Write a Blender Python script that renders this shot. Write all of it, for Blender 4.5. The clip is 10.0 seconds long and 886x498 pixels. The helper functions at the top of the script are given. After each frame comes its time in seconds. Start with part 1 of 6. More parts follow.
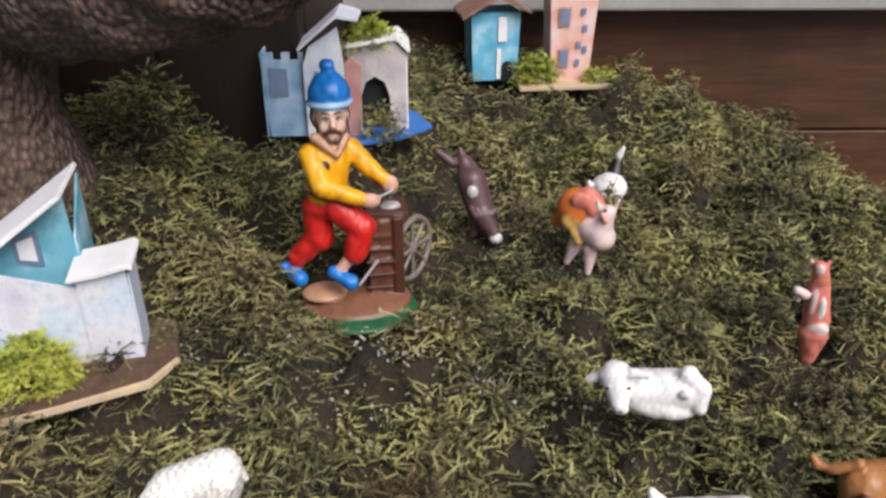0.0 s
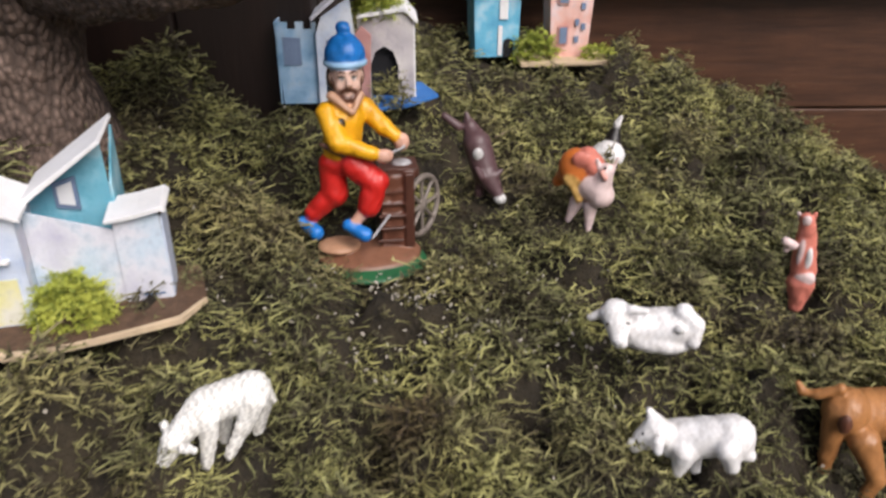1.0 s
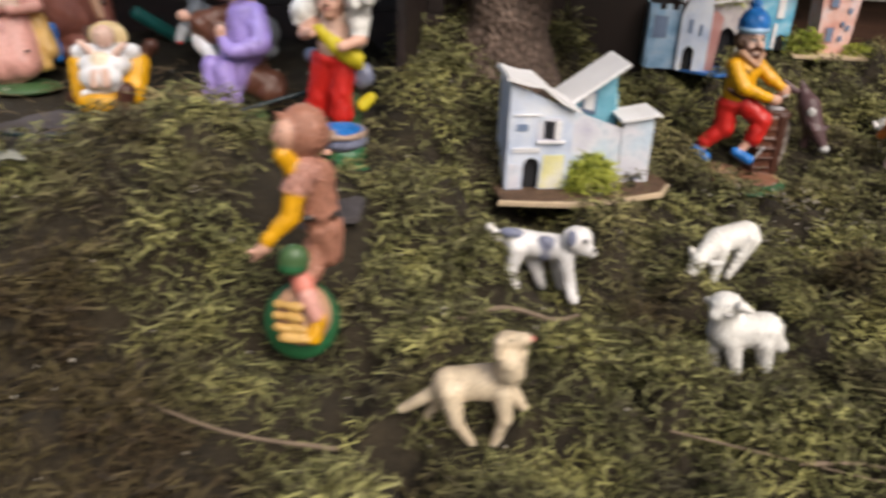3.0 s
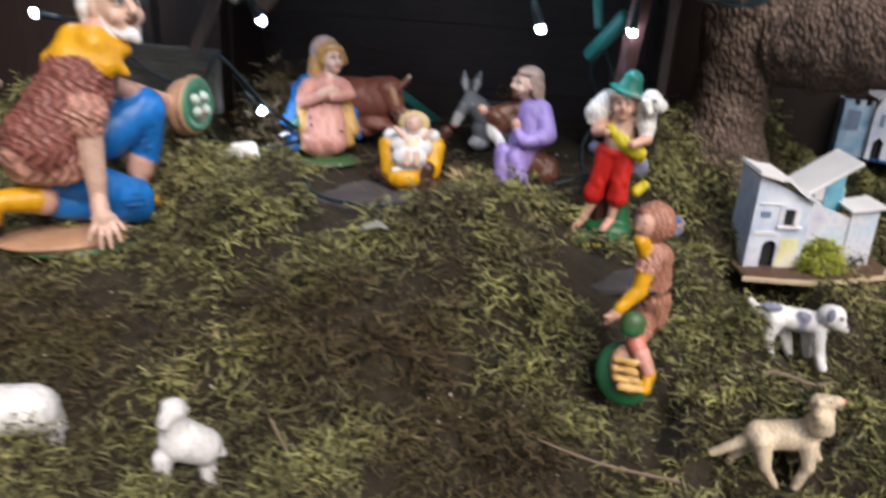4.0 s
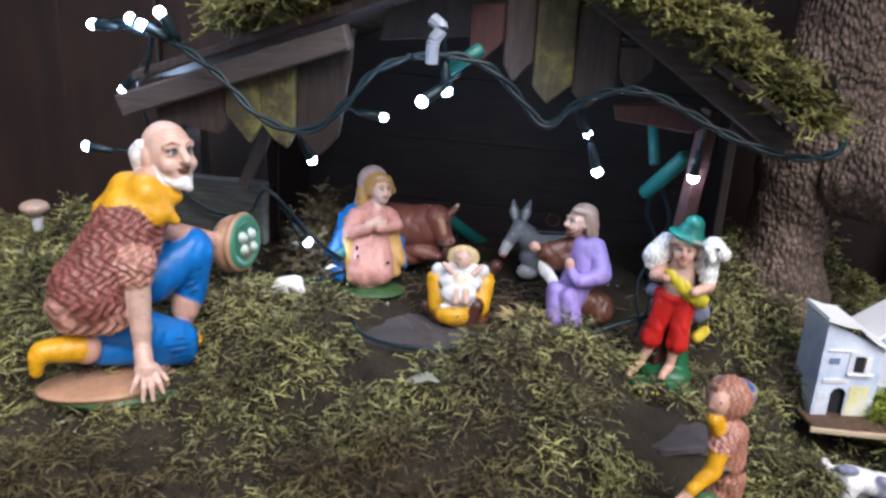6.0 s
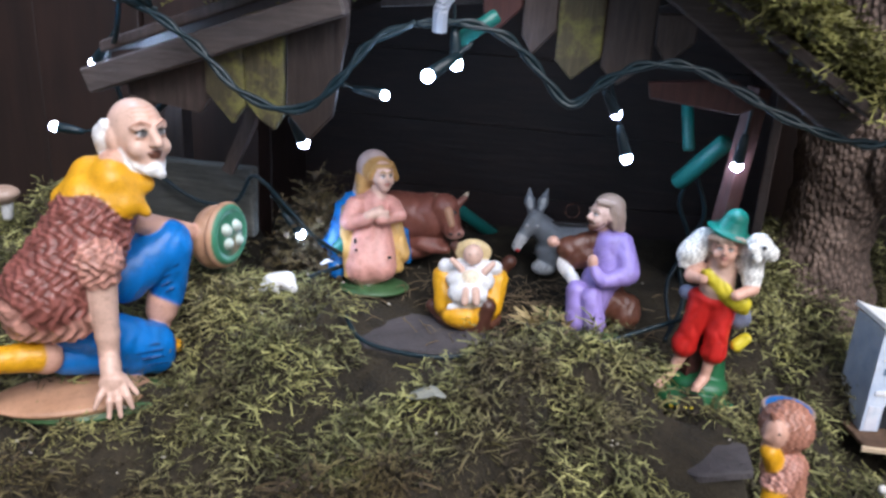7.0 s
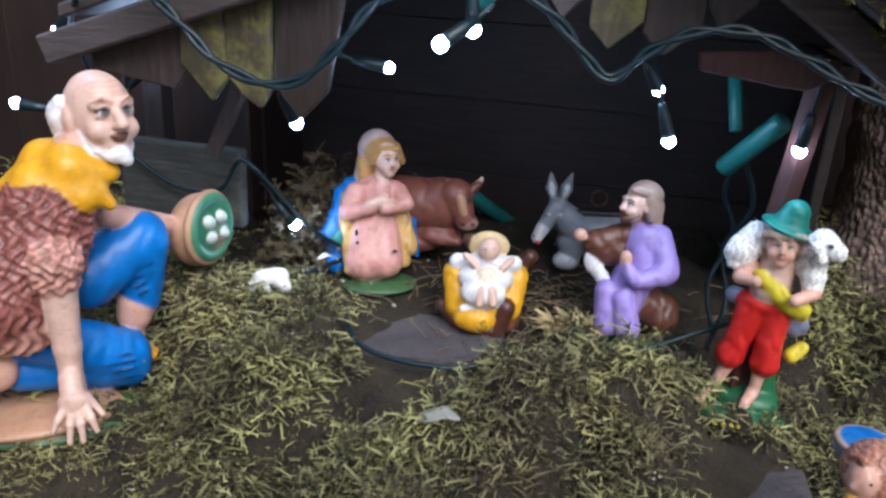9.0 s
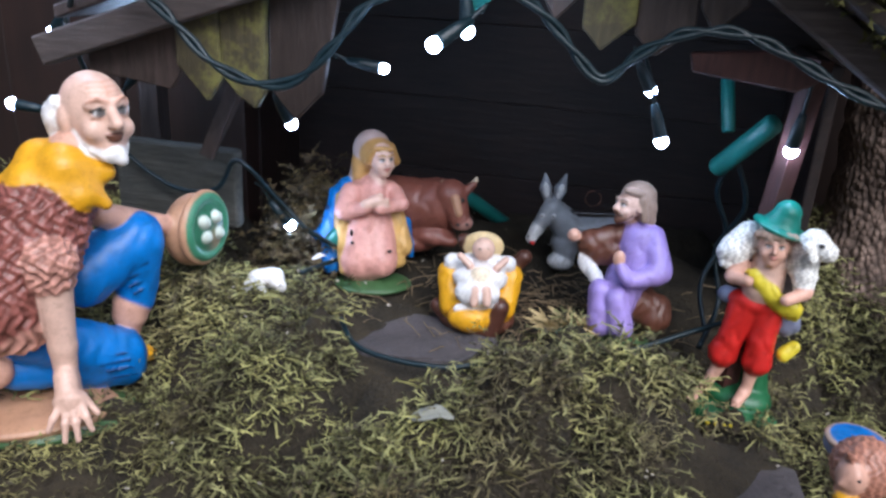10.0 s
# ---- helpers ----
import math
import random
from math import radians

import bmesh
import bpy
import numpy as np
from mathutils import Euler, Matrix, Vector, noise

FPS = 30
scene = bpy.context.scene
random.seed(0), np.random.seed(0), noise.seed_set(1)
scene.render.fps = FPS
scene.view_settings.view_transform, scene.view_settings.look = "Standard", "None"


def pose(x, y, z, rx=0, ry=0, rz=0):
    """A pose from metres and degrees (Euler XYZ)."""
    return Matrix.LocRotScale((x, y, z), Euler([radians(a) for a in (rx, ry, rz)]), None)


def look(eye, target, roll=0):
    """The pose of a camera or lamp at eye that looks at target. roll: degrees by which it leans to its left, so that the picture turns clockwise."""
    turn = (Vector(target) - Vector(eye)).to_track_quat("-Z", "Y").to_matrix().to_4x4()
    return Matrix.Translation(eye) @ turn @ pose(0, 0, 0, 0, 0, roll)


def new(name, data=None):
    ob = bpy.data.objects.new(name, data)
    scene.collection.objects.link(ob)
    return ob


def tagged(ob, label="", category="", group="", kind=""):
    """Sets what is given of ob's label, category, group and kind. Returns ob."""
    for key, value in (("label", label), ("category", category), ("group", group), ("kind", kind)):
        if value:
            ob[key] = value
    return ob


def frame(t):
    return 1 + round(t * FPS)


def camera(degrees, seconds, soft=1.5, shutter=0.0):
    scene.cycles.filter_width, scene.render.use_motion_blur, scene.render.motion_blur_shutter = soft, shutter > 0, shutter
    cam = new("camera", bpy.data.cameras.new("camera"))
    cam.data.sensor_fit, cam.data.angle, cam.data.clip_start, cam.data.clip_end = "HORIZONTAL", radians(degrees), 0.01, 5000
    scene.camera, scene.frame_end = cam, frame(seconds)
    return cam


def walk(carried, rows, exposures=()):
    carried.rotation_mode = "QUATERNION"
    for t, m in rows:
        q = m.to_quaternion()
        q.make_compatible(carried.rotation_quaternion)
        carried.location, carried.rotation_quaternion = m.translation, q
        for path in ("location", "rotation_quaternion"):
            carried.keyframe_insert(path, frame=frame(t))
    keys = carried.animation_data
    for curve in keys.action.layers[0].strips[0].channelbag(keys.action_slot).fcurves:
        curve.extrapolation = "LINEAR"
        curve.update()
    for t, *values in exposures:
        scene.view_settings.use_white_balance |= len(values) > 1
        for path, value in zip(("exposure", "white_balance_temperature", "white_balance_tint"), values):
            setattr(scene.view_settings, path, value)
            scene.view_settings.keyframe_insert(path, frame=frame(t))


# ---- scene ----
cam = camera(59.0, 10.0, soft=2.7, shutter=0.5)
PATH = [
    (0, (-0.002, 0.009, 0.446), (0.011, 1.79, -0.465), -0.1),
    (0.5, (-0.004, -0.004, 0.441), (0.011, 1.775, -0.474), -0.1),
    (1, (-0.01, -0.025, 0.435), (0.014, 1.752, -0.482), -0.0),
    (1.5, (-0.035, -0.062, 0.428), (-0.005, 1.715, -0.488), 0.0),
    (2, (-0.094, -0.112, 0.426), (-0.108, 1.663, -0.496), 1.3),
    (2.5, (-0.163, -0.166, 0.427), (-0.245, 1.611, -0.485), 2.1),
    (3, (-0.236, -0.218, 0.43), (-0.389, 1.573, -0.447), 2.2),
    (3.2, (-0.275, -0.233, 0.431), (-0.44, 1.561, -0.438), 3.1),
    (4.3, (-0.383, -0.337, 0.491), (-0.757, 1.494, -0.22), 3.1),
    (4.5, (-0.387, -0.344, 0.501), (-0.777, 1.502, -0.162), 3.4),
    (5, (-0.392, -0.331, 0.515), (-0.79, 1.529, -0.101), 3.3),
    (5.5, (-0.394, -0.307, 0.516), (-0.801, 1.552, -0.1), 3.0),
    (7, (-0.411, -0.222, 0.503), (-0.831, 1.618, -0.16), 3.2),
    (7.5, (-0.422, -0.188, 0.495), (-0.854, 1.636, -0.204), 3.1),
    (8, (-0.426, -0.16, 0.492), (-0.839, 1.662, -0.22), 3.3),
    (8.5, (-0.425, -0.161, 0.493), (-0.853, 1.656, -0.226), 3.1),
    (9, (-0.429, -0.163, 0.493), (-0.855, 1.652, -0.23), 3.2),
    (9.5, (-0.431, -0.161, 0.493), (-0.857, 1.654, -0.231), 3.3),
    (10, (-0.427, -0.165, 0.493), (-0.846, 1.654, -0.226), 3.3),
]
walk(cam, [(t, look(eye, target, roll)) for t, eye, target, roll in PATH],
     exposures=[(0, 0.0, 6400, 12), (2, -0.05, 6700, 11), (3.2, -0.15, 7000, 11), (4.5, -0.12, 6300, 11), (5.5, 0.0, 6050, 11), (7.5, 0.0, 5850, 10), (10, 0.0, 5750, 10)])

# ---- light ----
world = bpy.data.worlds.new("sky")
scene.world = world
world.use_nodes = True
wt = world.node_tree
sky = wt.nodes.new("ShaderNodeTexSky")
sky.sky_type = 'NISHITA'
sky.sun_disc = False
sky.sun_elevation = radians(47)
sky.sun_rotation = radians(146)
sky.air_density, sky.dust_density, sky.ozone_density = 1.0, 4.0, 1.0
wt.links.new(sky.outputs[0], wt.nodes["Background"].inputs[0])
wt.nodes["Background"].inputs[1].default_value = 0.085
sun = new("sun", bpy.data.lights.new("sun", "SUN"))
sun.data.energy, sun.data.angle, sun.data.color = 3.9, radians(40), (1.0, 0.965, 0.945)
sun.matrix_world = look((0.55, -0.85, 1.55), (-0.15, 0.2, 0.2))
scene.view_settings.exposure = 0.0


# ---- materials ----
def graph(name):
    m = bpy.data.materials.new(name)
    m.use_nodes = True
    nt = m.node_tree
    return m, nt, nt.nodes["Principled BSDF"]


def noise_node(nt, scale, detail=4.0, rough=0.6, stretch=None, coords="Object"):
    tc = nt.nodes.new("ShaderNodeTexCoord")
    n = nt.nodes.new("ShaderNodeTexNoise")
    n.inputs["Scale"].default_value, n.inputs["Detail"].default_value, n.inputs["Roughness"].default_value = scale, detail, rough
    if stretch:
        mp = nt.nodes.new("ShaderNodeMapping")
        mp.inputs["Scale"].default_value = stretch
        nt.links.new(tc.outputs[coords], mp.inputs[0])
        nt.links.new(mp.outputs[0], n.inputs["Vector"])
    else:
        nt.links.new(tc.outputs[coords], n.inputs["Vector"])
    return n.outputs["Fac"]


def ramp(nt, fac, stops):
    r = nt.nodes.new("ShaderNodeValToRGB")
    while len(r.color_ramp.elements) < len(stops):
        r.color_ramp.elements.new(0.5)
    for e, (p, c) in zip(r.color_ramp.elements, stops):
        e.position, e.color = p, (*c, 1.0)
    nt.links.new(fac, r.inputs[0])
    return r.outputs[0]


def mix(nt, fac, a, b, kind="MIX"):
    x = nt.nodes.new("ShaderNodeMix")
    x.data_type, x.blend_type = "RGBA", kind
    for v, s in ((fac, x.inputs[0]), (a, x.inputs[6]), (b, x.inputs[7])):
        if isinstance(v, bpy.types.NodeSocket):
            nt.links.new(v, s)
        elif isinstance(v, (int, float)):
            s.default_value = v
        else:
            s.default_value = (*v, 1.0)
    return x.outputs[2]


def bump(nt, bsdf, height, dist, strength=1.0):
    b = nt.nodes.new("ShaderNodeBump")
    b.inputs["Distance"].default_value, b.inputs["Strength"].default_value = dist, strength
    nt.links.new(height, b.inputs["Height"])
    nt.links.new(b.outputs[0], bsdf.inputs["Normal"])


def plain(name, colour, rough=0.6, metal=0.0, var=0.25, scale=60.0, relief=0.0004, emit=0.0):
    """A painted or raw surface with blotches and fine grain."""
    m, nt, b = graph(name)
    dark = tuple(c * (1 - var) for c in colour)
    light = tuple(min(1, c * (1 + var * 0.6)) for c in colour)
    big = ramp(nt, noise_node(nt, scale), [(0.3, dark), (0.7, light)])
    fine = noise_node(nt, scale * 9, 3.0)
    col = mix(nt, 0.25, big, ramp(nt, fine, [(0.35, dark), (0.65, light)]))
    nt.links.new(col, b.inputs["Base Color"])
    b.inputs["Roughness"].default_value, b.inputs["Metallic"].default_value = rough, metal
    bump(nt, b, fine, relief)
    if emit:
        b.inputs["Emission Color"].default_value = (*colour, 1)
        b.inputs["Emission Strength"].default_value = emit
    return m


def timber(name, dark, light, grain=(4, 4, 60), scale=5.0, rough=0.6, relief=0.0008, lichen=None):
    """Wood: long grain, blotches of weather and, if given, lichen."""
    m, nt, b = graph(name)
    info = nt.nodes.new("ShaderNodeObjectInfo")
    g = noise_node(nt, scale, 6.0, 0.7, grain)
    col = ramp(nt, g, [(0.25, dark), (0.55, tuple((a + c) / 2 for a, c in zip(dark, light))), (0.78, light)])
    blot = noise_node(nt, scale * 2.2, 4.0)
    col = mix(nt, ramp(nt, blot, [(0.35, (0, 0, 0)), (0.7, (0.55, 0.55, 0.55))]), col, tuple(c * 0.55 for c in dark))
    tone = nt.nodes.new("ShaderNodeHueSaturation")
    mr = nt.nodes.new("ShaderNodeMapRange")
    mr.inputs[3].default_value, mr.inputs[4].default_value = 0.75, 1.25
    nt.links.new(info.outputs["Random"], mr.inputs[0])
    nt.links.new(mr.outputs[0], tone.inputs["Value"])
    nt.links.new(col, tone.inputs["Color"])
    col = tone.outputs[0]
    if lichen:
        patch = ramp(nt, noise_node(nt, 45.0, 5.0, 0.7), [(0.48, (0, 0, 0)), (0.68, (0.9, 0.9, 0.9))])
        col = mix(nt, patch, col, lichen)
    nt.links.new(col, b.inputs["Base Color"])
    b.inputs["Roughness"].default_value = rough
    bump(nt, b, g, relief)
    return m


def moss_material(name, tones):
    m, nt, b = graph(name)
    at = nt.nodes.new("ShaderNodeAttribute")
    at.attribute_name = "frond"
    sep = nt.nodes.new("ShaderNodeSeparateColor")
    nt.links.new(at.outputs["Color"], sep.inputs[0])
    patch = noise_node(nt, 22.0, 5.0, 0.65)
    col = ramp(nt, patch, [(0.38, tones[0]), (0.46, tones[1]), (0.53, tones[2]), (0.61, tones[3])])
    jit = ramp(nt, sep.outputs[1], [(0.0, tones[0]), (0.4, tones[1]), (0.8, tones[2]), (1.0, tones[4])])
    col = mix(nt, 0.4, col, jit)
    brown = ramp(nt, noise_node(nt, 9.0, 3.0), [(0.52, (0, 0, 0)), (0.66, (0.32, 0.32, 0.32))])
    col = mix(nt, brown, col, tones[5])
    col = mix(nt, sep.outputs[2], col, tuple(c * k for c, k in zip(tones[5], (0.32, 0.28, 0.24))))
    # brown roots, taken darker: shade deep in the cushions put into colour
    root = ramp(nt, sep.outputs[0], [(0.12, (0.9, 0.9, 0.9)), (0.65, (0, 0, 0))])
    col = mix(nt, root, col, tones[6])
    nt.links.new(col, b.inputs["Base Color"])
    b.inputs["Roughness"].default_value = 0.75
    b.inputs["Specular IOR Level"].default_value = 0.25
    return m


def painted(name, rough=0.42):
    """Hand-painted plaster: paint coat and groove shade are stored on the mesh; worn and dirtied here."""
    m, nt, b = graph(name)
    at = nt.nodes.new("ShaderNodeAttribute")
    at.attribute_name = "coat"
    wear = ramp(nt, noise_node(nt, 260.0, 5.0, 0.7), [(0.30, (0.55, 0.5, 0.45)), (0.5, (1, 1, 1))])
    col = mix(nt, 0.45, at.outputs["Color"], wear, "MULTIPLY")
    blot = ramp(nt, noise_node(nt, 70.0, 4.0), [(0.35, (0.72, 0.68, 0.64)), (0.65, (1.08, 1.06, 1.04))])
    col = mix(nt, 0.6, col, blot, "MULTIPLY")
    nt.links.new(col, b.inputs["Base Color"])
    b.inputs["Roughness"].default_value = rough
    bump(nt, b, noise_node(nt, 500.0, 3.0), 0.0004, 0.5)
    return m


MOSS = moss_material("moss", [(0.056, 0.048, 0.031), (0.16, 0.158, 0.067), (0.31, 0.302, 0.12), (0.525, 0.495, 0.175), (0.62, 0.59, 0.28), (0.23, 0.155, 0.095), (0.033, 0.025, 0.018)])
ROOF_MOSS = moss_material("roof_moss", [(0.06, 0.055, 0.022), (0.125, 0.12, 0.038), (0.21, 0.20, 0.058), (0.32, 0.30, 0.085), (0.36, 0.33, 0.14), (0.17, 0.13, 0.06), (0.04, 0.034, 0.018)])
DRY = moss_material("dry_moss", [(0.05, 0.035, 0.02), (0.09, 0.065, 0.03), (0.14, 0.10, 0.045), (0.2, 0.15, 0.06), (0.24, 0.18, 0.09), (0.12, 0.08, 0.04), (0.04, 0.028, 0.018)])
MOSS_BRIGHT = moss_material("bright_lichen", [(0.22, 0.25, 0.04), (0.32, 0.36, 0.05), (0.42, 0.46, 0.07), (0.54, 0.55, 0.10), (0.6, 0.6, 0.18), (0.36, 0.36, 0.07), (0.16, 0.2, 0.04)])
SOIL = plain("soil", (0.034, 0.025, 0.013), 0.95, var=0.7, scale=45, relief=0.004)
PLANK = timber("brown_plank", (0.03, 0.011, 0.005), (0.135, 0.055, 0.026), (2.5, 30, 30), 3.0, 0.5, 0.0008)
BOARD = timber("dark_board", (0.008, 0.0038, 0.0028), (0.040, 0.017, 0.0115), (22, 22, 1.5), 3.0, 0.55, 0.0008)
LEDGE = plain("grey_ledge", (0.32, 0.31, 0.30), 0.7, scale=20)
STABLE_WOOD = timber("stable_wood", (0.022, 0.014, 0.011), (0.10, 0.07, 0.06), (30, 30, 4), 7.0, 0.55, 0.001)
BEAM_WOOD = timber("beam_wood", (0.045, 0.035, 0.032), (0.16, 0.125, 0.115), (5, 60, 60), 6.0, 0.6, 0.001)
GREY_WOOD = timber("grey_wood", (0.03, 0.029, 0.025), (0.12, 0.115, 0.098), (6, 50, 50), 6.0, 0.75, 0.0015)
LICHEN_WOOD = timber("lichen_wood", (0.05, 0.04, 0.02), (0.14, 0.115, 0.06), (60, 60, 5), 7.0, 0.7, 0.001, (0.22, 0.21, 0.05))
RED_WOOD = timber("red_wood", (0.04, 0.012, 0.010), (0.12, 0.04, 0.032), (60, 60, 5), 7.0, 0.6)
# dark-stained boards; the gloom inside the stable is put into their colour
SHADED_BOARD = timber("shaded_board", (0.006, 0.0032, 0.0026), (0.040, 0.019, 0.0145), (4, 30, 30), 7.0, 0.6, 0.001)
STONE = plain("slate", (0.075, 0.065, 0.068), 0.8, var=0.45, scale=40, relief=0.002)
CARD = plain("white_card", (0.78, 0.77, 0.78), 0.7, var=0.08, scale=50, relief=0.0006)
CABLE = plain("green_cable", (0.004, 0.016, 0.022), 0.42, var=0.2)
TUBE = plain("green_tube", (0.02, 0.16, 0.14), 0.35, var=0.15)
BULB = plain("lit_bulb", (0.58, 0.74, 1.0), 0.2, var=0.02, emit=170.0)
STRAW = plain("straw", (0.22, 0.155, 0.085), 0.75, var=0.4, scale=90)
PALE_STRAW = plain("pale_straw", (0.45, 0.34, 0.16), 0.75, var=0.35, scale=90)
TWIG = plain("twig", (0.22, 0.16, 0.11), 0.8, var=0.4, scale=90)
PALE_LEAF = plain("pale_leaf", (0.26, 0.26, 0.22), 0.7, var=0.3, scale=120)
CORK = plain("cork_base", (0.15, 0.085, 0.05), 0.9, var=0.5, scale=120, relief=0.002)
PAPER_EDGE = plain("torn_edge", (0.55, 0.42, 0.28), 0.85, var=0.2, scale=80)
PLASTER = painted("painted_plaster")


def bark_material(name):
    m, nt, b = graph(name)
    tc = nt.nodes.new("ShaderNodeTexCoord")
    v = nt.nodes.new("ShaderNodeTexVoronoi")
    mp = nt.nodes.new("ShaderNodeMapping")
    mp.inputs["Scale"].default_value = (1, 1, 0.6)
    nt.links.new(tc.outputs["Object"], mp.inputs[0])
    nt.links.new(mp.outputs[0], v.inputs["Vector"])
    v.inputs["Scale"].default_value = 290.0
    g = noise_node(nt, 30.0, 6.0, 0.7)
    col = ramp(nt, g, [(0.3, (0.07, 0.047, 0.035)), (0.55, (0.18, 0.122, 0.094)), (0.75, (0.36, 0.26, 0.21))])
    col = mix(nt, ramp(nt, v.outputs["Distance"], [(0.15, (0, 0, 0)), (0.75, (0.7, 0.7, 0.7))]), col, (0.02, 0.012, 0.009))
    nt.links.new(col, b.inputs["Base Color"])
    b.inputs["Roughness"].default_value = 0.85
    inv = nt.nodes.new("ShaderNodeMath")
    inv.operation = "SUBTRACT"
    inv.inputs[0].default_value = 1.0
    nt.links.new(v.outputs["Distance"], inv.inputs[1])
    bump(nt, b, inv.outputs[0], 0.0036)
    return m


BARK = bark_material("scaly_bark")


def wash(name, a, b2, c, scale=45.0, rough=0.7):
    """Watercolour-like print on card."""
    m, nt, b = graph(name)
    col = ramp(nt, noise_node(nt, scale, 5.0, 0.6), [(0.32, a), (0.5, b2), (0.66, c)])
    col = mix(nt, ramp(nt, noise_node(nt, scale * 4, 3.0), [(0.5, (0, 0, 0)), (0.75, (0.35, 0.35, 0.35))]), col, tuple(x * 0.6 for x in a))
    nt.links.new(col, b.inputs["Base Color"])
    b.inputs["Roughness"].default_value = rough
    bump(nt, b, noise_node(nt, 300.0, 3.0), 0.0004)
    return m


# ---- mesh helpers ----
def part(name, bm, material, parent=None, label="", smooth=False):
    me = bpy.data.meshes.new(name)
    bmesh.ops.recalc_face_normals(bm, faces=bm.faces[:])
    bm.to_mesh(me)
    bm.free()
    me.materials.append(material)
    if smooth:
        me.polygons.foreach_set("use_smooth", [True] * len(me.polygons))
    ob = new(name, me)
    if parent:
        ob.parent = parent
    if label:
        tagged(ob, label)
    return ob


def thing(name, m, label, category, group="", kind=""):
    ob = new(name)
    ob.empty_display_size = 0.01
    ob.matrix_basis = m
    return tagged(ob, label, category, group, kind)


def box(x0, x1, y0, y1, z0, z1, bevel=0.0, wob=0.0, cuts=0, seed=0):
    bm = bmesh.new()
    bmesh.ops.create_cube(bm, size=1)
    for v in bm.verts:
        v.co = Vector(((x0 + x1) / 2 + v.co.x * (x1 - x0), (y0 + y1) / 2 + v.co.y * (y1 - y0), (z0 + z1) / 2 + v.co.z * (z1 - z0)))
    if cuts:
        bmesh.ops.subdivide_edges(bm, edges=bm.edges[:], cuts=cuts, use_grid_fill=True)
    if bevel:
        bmesh.ops.bevel(bm, geom=bm.edges[:] if not cuts else [e for e in bm.edges if e.calc_face_angle(0) > 0.5], offset=bevel, segments=2, affect='EDGES', profile=0.5)
    if wob:
        for v in bm.verts:
            v.co += noise.noise_vector(v.co * 60 + Vector((seed * 7.3, 0, 0))) * wob
    return bm


def prism(outline, y0, y1, bevel=0.0, wob=0.0, seed=0):
    """A plate: an outline in x and z, between two depths."""
    bm = bmesh.new()
    a = [bm.verts.new((x, y0, z)) for x, z in outline]
    b = [bm.verts.new((x, y1, z)) for x, z in outline]
    n = len(a)
    bm.faces.new(a)
    bm.faces.new(b[::-1])
    for i in range(n):
        bm.faces.new((a[i], b[i], b[(i + 1) % n], a[(i + 1) % n]))
    if bevel:
        bmesh.ops.bevel(bm, geom=bm.edges[:], offset=bevel, segments=1, affect='EDGES')
    if wob:
        for v in bm.verts:
            v.co += noise.noise_vector(v.co * 50 + Vector((seed * 7.3, 0, 0))) * wob
    return bm


def spline(points, steps=12):
    """Points along a smooth line through the given ones."""
    p = [Vector(q) for q in points]
    p = [p[0] * 2 - p[1]] + p + [p[-1] * 2 - p[-2]]
    out = []
    for i in range(1, len(p) - 2):
        for k in range(steps):
            t = k / steps
            a, b, c, d = p[i - 1:i + 3]
            out.append(0.5 * ((2 * b) + (c - a) * t + (2 * a - 5 * b + 4 * c - d) * t * t + (3 * b - a - 3 * c + d) * t ** 3))
    out.append(p[-2].copy())
    return out


def tube(line, radius, sides=8, ends=True, rough=0.0, bm=None):
    """A tube along a line; radius is a number or one for each point."""
    bm = bm or bmesh.new()
    rings, up = [], Vector((0.13, 0.31, 0.94))
    for i, c in enumerate(line):
        d = (line[min(i + 1, len(line) - 1)] - line[max(i - 1, 0)]).normalized()
        x = d.cross(up)
        if x.length < 1e-4:
            x = d.cross(Vector((1, 0, 0)))
        x.normalize()
        y = d.cross(x)
        r = radius[i] if isinstance(radius, (list, tuple)) else radius
        ring = []
        for k in range(sides):
            a = 2 * math.pi * k / sides
            w = x * math.cos(a) + y * math.sin(a)
            f = 1.0
            if rough:
                f += rough * noise.noise((c + w * r) * 45) + rough * 0.6 * noise.noise((c + w * r) * 130)
            ring.append(bm.verts.new(c + w * r * f))
        rings.append(ring)
    for a, b in zip(rings, rings[1:]):
        for k in range(sides):
            bm.faces.new((a[k], a[(k + 1) % sides], b[(k + 1) % sides], b[k]))
    if ends:
        bm.faces.new(rings[0][::-1])
        bm.faces.new(rings[-1])
    return bm


# ---- the mound ----
RISES = [(-.05, .40, .212), (-.19, .29, .222), (-.245, .26, .222), (-.13, .33, .220), (-.195, .188, .197), (-.097, .225, .200), (.10, .30, .199), (.10, .22, .192),
         (.18, .24, .177), (-.10, .16, .182), (.05, .13, .168), (-.24, .072, .184), (-.33, .09, .208), (-.341, .246, .262), (-.665, .10, .258), (-.72, .08, .266),
         (-.571, .286, .282), (-.507, .27, .267), (-.418, .264, .277)]
SLOPES = [(.085, .43, .209), (.02, .48, .222), (.20, .365, .185), (-.10, .536, .262), (.07, .707, .243), (.15, .76, .238), (.13, .55, .188), (-.235, .43, .286), (-.40, .167, .268),
          (-.48, .125, .258), (-.43, .142, .246), (-.397, .094, .209), (-.268, .146, .207), (-.63, -.05, .218), (-.55, -.03, .210), (-.95, .30, .282), (.30, .70, .210),
          (.35, .58, .172), (.33, .42, .168), (-.57, .13, .243), (.0, .05, .160), (-.4, -.1, .18), (-.9, .0, .255), (-.25, .33, .262), (.2, .55, .2), (-.29, .37, .292), (-.30, .44, .305), (-.2, .5, .285), (-.60, .18, .286), (-.46, .185, .286), (-.395, .195, .280), (-.445, .228, .290), (-.612, .206, .280)]
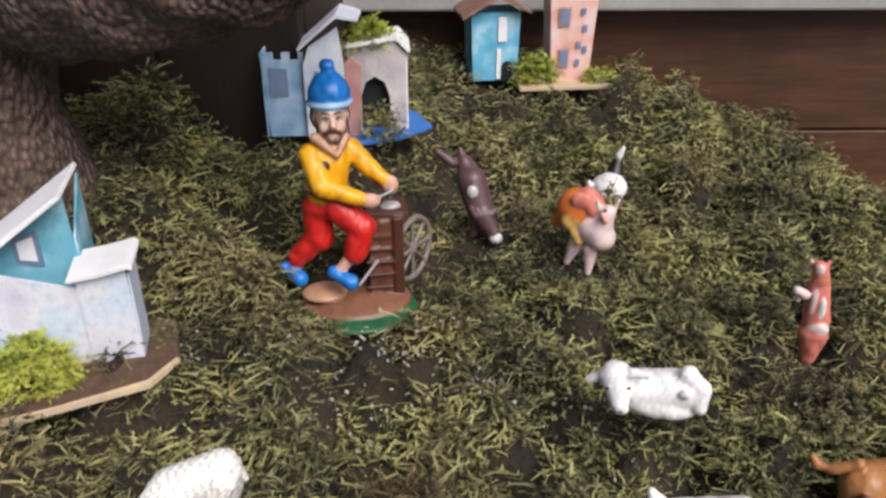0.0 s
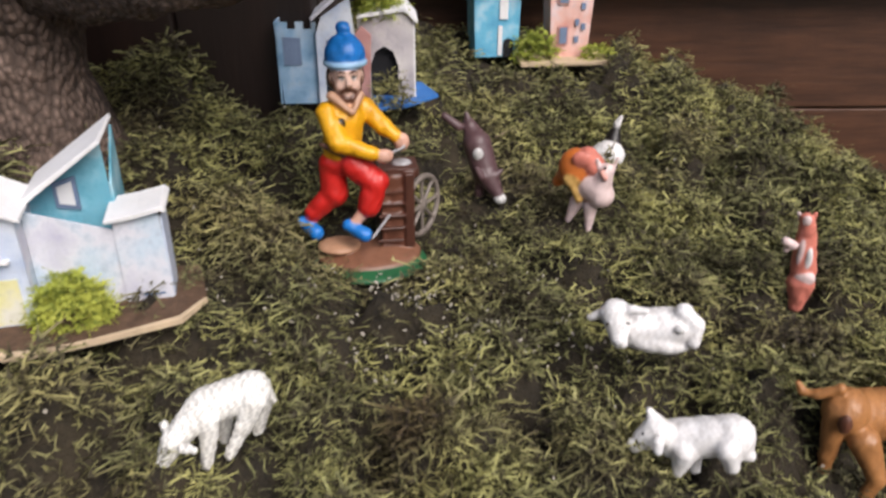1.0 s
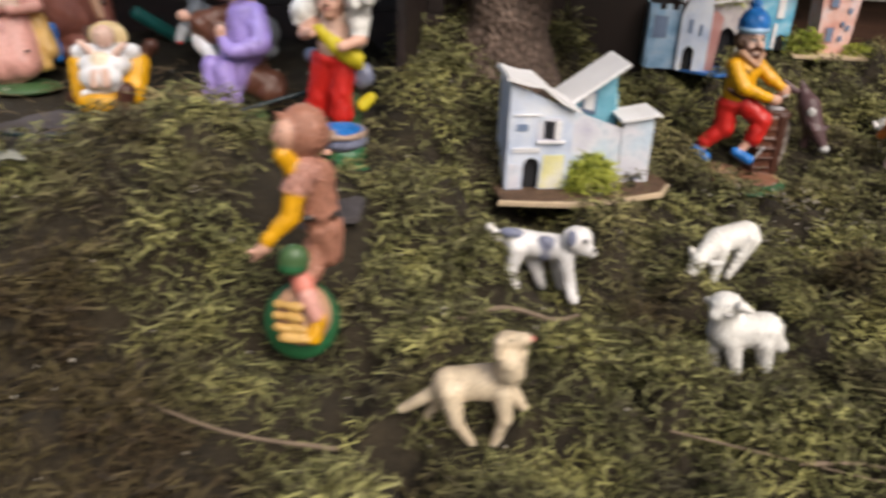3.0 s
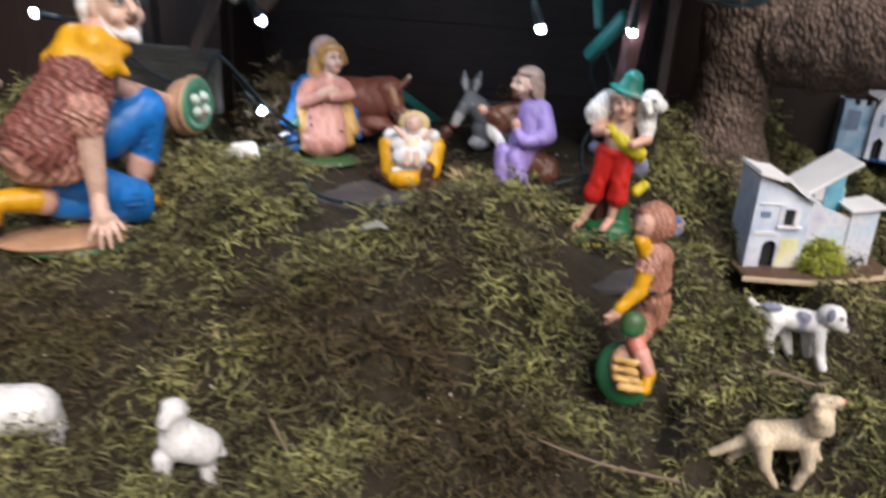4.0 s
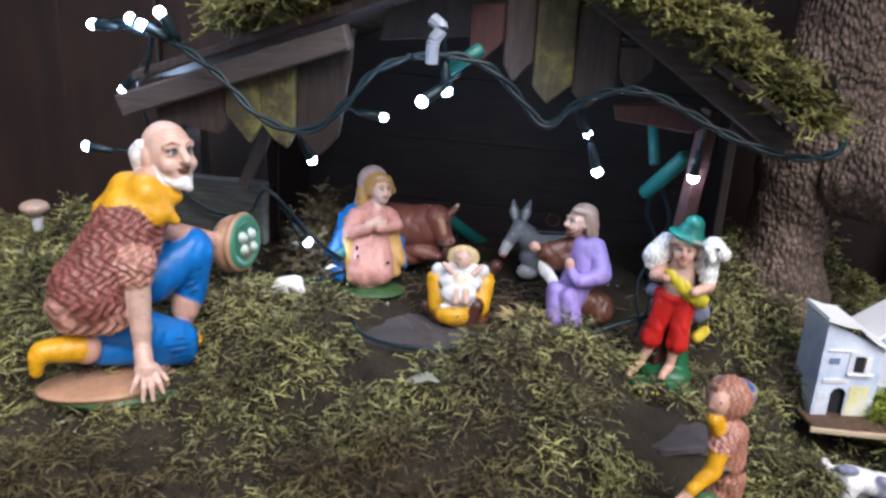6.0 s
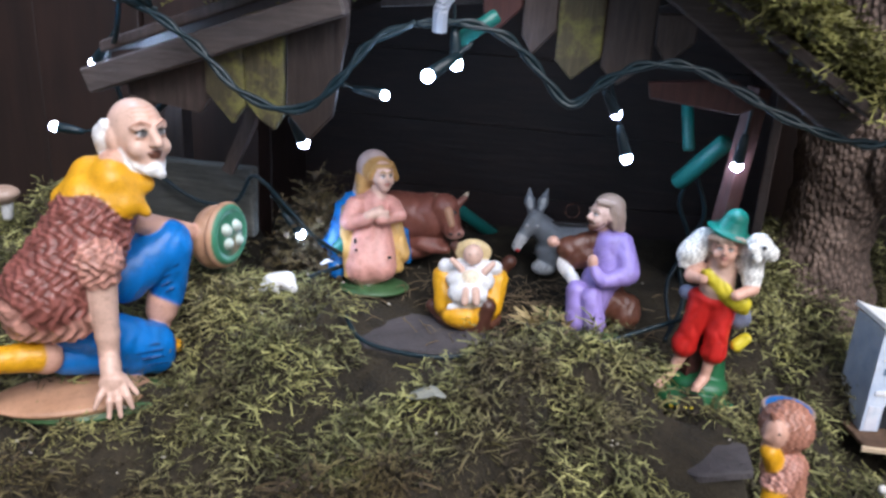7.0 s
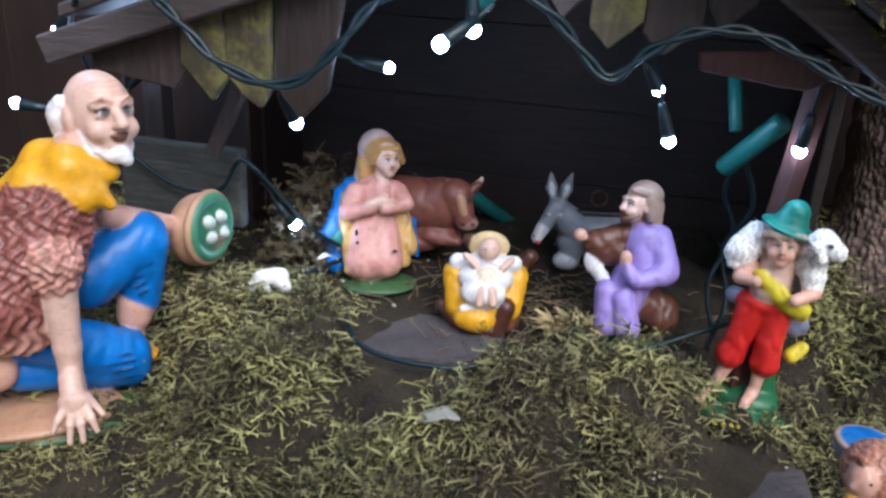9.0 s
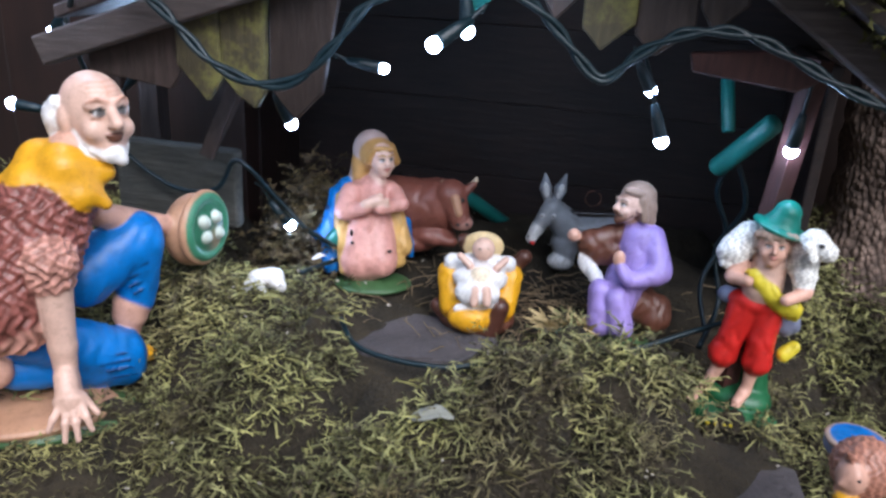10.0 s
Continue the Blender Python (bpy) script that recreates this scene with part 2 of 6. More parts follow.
PTS = np.array(RISES + SLOPES)


def height(x, y):
    x, y = np.asarray(x, float), np.asarray(y, float)
    base = lambda a, b: 0.185 + 0.11 * b - 0.075 * a
    d2 = (x[..., None] - PTS[:, 0]) ** 2 + (y[..., None] - PTS[:, 1]) ** 2
    w = 1 / (d2 + 0.0006) ** 1.7
    z = base(x, y) + (w * (PTS[:, 2] - base(PTS[:, 0], PTS[:, 1]))).sum(-1) / w.sum(-1)
    edge = 0.40 - 0.55 * np.clip(y - 0.50, 0, 1)
    return z - 0.9 * np.clip(x - edge + 0.05, 0, 1) ** 1.6


def ripple(x, y, s, seed):
    """Cheap smooth noise on arrays."""
    out = np.zeros_like(x)
    rng = np.random.RandomState(seed)
    for k in range(9):
        a = rng.uniform(0, 2 * math.pi)
        f = s * rng.uniform(0.6, 1.9)
        out += np.sin((x * math.cos(a) + y * math.sin(a)) * f + rng.uniform(0, 6.28)) * rng.uniform(0.5, 1)
    return out / 4.0


def clear(x, y):
    """0 where something stands, 1 away from it."""
    d2 = ((x[..., None] - PTS[:32, 0]) ** 2 + (y[..., None] - PTS[:32, 1]) ** 2).min(-1)
    return 1 - np.exp(-d2 / 0.016 ** 2)


# steep-sided thick cushions before the stable: centre, radii, height
MOUNDS = [(-.612, .176, .044, .052, .018), (-.668, .205, .030, .034, .006), (-.434, .188, .056, .058, .017), (-.478, .148, .036, .030, .007), (-.30, .30, .04, .04, .01)]


def mounds(x, y):
    return sum(h * np.exp(-(((x - cx) / rx) ** 2 + ((y - cy) / ry) ** 2) ** 2) for cx, cy, rx, ry, h in MOUNDS)


def hummocks(x, y):
    """Cushions: rounded tops and sharp dips between them."""
    c = 0.050 * (np.abs(ripple(x, y, 40, 3)) ** .5 - .58) + 0.024 * (np.abs(ripple(x, y, 95, 4)) ** .7 - .45) + 0.002 * ripple(x, y, 300, 5)
    return c * (0.15 + 0.85 * clear(x, y)) + mounds(x, y)


BARE = [(-.515, .295, .105, .058), (-.535, .222, .045, .030), (-.352, .180, .034, .032), (-.523, .188, .028, .030), (-.05, .395, .036, .02), (-.51, .36, .16, .10)]


def bare(x, y):
    m = np.zeros_like(x)
    for cx, cy, rx, ry in BARE:
        m = np.maximum(m, 1.25 - ((x - cx) / rx) ** 2 - ((y - cy) / ry) ** 2)
    return np.clip(m * 2.5, 0, 1)


def worn(x, y):
    """The gritty hollow before the knife grinder, where the moss is thin."""
    return np.exp(-((x + .02) / .065) ** 2 - ((y - .335) / .028) ** 2) + .8 * np.exp(-((x + .295) / .018) ** 2 - ((y - .10) / .035) ** 2)


def ground():
    xs = np.arange(-1.5, 0.72, 0.009)
    ys = np.concatenate([np.arange(-0.5, 0.832, 0.009), [0.836]])
    X, Y = np.meshgrid(xs, ys)
    Z = height(X, Y) + hummocks(X, Y) * (1 - bare(X, Y)) - 0.005 + 0.001 * ripple(X, Y, 500, 9)
    nx, ny = len(xs), len(ys)
    V = np.stack([X, Y, Z], -1).reshape(-1, 3)
    i = np.arange(nx * ny).reshape(ny, nx)
    F = np.stack([i[:-1, :-1], i[:-1, 1:], i[1:, 1:], i[1:, :-1]], -1).reshape(-1, 4)
    me = bpy.data.meshes.new("ground")
    me.from_pydata(V.tolist(), [], F.tolist())
    me.materials.append(SOIL)
    me.polygons.foreach_set("use_smooth", [True] * len(me.polygons))
    return tagged(new("ground", me), "dark brown soil under the moss of the mound", "ground", kind="structure")


ground()


# withered brown patches of the moss: centre and radius
WITHERED = [(-.52, .06, .045), (-.65, .045, .07), (-.449, .078, .045), (-.41, .03, .05), (-.368, .005, .04), (-.15, .175, .035), (-.02, .24, .03), (-.27, .05, .025)]


def sprigs(name, P, size, material, label, category, seed, lift=1.0, pairs=5, leaf=0.42, spread=1.0, out=None, tone=None, blunt=0.30, stem=0.045):
    """Moss: at each point a bent frond with small pointed leaflets on both sides. One object of loose stuff."""
    rng = np.random.RandomState(seed)
    n = len(P)
    unit = lambda v: v / (np.linalg.norm(v, axis=-1, keepdims=True) + 1e-9)
    a = rng.uniform(0, 2 * math.pi, n)
    lean = rng.uniform(0.05, 1.15, n) * spread
    flat = np.stack([np.cos(a), np.sin(a), 0 * a], -1)
    up = np.array([0, 0, 1.0]) * lift if out is None else out
    d0 = unit(flat * np.sin(lean)[:, None] + up * np.cos(lean)[:, None])
    bend = flat * rng.uniform(0.3, 1.0, n)[:, None] - np.array([0, 0, 1.0]) * rng.uniform(0.0, 0.8, n)[:, None]
    side = unit(np.cross(d0, flat + rng.normal(0, .5, (n, 3)) + np.array([0.3, 0.1, 0.9])))
    tri, tip = [], []
    L = size[:, None]
    m = 2 * pairs + 1
    for j in range(m):
        s = 1.0 if j == m - 1 else 0.18 + 0.78 * (j // 2) / max(1, pairs - 1)
        sign = 0.0 if j == m - 1 else (1.0 if j % 2 else -1.0)
        root = P + L * (d0 * s + bend * s * s) - (L * 0.12 * d0 if sign == 0 else 0)
        tan = unit(d0 + 2 * bend * s)
        ln = L * leaf * (1.05 - 0.5 * s) * rng.uniform(0.7, 1.3, (n, 1))
        way = unit(tan * 0.75 + side * sign * 0.8 + rng.normal(0, .28, (n, 3)))
        w = unit(tan + side * 0.8 * (sign == 0)) * ln * blunt
        tri.append(np.stack([root - w, root + w, root + way * ln], 1))
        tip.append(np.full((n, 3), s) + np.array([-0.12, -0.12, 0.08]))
    along = lambda s: P + L * (d0 * s + bend * s * s)
    cuts = (0.12, 0.55, 1.0)
    for a0, a1 in zip(cuts, cuts[1:]):
        w0, w1 = side * L * stem * (1.1 - 0.6 * a0), side * L * stem * (1.1 - 0.6 * a1)
        p0, p1 = along(a0), along(a1)
        tri += [np.stack([p0 - w0, p0 + w0, p1 + w1], 1), np.stack([p0 - w0, p1 + w1, p1 - w1], 1)]
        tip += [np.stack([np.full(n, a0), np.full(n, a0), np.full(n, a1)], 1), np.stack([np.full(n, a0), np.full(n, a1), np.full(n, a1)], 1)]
    m = len(tri)
    V = np.stack(tri, 1).reshape(-1, 3)
    T = np.stack(tip, 1).reshape(-1)
    R = np.repeat(rng.uniform(0, 1, n) if tone is None else 0.7 * tone + 0.3 * rng.uniform(0, 1, n), m * 3)
    me = bpy.data.meshes.new(name)
    k = len(V)
    me.vertices.add(k)
    me.vertices.foreach_set("co", V.astype(np.float32).reshape(-1))
    me.loops.add(k)
    me.loops.foreach_set("vertex_index", np.arange(k, dtype=np.int32))
    me.polygons.add(k // 3)
    me.polygons.foreach_set("loop_start", np.arange(0, k, 3, dtype=np.int32))
    me.update(calc_edges=True)
    dead = sum(np.exp(-((V[:, 0] - cx) ** 2 + (V[:, 1] - cy) ** 2) / rr ** 2) for cx, cy, rr in WITHERED)
    dead = np.clip((dead + 0.35 * ripple(V[:, 0], V[:, 1], 55, 21) - 0.25) * 1.3, 0, 0.8) * (dead > 0.15)
    layer = me.color_attributes.new("frond", "FLOAT_COLOR", "POINT")
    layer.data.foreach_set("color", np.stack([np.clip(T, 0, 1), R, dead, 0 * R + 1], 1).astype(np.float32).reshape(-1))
    me.materials.append(material)
    return tagged(new(name, me), label, category, kind="stuff")


def moss_carpet():
    """Cushions of moss, each a bundle of fronds that point away from its heart."""
    rng = np.random.RandomState(11)
    n = 36000
    x = rng.uniform(-1.06, 0.48, n)
    y = rng.uniform(-0.10, 0.82, n)
    near = np.interp(x, [-1.06, -.85, -.70, -.43, -.17, .05, .20, .48], [.12, .02, -.09, -.06, .04, .09, .19, .27])
    keep = (y > near) & (rng.uniform(0, 1, n) > bare(x, y))
    keep &= rng.uniform(0, 1, n) < np.clip(0.9 + 0.35 * ripple(x, y, 70, 6), 0.5, 1) * np.interp(y, [.3, .55, .8], [1, .62, .45])
    keep &= ~((x < -0.62) & (y > 0.36)) & ~((x < -0.33) & (x > -0.72) & (y > 0.31))
    dips = np.minimum(np.abs(ripple(x, y, 40, 3)) / 0.13, np.abs(ripple(x, y, 95, 4)) / 0.16 + .3) + 0.12
    keep &= rng.uniform(0, 1, n) < np.clip(dips, 0, 1)
    keep &= rng.uniform(0, 1, n) > 0.75 * worn(x, y)
    x, y = x[keep], y[keep]
    open_ = clear(x, y) * (1 - bare(x, y))
    r = rng.uniform(0.0085, 0.0170, len(x)) * np.interp(y, [.3, .6], [1, 1.35]) * (0.45 + 0.55 * open_) * (1 + 0.25 * ripple(x, y, 60, 8))
    z = height(x, y) + hummocks(x, y) - 0.45 * r
    k = 9
    d = rng.normal(0, 1, (len(x), k, 3))
    d[..., 2] = np.abs(d[..., 2]) * 0.9 + 0.05
    d /= np.linalg.norm(d, axis=-1, keepdims=True)
    P = np.stack([x, y, z], -1)[:, None] + d * (r[:, None] * rng.uniform(0.1, 0.55, (len(x), k)))[..., None]
    size = np.repeat(r, k) * rng.uniform(0.75, 1.25, len(x) * k)
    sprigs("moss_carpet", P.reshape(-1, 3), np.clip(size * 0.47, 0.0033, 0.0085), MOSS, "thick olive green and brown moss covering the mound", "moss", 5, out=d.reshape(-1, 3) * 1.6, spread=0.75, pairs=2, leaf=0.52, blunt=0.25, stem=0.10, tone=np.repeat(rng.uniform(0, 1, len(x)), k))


moss_carpet()


def moss_tufts():
    """Taller bushy tufts that stand out of the carpet, away from the figures."""
    rng = np.random.RandomState(17)
    n = 8200
    x = rng.uniform(-1.02, 0.44, n)
    y = rng.uniform(-0.08, 0.78, n)
    near = np.interp(x, [-1.06, -.85, -.70, -.43, -.17, .05, .20, .48], [.10, .0, -.08, -.05, .05, .10, .20, .28])
    d2 = ((x[:, None] - PTS[:26, 0]) ** 2 + (y[:, None] - PTS[:26, 1]) ** 2).min(-1)
    keep = (y > near) & (bare(x, y) < 0.05) & (rng.uniform(0, 1, n) < np.clip((d2 - 0.024 ** 2) / 0.03 ** 2, 0, 1))
    keep &= ~((x < -0.62) & (y > 0.33)) & ~((x < -0.33) & (x > -0.72) & (y > 0.235))
    keep &= ~((np.abs(x + .185) < .075) & (np.abs(y - .29) < .055)) & ~((x > -.13) & (x < .0) & (y > .49) & (y < .60)) & ~((x > .0) & (x < .18) & (y > .66))
    keep &= rng.uniform(0, 1, n) < np.clip(np.abs(ripple(x, y, 40, 3)) / 0.35, 0.05, 1)
    keep &= rng.uniform(0, 1, n) > 1.3 * worn(x, y)
    x, y, d2 = x[keep], y[keep], d2[keep]
    r = rng.uniform(0.011, 0.023, len(x)) * np.clip(np.sqrt(d2) / 0.05, 0.6, 1.1)
    z = height(x, y) + hummocks(x, y) - 0.25 * r
    k = 46
    d = rng.normal(0, 1, (len(x), k, 3))
    d[..., 2] = np.abs(d[..., 2]) + 0.15
    d /= np.linalg.norm(d, axis=-1, keepdims=True)
    P = np.stack([x, y, z], -1)[:, None] + d * (r[:, None] * rng.uniform(0.25, 0.85, (len(x), k)))[..., None]
    size = np.repeat(r, k) * rng.uniform(0.24, 0.44, len(x) * k)
    sprigs("moss_tufts", P.reshape(-1, 3), size, MOSS, "bushy olive green moss tufts with brown hearts shaded darker", "moss", 6, out=d.reshape(-1, 3) * 1.6, spread=0.8, pairs=2, leaf=0.52, blunt=0.25, stem=0.10, tone=np.repeat(rng.uniform(0, 1, len(x)), k))


moss_tufts()

# ---- walls round the mound ----
floor_bm = box(-4, 4, -4, 4, -0.65, -0.60)
tagged(part("floor", floor_bm, plain("stone_floor", (0.22, 0.2, 0.18), 0.8, scale=4)), "plain grey stone floor below the display", "floor", kind="structure")

back = thing("wall_back", Matrix(), "red-brown wooden plank wall behind the mound", "wall", kind="structure")
for k, (z0, z1) in enumerate([(-0.60, -0.335), (-0.332, -0.085), (-0.082, 0.166), (0.1685, 0.301)]):
    part("plank", box(-0.30, 2.2, 0.84, 0.875, z0, z1, 0.0015), PLANK, back)
tagged(part("trim", box(-0.30, 2.2, 0.80, 0.90, 0.303, 0.345, 0.003), LEDGE), "grey weathered ledge on top of the plank wall", "ledge", kind="structure")
back2 = thing("wall_upper", Matrix(), "dark brown boarded wall above the ledge", "wall", kind="structure")
for k in range(14):
    part("board", box(-0.30 + k * 0.18, -0.122 + k * 0.18, 0.90, 0.92, 0.345, 1.5, 0.001), BOARD, back2)
left = thing("wall_left", Matrix(), "dark brown wall of upright boards behind the stable", "wall", kind="structure")
for k in range(18):
    y0 = 0.352 if k < 12 else 0.545
    x0 = (-1.9 if k < 12 else -1.893) + k * 0.1
    part("board", box(x0, x0 + 0.0982, y0 + 0.003 * (k % 2), y0 + 0.025, -0.6, 1.5, 0.0015), BOARD, left)
# added returns, and two boards past the stable filling the dark by the trunk
part("board", box(-0.7155, -0.7015, 0.379, 0.543, -0.6, 1.5, 0.001), BOARD, left)
part("board", box(-0.1115, -0.0935, 0.572, 0.838, -0.6, 1.5, 0.001), BOARD, left)


# ---- tree ----
def tree():
    t = thing("tree_trunk", Matrix(), "rough grey-brown tree trunk with scaly bark and a side limb", "tree")
    line = spline([(-.252, .435, .25), (-.248, .435, .31), (-.243, .435, .36), (-.238, .432, .43), (-.222, .43, .52), (-.20, .43, .64), (-.19, .42, .9)], 14)
    r = [0.034 + 0.022 * max(0, 1 - i / 16) + 0.012 * min(1, max(0, (i - 24) / 20)) for i in range(len(line))]
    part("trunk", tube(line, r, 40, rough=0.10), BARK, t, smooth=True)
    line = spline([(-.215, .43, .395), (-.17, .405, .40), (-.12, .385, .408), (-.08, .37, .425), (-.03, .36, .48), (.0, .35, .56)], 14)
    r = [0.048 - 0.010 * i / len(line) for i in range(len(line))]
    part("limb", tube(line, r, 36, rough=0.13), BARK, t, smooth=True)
    bm = bmesh.new()
    bmesh.ops.create_icosphere(bm, subdivisions=3, radius=0.013)
    for v in bm.verts:
        v.co = Vector((v.co.x, v.co.y * 0.45, v.co.z)) * (1 + 0.35 * noise.noise(v.co * 180))
        v.co += Vector((-.192, .392, .40))
    part("scar", bm, plain("bare_wood", (0.42, 0.28, 0.2), 0.8, var=0.35, scale=90, relief=0.001), t, "pale patch of bare wood", smooth=True)


tree()


# ---- stable ----
def slab(outline, y0, y1, material, parent, name="shake", label="", seed=0):
    bm = prism(outline, y0, y1, 0.0008, 0.0012, seed)
    return part(name, bm, material, parent, label)


def stable():
    s = thing("nativity_stable", Matrix(), "dark weathered wooden stable with a shingled gable front", "stable")

    def beam(name, a, b, y, w, material, depth=0.014):
        ax, az = a
        bx, bz = b
        d = Vector((bx - ax, bz - az)).normalized()
        nx, nz = -d.y * w / 2, d.x * w / 2
        return part(name, prism([(ax + nx, az + nz), (ax - nx, az - nz), (bx - nx, bz - nz), (bx + nx, bz + nz)], y, y + depth, 0.0012, 0.0012, int(ax * 900)), material, s)

    beam("barge_board", (-.722, .433), (-0.5640, 0.4870), .178, .0145, BEAM_WOOD, .010)
    beam("barge_board", (-.300, .437), (-.440, .532), .214, .015, BEAM_WOOD)
    # gable boards and pointed shakes, from one eave to the other
    slab([(-.706, .443), (-.704, .424), (-.690, .422), (-.657, .4175), (-.648, .430), (-.646, .466), (-.66, .462)], .193, .198, STABLE_WOOD, s, seed=1)
    slab([(-.650, .465), (-.650, .432), (-.643, .424), (-.635, .4145), (-.627, .426), (-.627, .474)], .189, .194, LICHEN_WOOD, s, label="shake with yellow lichen", seed=2)
    slab([(-.6265, .476), (-.6255, .428), (-.617, .418), (-.608, .4125), (-.603, .421), (-.602, .482)], .190, .195, LICHEN_WOOD, s, label="shake with yellow lichen", seed=3)
    slab([(-.6015, .482), (-.603, .424), (-.589, .4085), (-.575, .424), (-.567, .468), (-.565, .492)], .194, .199, STABLE_WOOD, s, seed=4)
    for k, (x0, x1, z, zt, mat) in enumerate([(-.497, -.476, .474, .51, RED_WOOD), (-.4755, -.456, .463, .526, STABLE_WOOD), (-.4555, -.4305, .4515, .53, LICHEN_WOOD), (-.430, -.4035, .450, .512, STABLE_WOOD), (-.403, -.383, .463, .49, STABLE_WOOD)]):
        c = (x0 + x1) / 2 - 0.003
        slab([(x0, zt), (x0, z + 0.010), (c, z), (x1, z + 0.013), (x1, zt)], .220 + .002 * (k % 2), .2245 + .002 * (k % 2), mat, s, seed=10 + k)
    slab([(-.404, .453), (-.402, .444), (-.355, .439), (-.340, .447), (-.36, .457)], .228, .235, RED_WOOD, s, "rail", seed=20)
    slab([(-.560, .505), (-.565, .482), (-.50, .488), (-.40, .492), (-.385, .50), (-.45, .53)], .245, .25, STABLE_WOOD, s, "gable_panel", seed=21)
    # roof
    for name, a, b in (("roof", (-.716, .449), (-.47, .533)), ("roof", (-.296, .446), (-.452, .548))):
        part(name, prism([a, b, (b[0], b[1] + .007), (a[0], a[1] + .007)], .185, .47, 0.001, 0.001, 3), STABLE_WOOD, s)
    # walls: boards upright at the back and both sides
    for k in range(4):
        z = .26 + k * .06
        part("back_board", box(-.735, -.3005, .45 + .0008 * (k % 2), .458, z, z + .0597, .0006), SHADED_BOARD, s)
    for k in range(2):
        part("side_board", box(-.3205, -.314, .325 + k * .063, .3865 + k * .063, .25, .442, .001), SHADED_BOARD, s)
    part("post", tube([Vector((-.3545, .258, .25)), Vector((-.350, .257, .36)), Vector((-.342, .255, .452))], .0065, 4), RED_WOOD, s, "reddish wooden corner post")
    part("post", box(-.732, -.718, .272, .285, .26, .445, .001), STABLE_WOOD, s)
    part("brace", tube([Vector((-.664, .236, .372)), Vector((-.650, .242, .405)), Vector((-.640, .246, .44))], .0055, 4), STABLE_WOOD, s)
    # grey fence plank by the entrance
    part("side_plank", box(-.745, -.660, .262, .272, .318, .369, .002, .0012, 3), GREY_WOOD, s, "grey weathered side plank")
    return s


stable()


def roof_moss():
    rng = np.random.RandomState(21)
    P, S = [], []

    def strip(a, b, y0, y1, n, hang):
        t = rng.uniform(0, 1, n)
        y = rng.uniform(y0, y1, n)
        x = a[0] + (b[0] - a[0]) * t
        z = a[1] + (b[1] - a[1]) * t + 0.006 + np.abs(rng.normal(0, hang, n)) + 0.008 * ripple(x, y, 60, 4)
        P.append(np.stack([x, y, z], -1))
        S.append(rng.uniform(0.007, 0.014, n))
    strip((-.655, .475), (-.52, .520), .175, .40, 3000, .004)
    strip((-.640, .487), (-.565, .512), .165, .20, 2200, .006)
    strip((-.300, .452), (-.43, .540), .198, .40, 3000, .006)
    strip((-.286, .445), (-.35, .490), .190, .24, 2600, .008)
    strip((-.33, .475), (-.43, .530), .176, .24, 2800, .009)
    sprigs("roof_moss", np.concatenate(P), np.concatenate(S), ROOF_MOSS, "yellow-green moss lying on the stable roof", "moss", 9, lift=0.3, spread=1.3, pairs=3, leaf=0.45)


roof_moss()


def dry_moss():
    rng = np.random.RandomState(33)
    n = 1500
    x = rng.normal(-.625, .022, n)
    y = rng.normal(.315, .02, n)
    z = .272 + .085 * rng.uniform(0, 1, n) ** 1.6 * np.clip(1 - np.abs(x + .632) / .05, 0, 1)
    sprigs("dry_moss", np.stack([x, y, z], -1), rng.uniform(.006, .013, n), DRY, "brownish dry moss heaped inside the stable", "moss", 12, spread=1.2)


dry_moss()

# slate slab and soil before the crib
for name, label, outline, z, rz in (("stone_slab", "flat dark slate slab before the crib", [(-.040, -.024), (-.02, -.028), (.0, -.030), (.022, -.024), (.042, -.020), (.047, .002), (.03, .022), (.005, .026), (-.02, .028), (-.043, .010)], .2725, 4),
                                    ("stone_slab", "small dark slate slab lying in the moss", [(-.03, -.018), (.01, -.024), (.03, -.008), (.024, .016), (-.012, .022), (-.032, .006)], .252, 20)):
    bm = prism(outline, -.003, .003, .001, .003, 5)
    ob = part(name, bm, STONE)
    first = z > .26
    ob.matrix_basis = pose(-.538 if first else -.345, .246 if first else .190, z - .003, 90, 0, rz) @ Matrix.Scale(1.12 if first else 1.0, 4)
    tagged(ob, label, "stone")

# straw on the stable floor
def straw():
    rng = random.Random(4)
    bm = bmesh.new()
    for k in range(420):
        x, y = rng.gauss(-.47, .06), rng.gauss(.30, .035)
        if y > .44 or y < .235:
            continue
        z = float(height(np.array([x]), np.array([y]))[0]) + rng.uniform(-.004, .004)
        a, l = rng.uniform(0, 6.28), rng.uniform(.006, .022)
        p, q = Vector((x, y, z)), Vector((x + math.cos(a) * l, y + math.sin(a) * l, z + rng.uniform(-.003, .005)))
        tube([p, (p + q) / 2 + Vector((0, 0, rng.uniform(0, .002))), q], rng.uniform(.0002, .00045), 3, bm=bm)
    tagged(part("straw", bm, STRAW), "loose straw scattered on the stable floor", "straw", kind="stuff")
    for p in ((-.447, .262), (-.438, .260), (-.454, .258)):
        bm = bmesh.new()
        for k in range(26):
            a = rng.uniform(0, 6.28)
            z = .284
            b = Vector((p[0] + rng.uniform(-.004, .004), p[1], z))
            e = b + Vector((math.cos(a) * .016, math.sin(a) * .010, rng.uniform(.003, .014)))
            tube([b, (b + e) / 2 + Vector((0, 0, .002)), e], [.0008, .0014, .0002], 3, bm=bm)
        tagged(part("straw_bunch", bm, PALE_STRAW), "dry yellowish tuft of straw by the crib", "straw", kind="stuff")


straw()

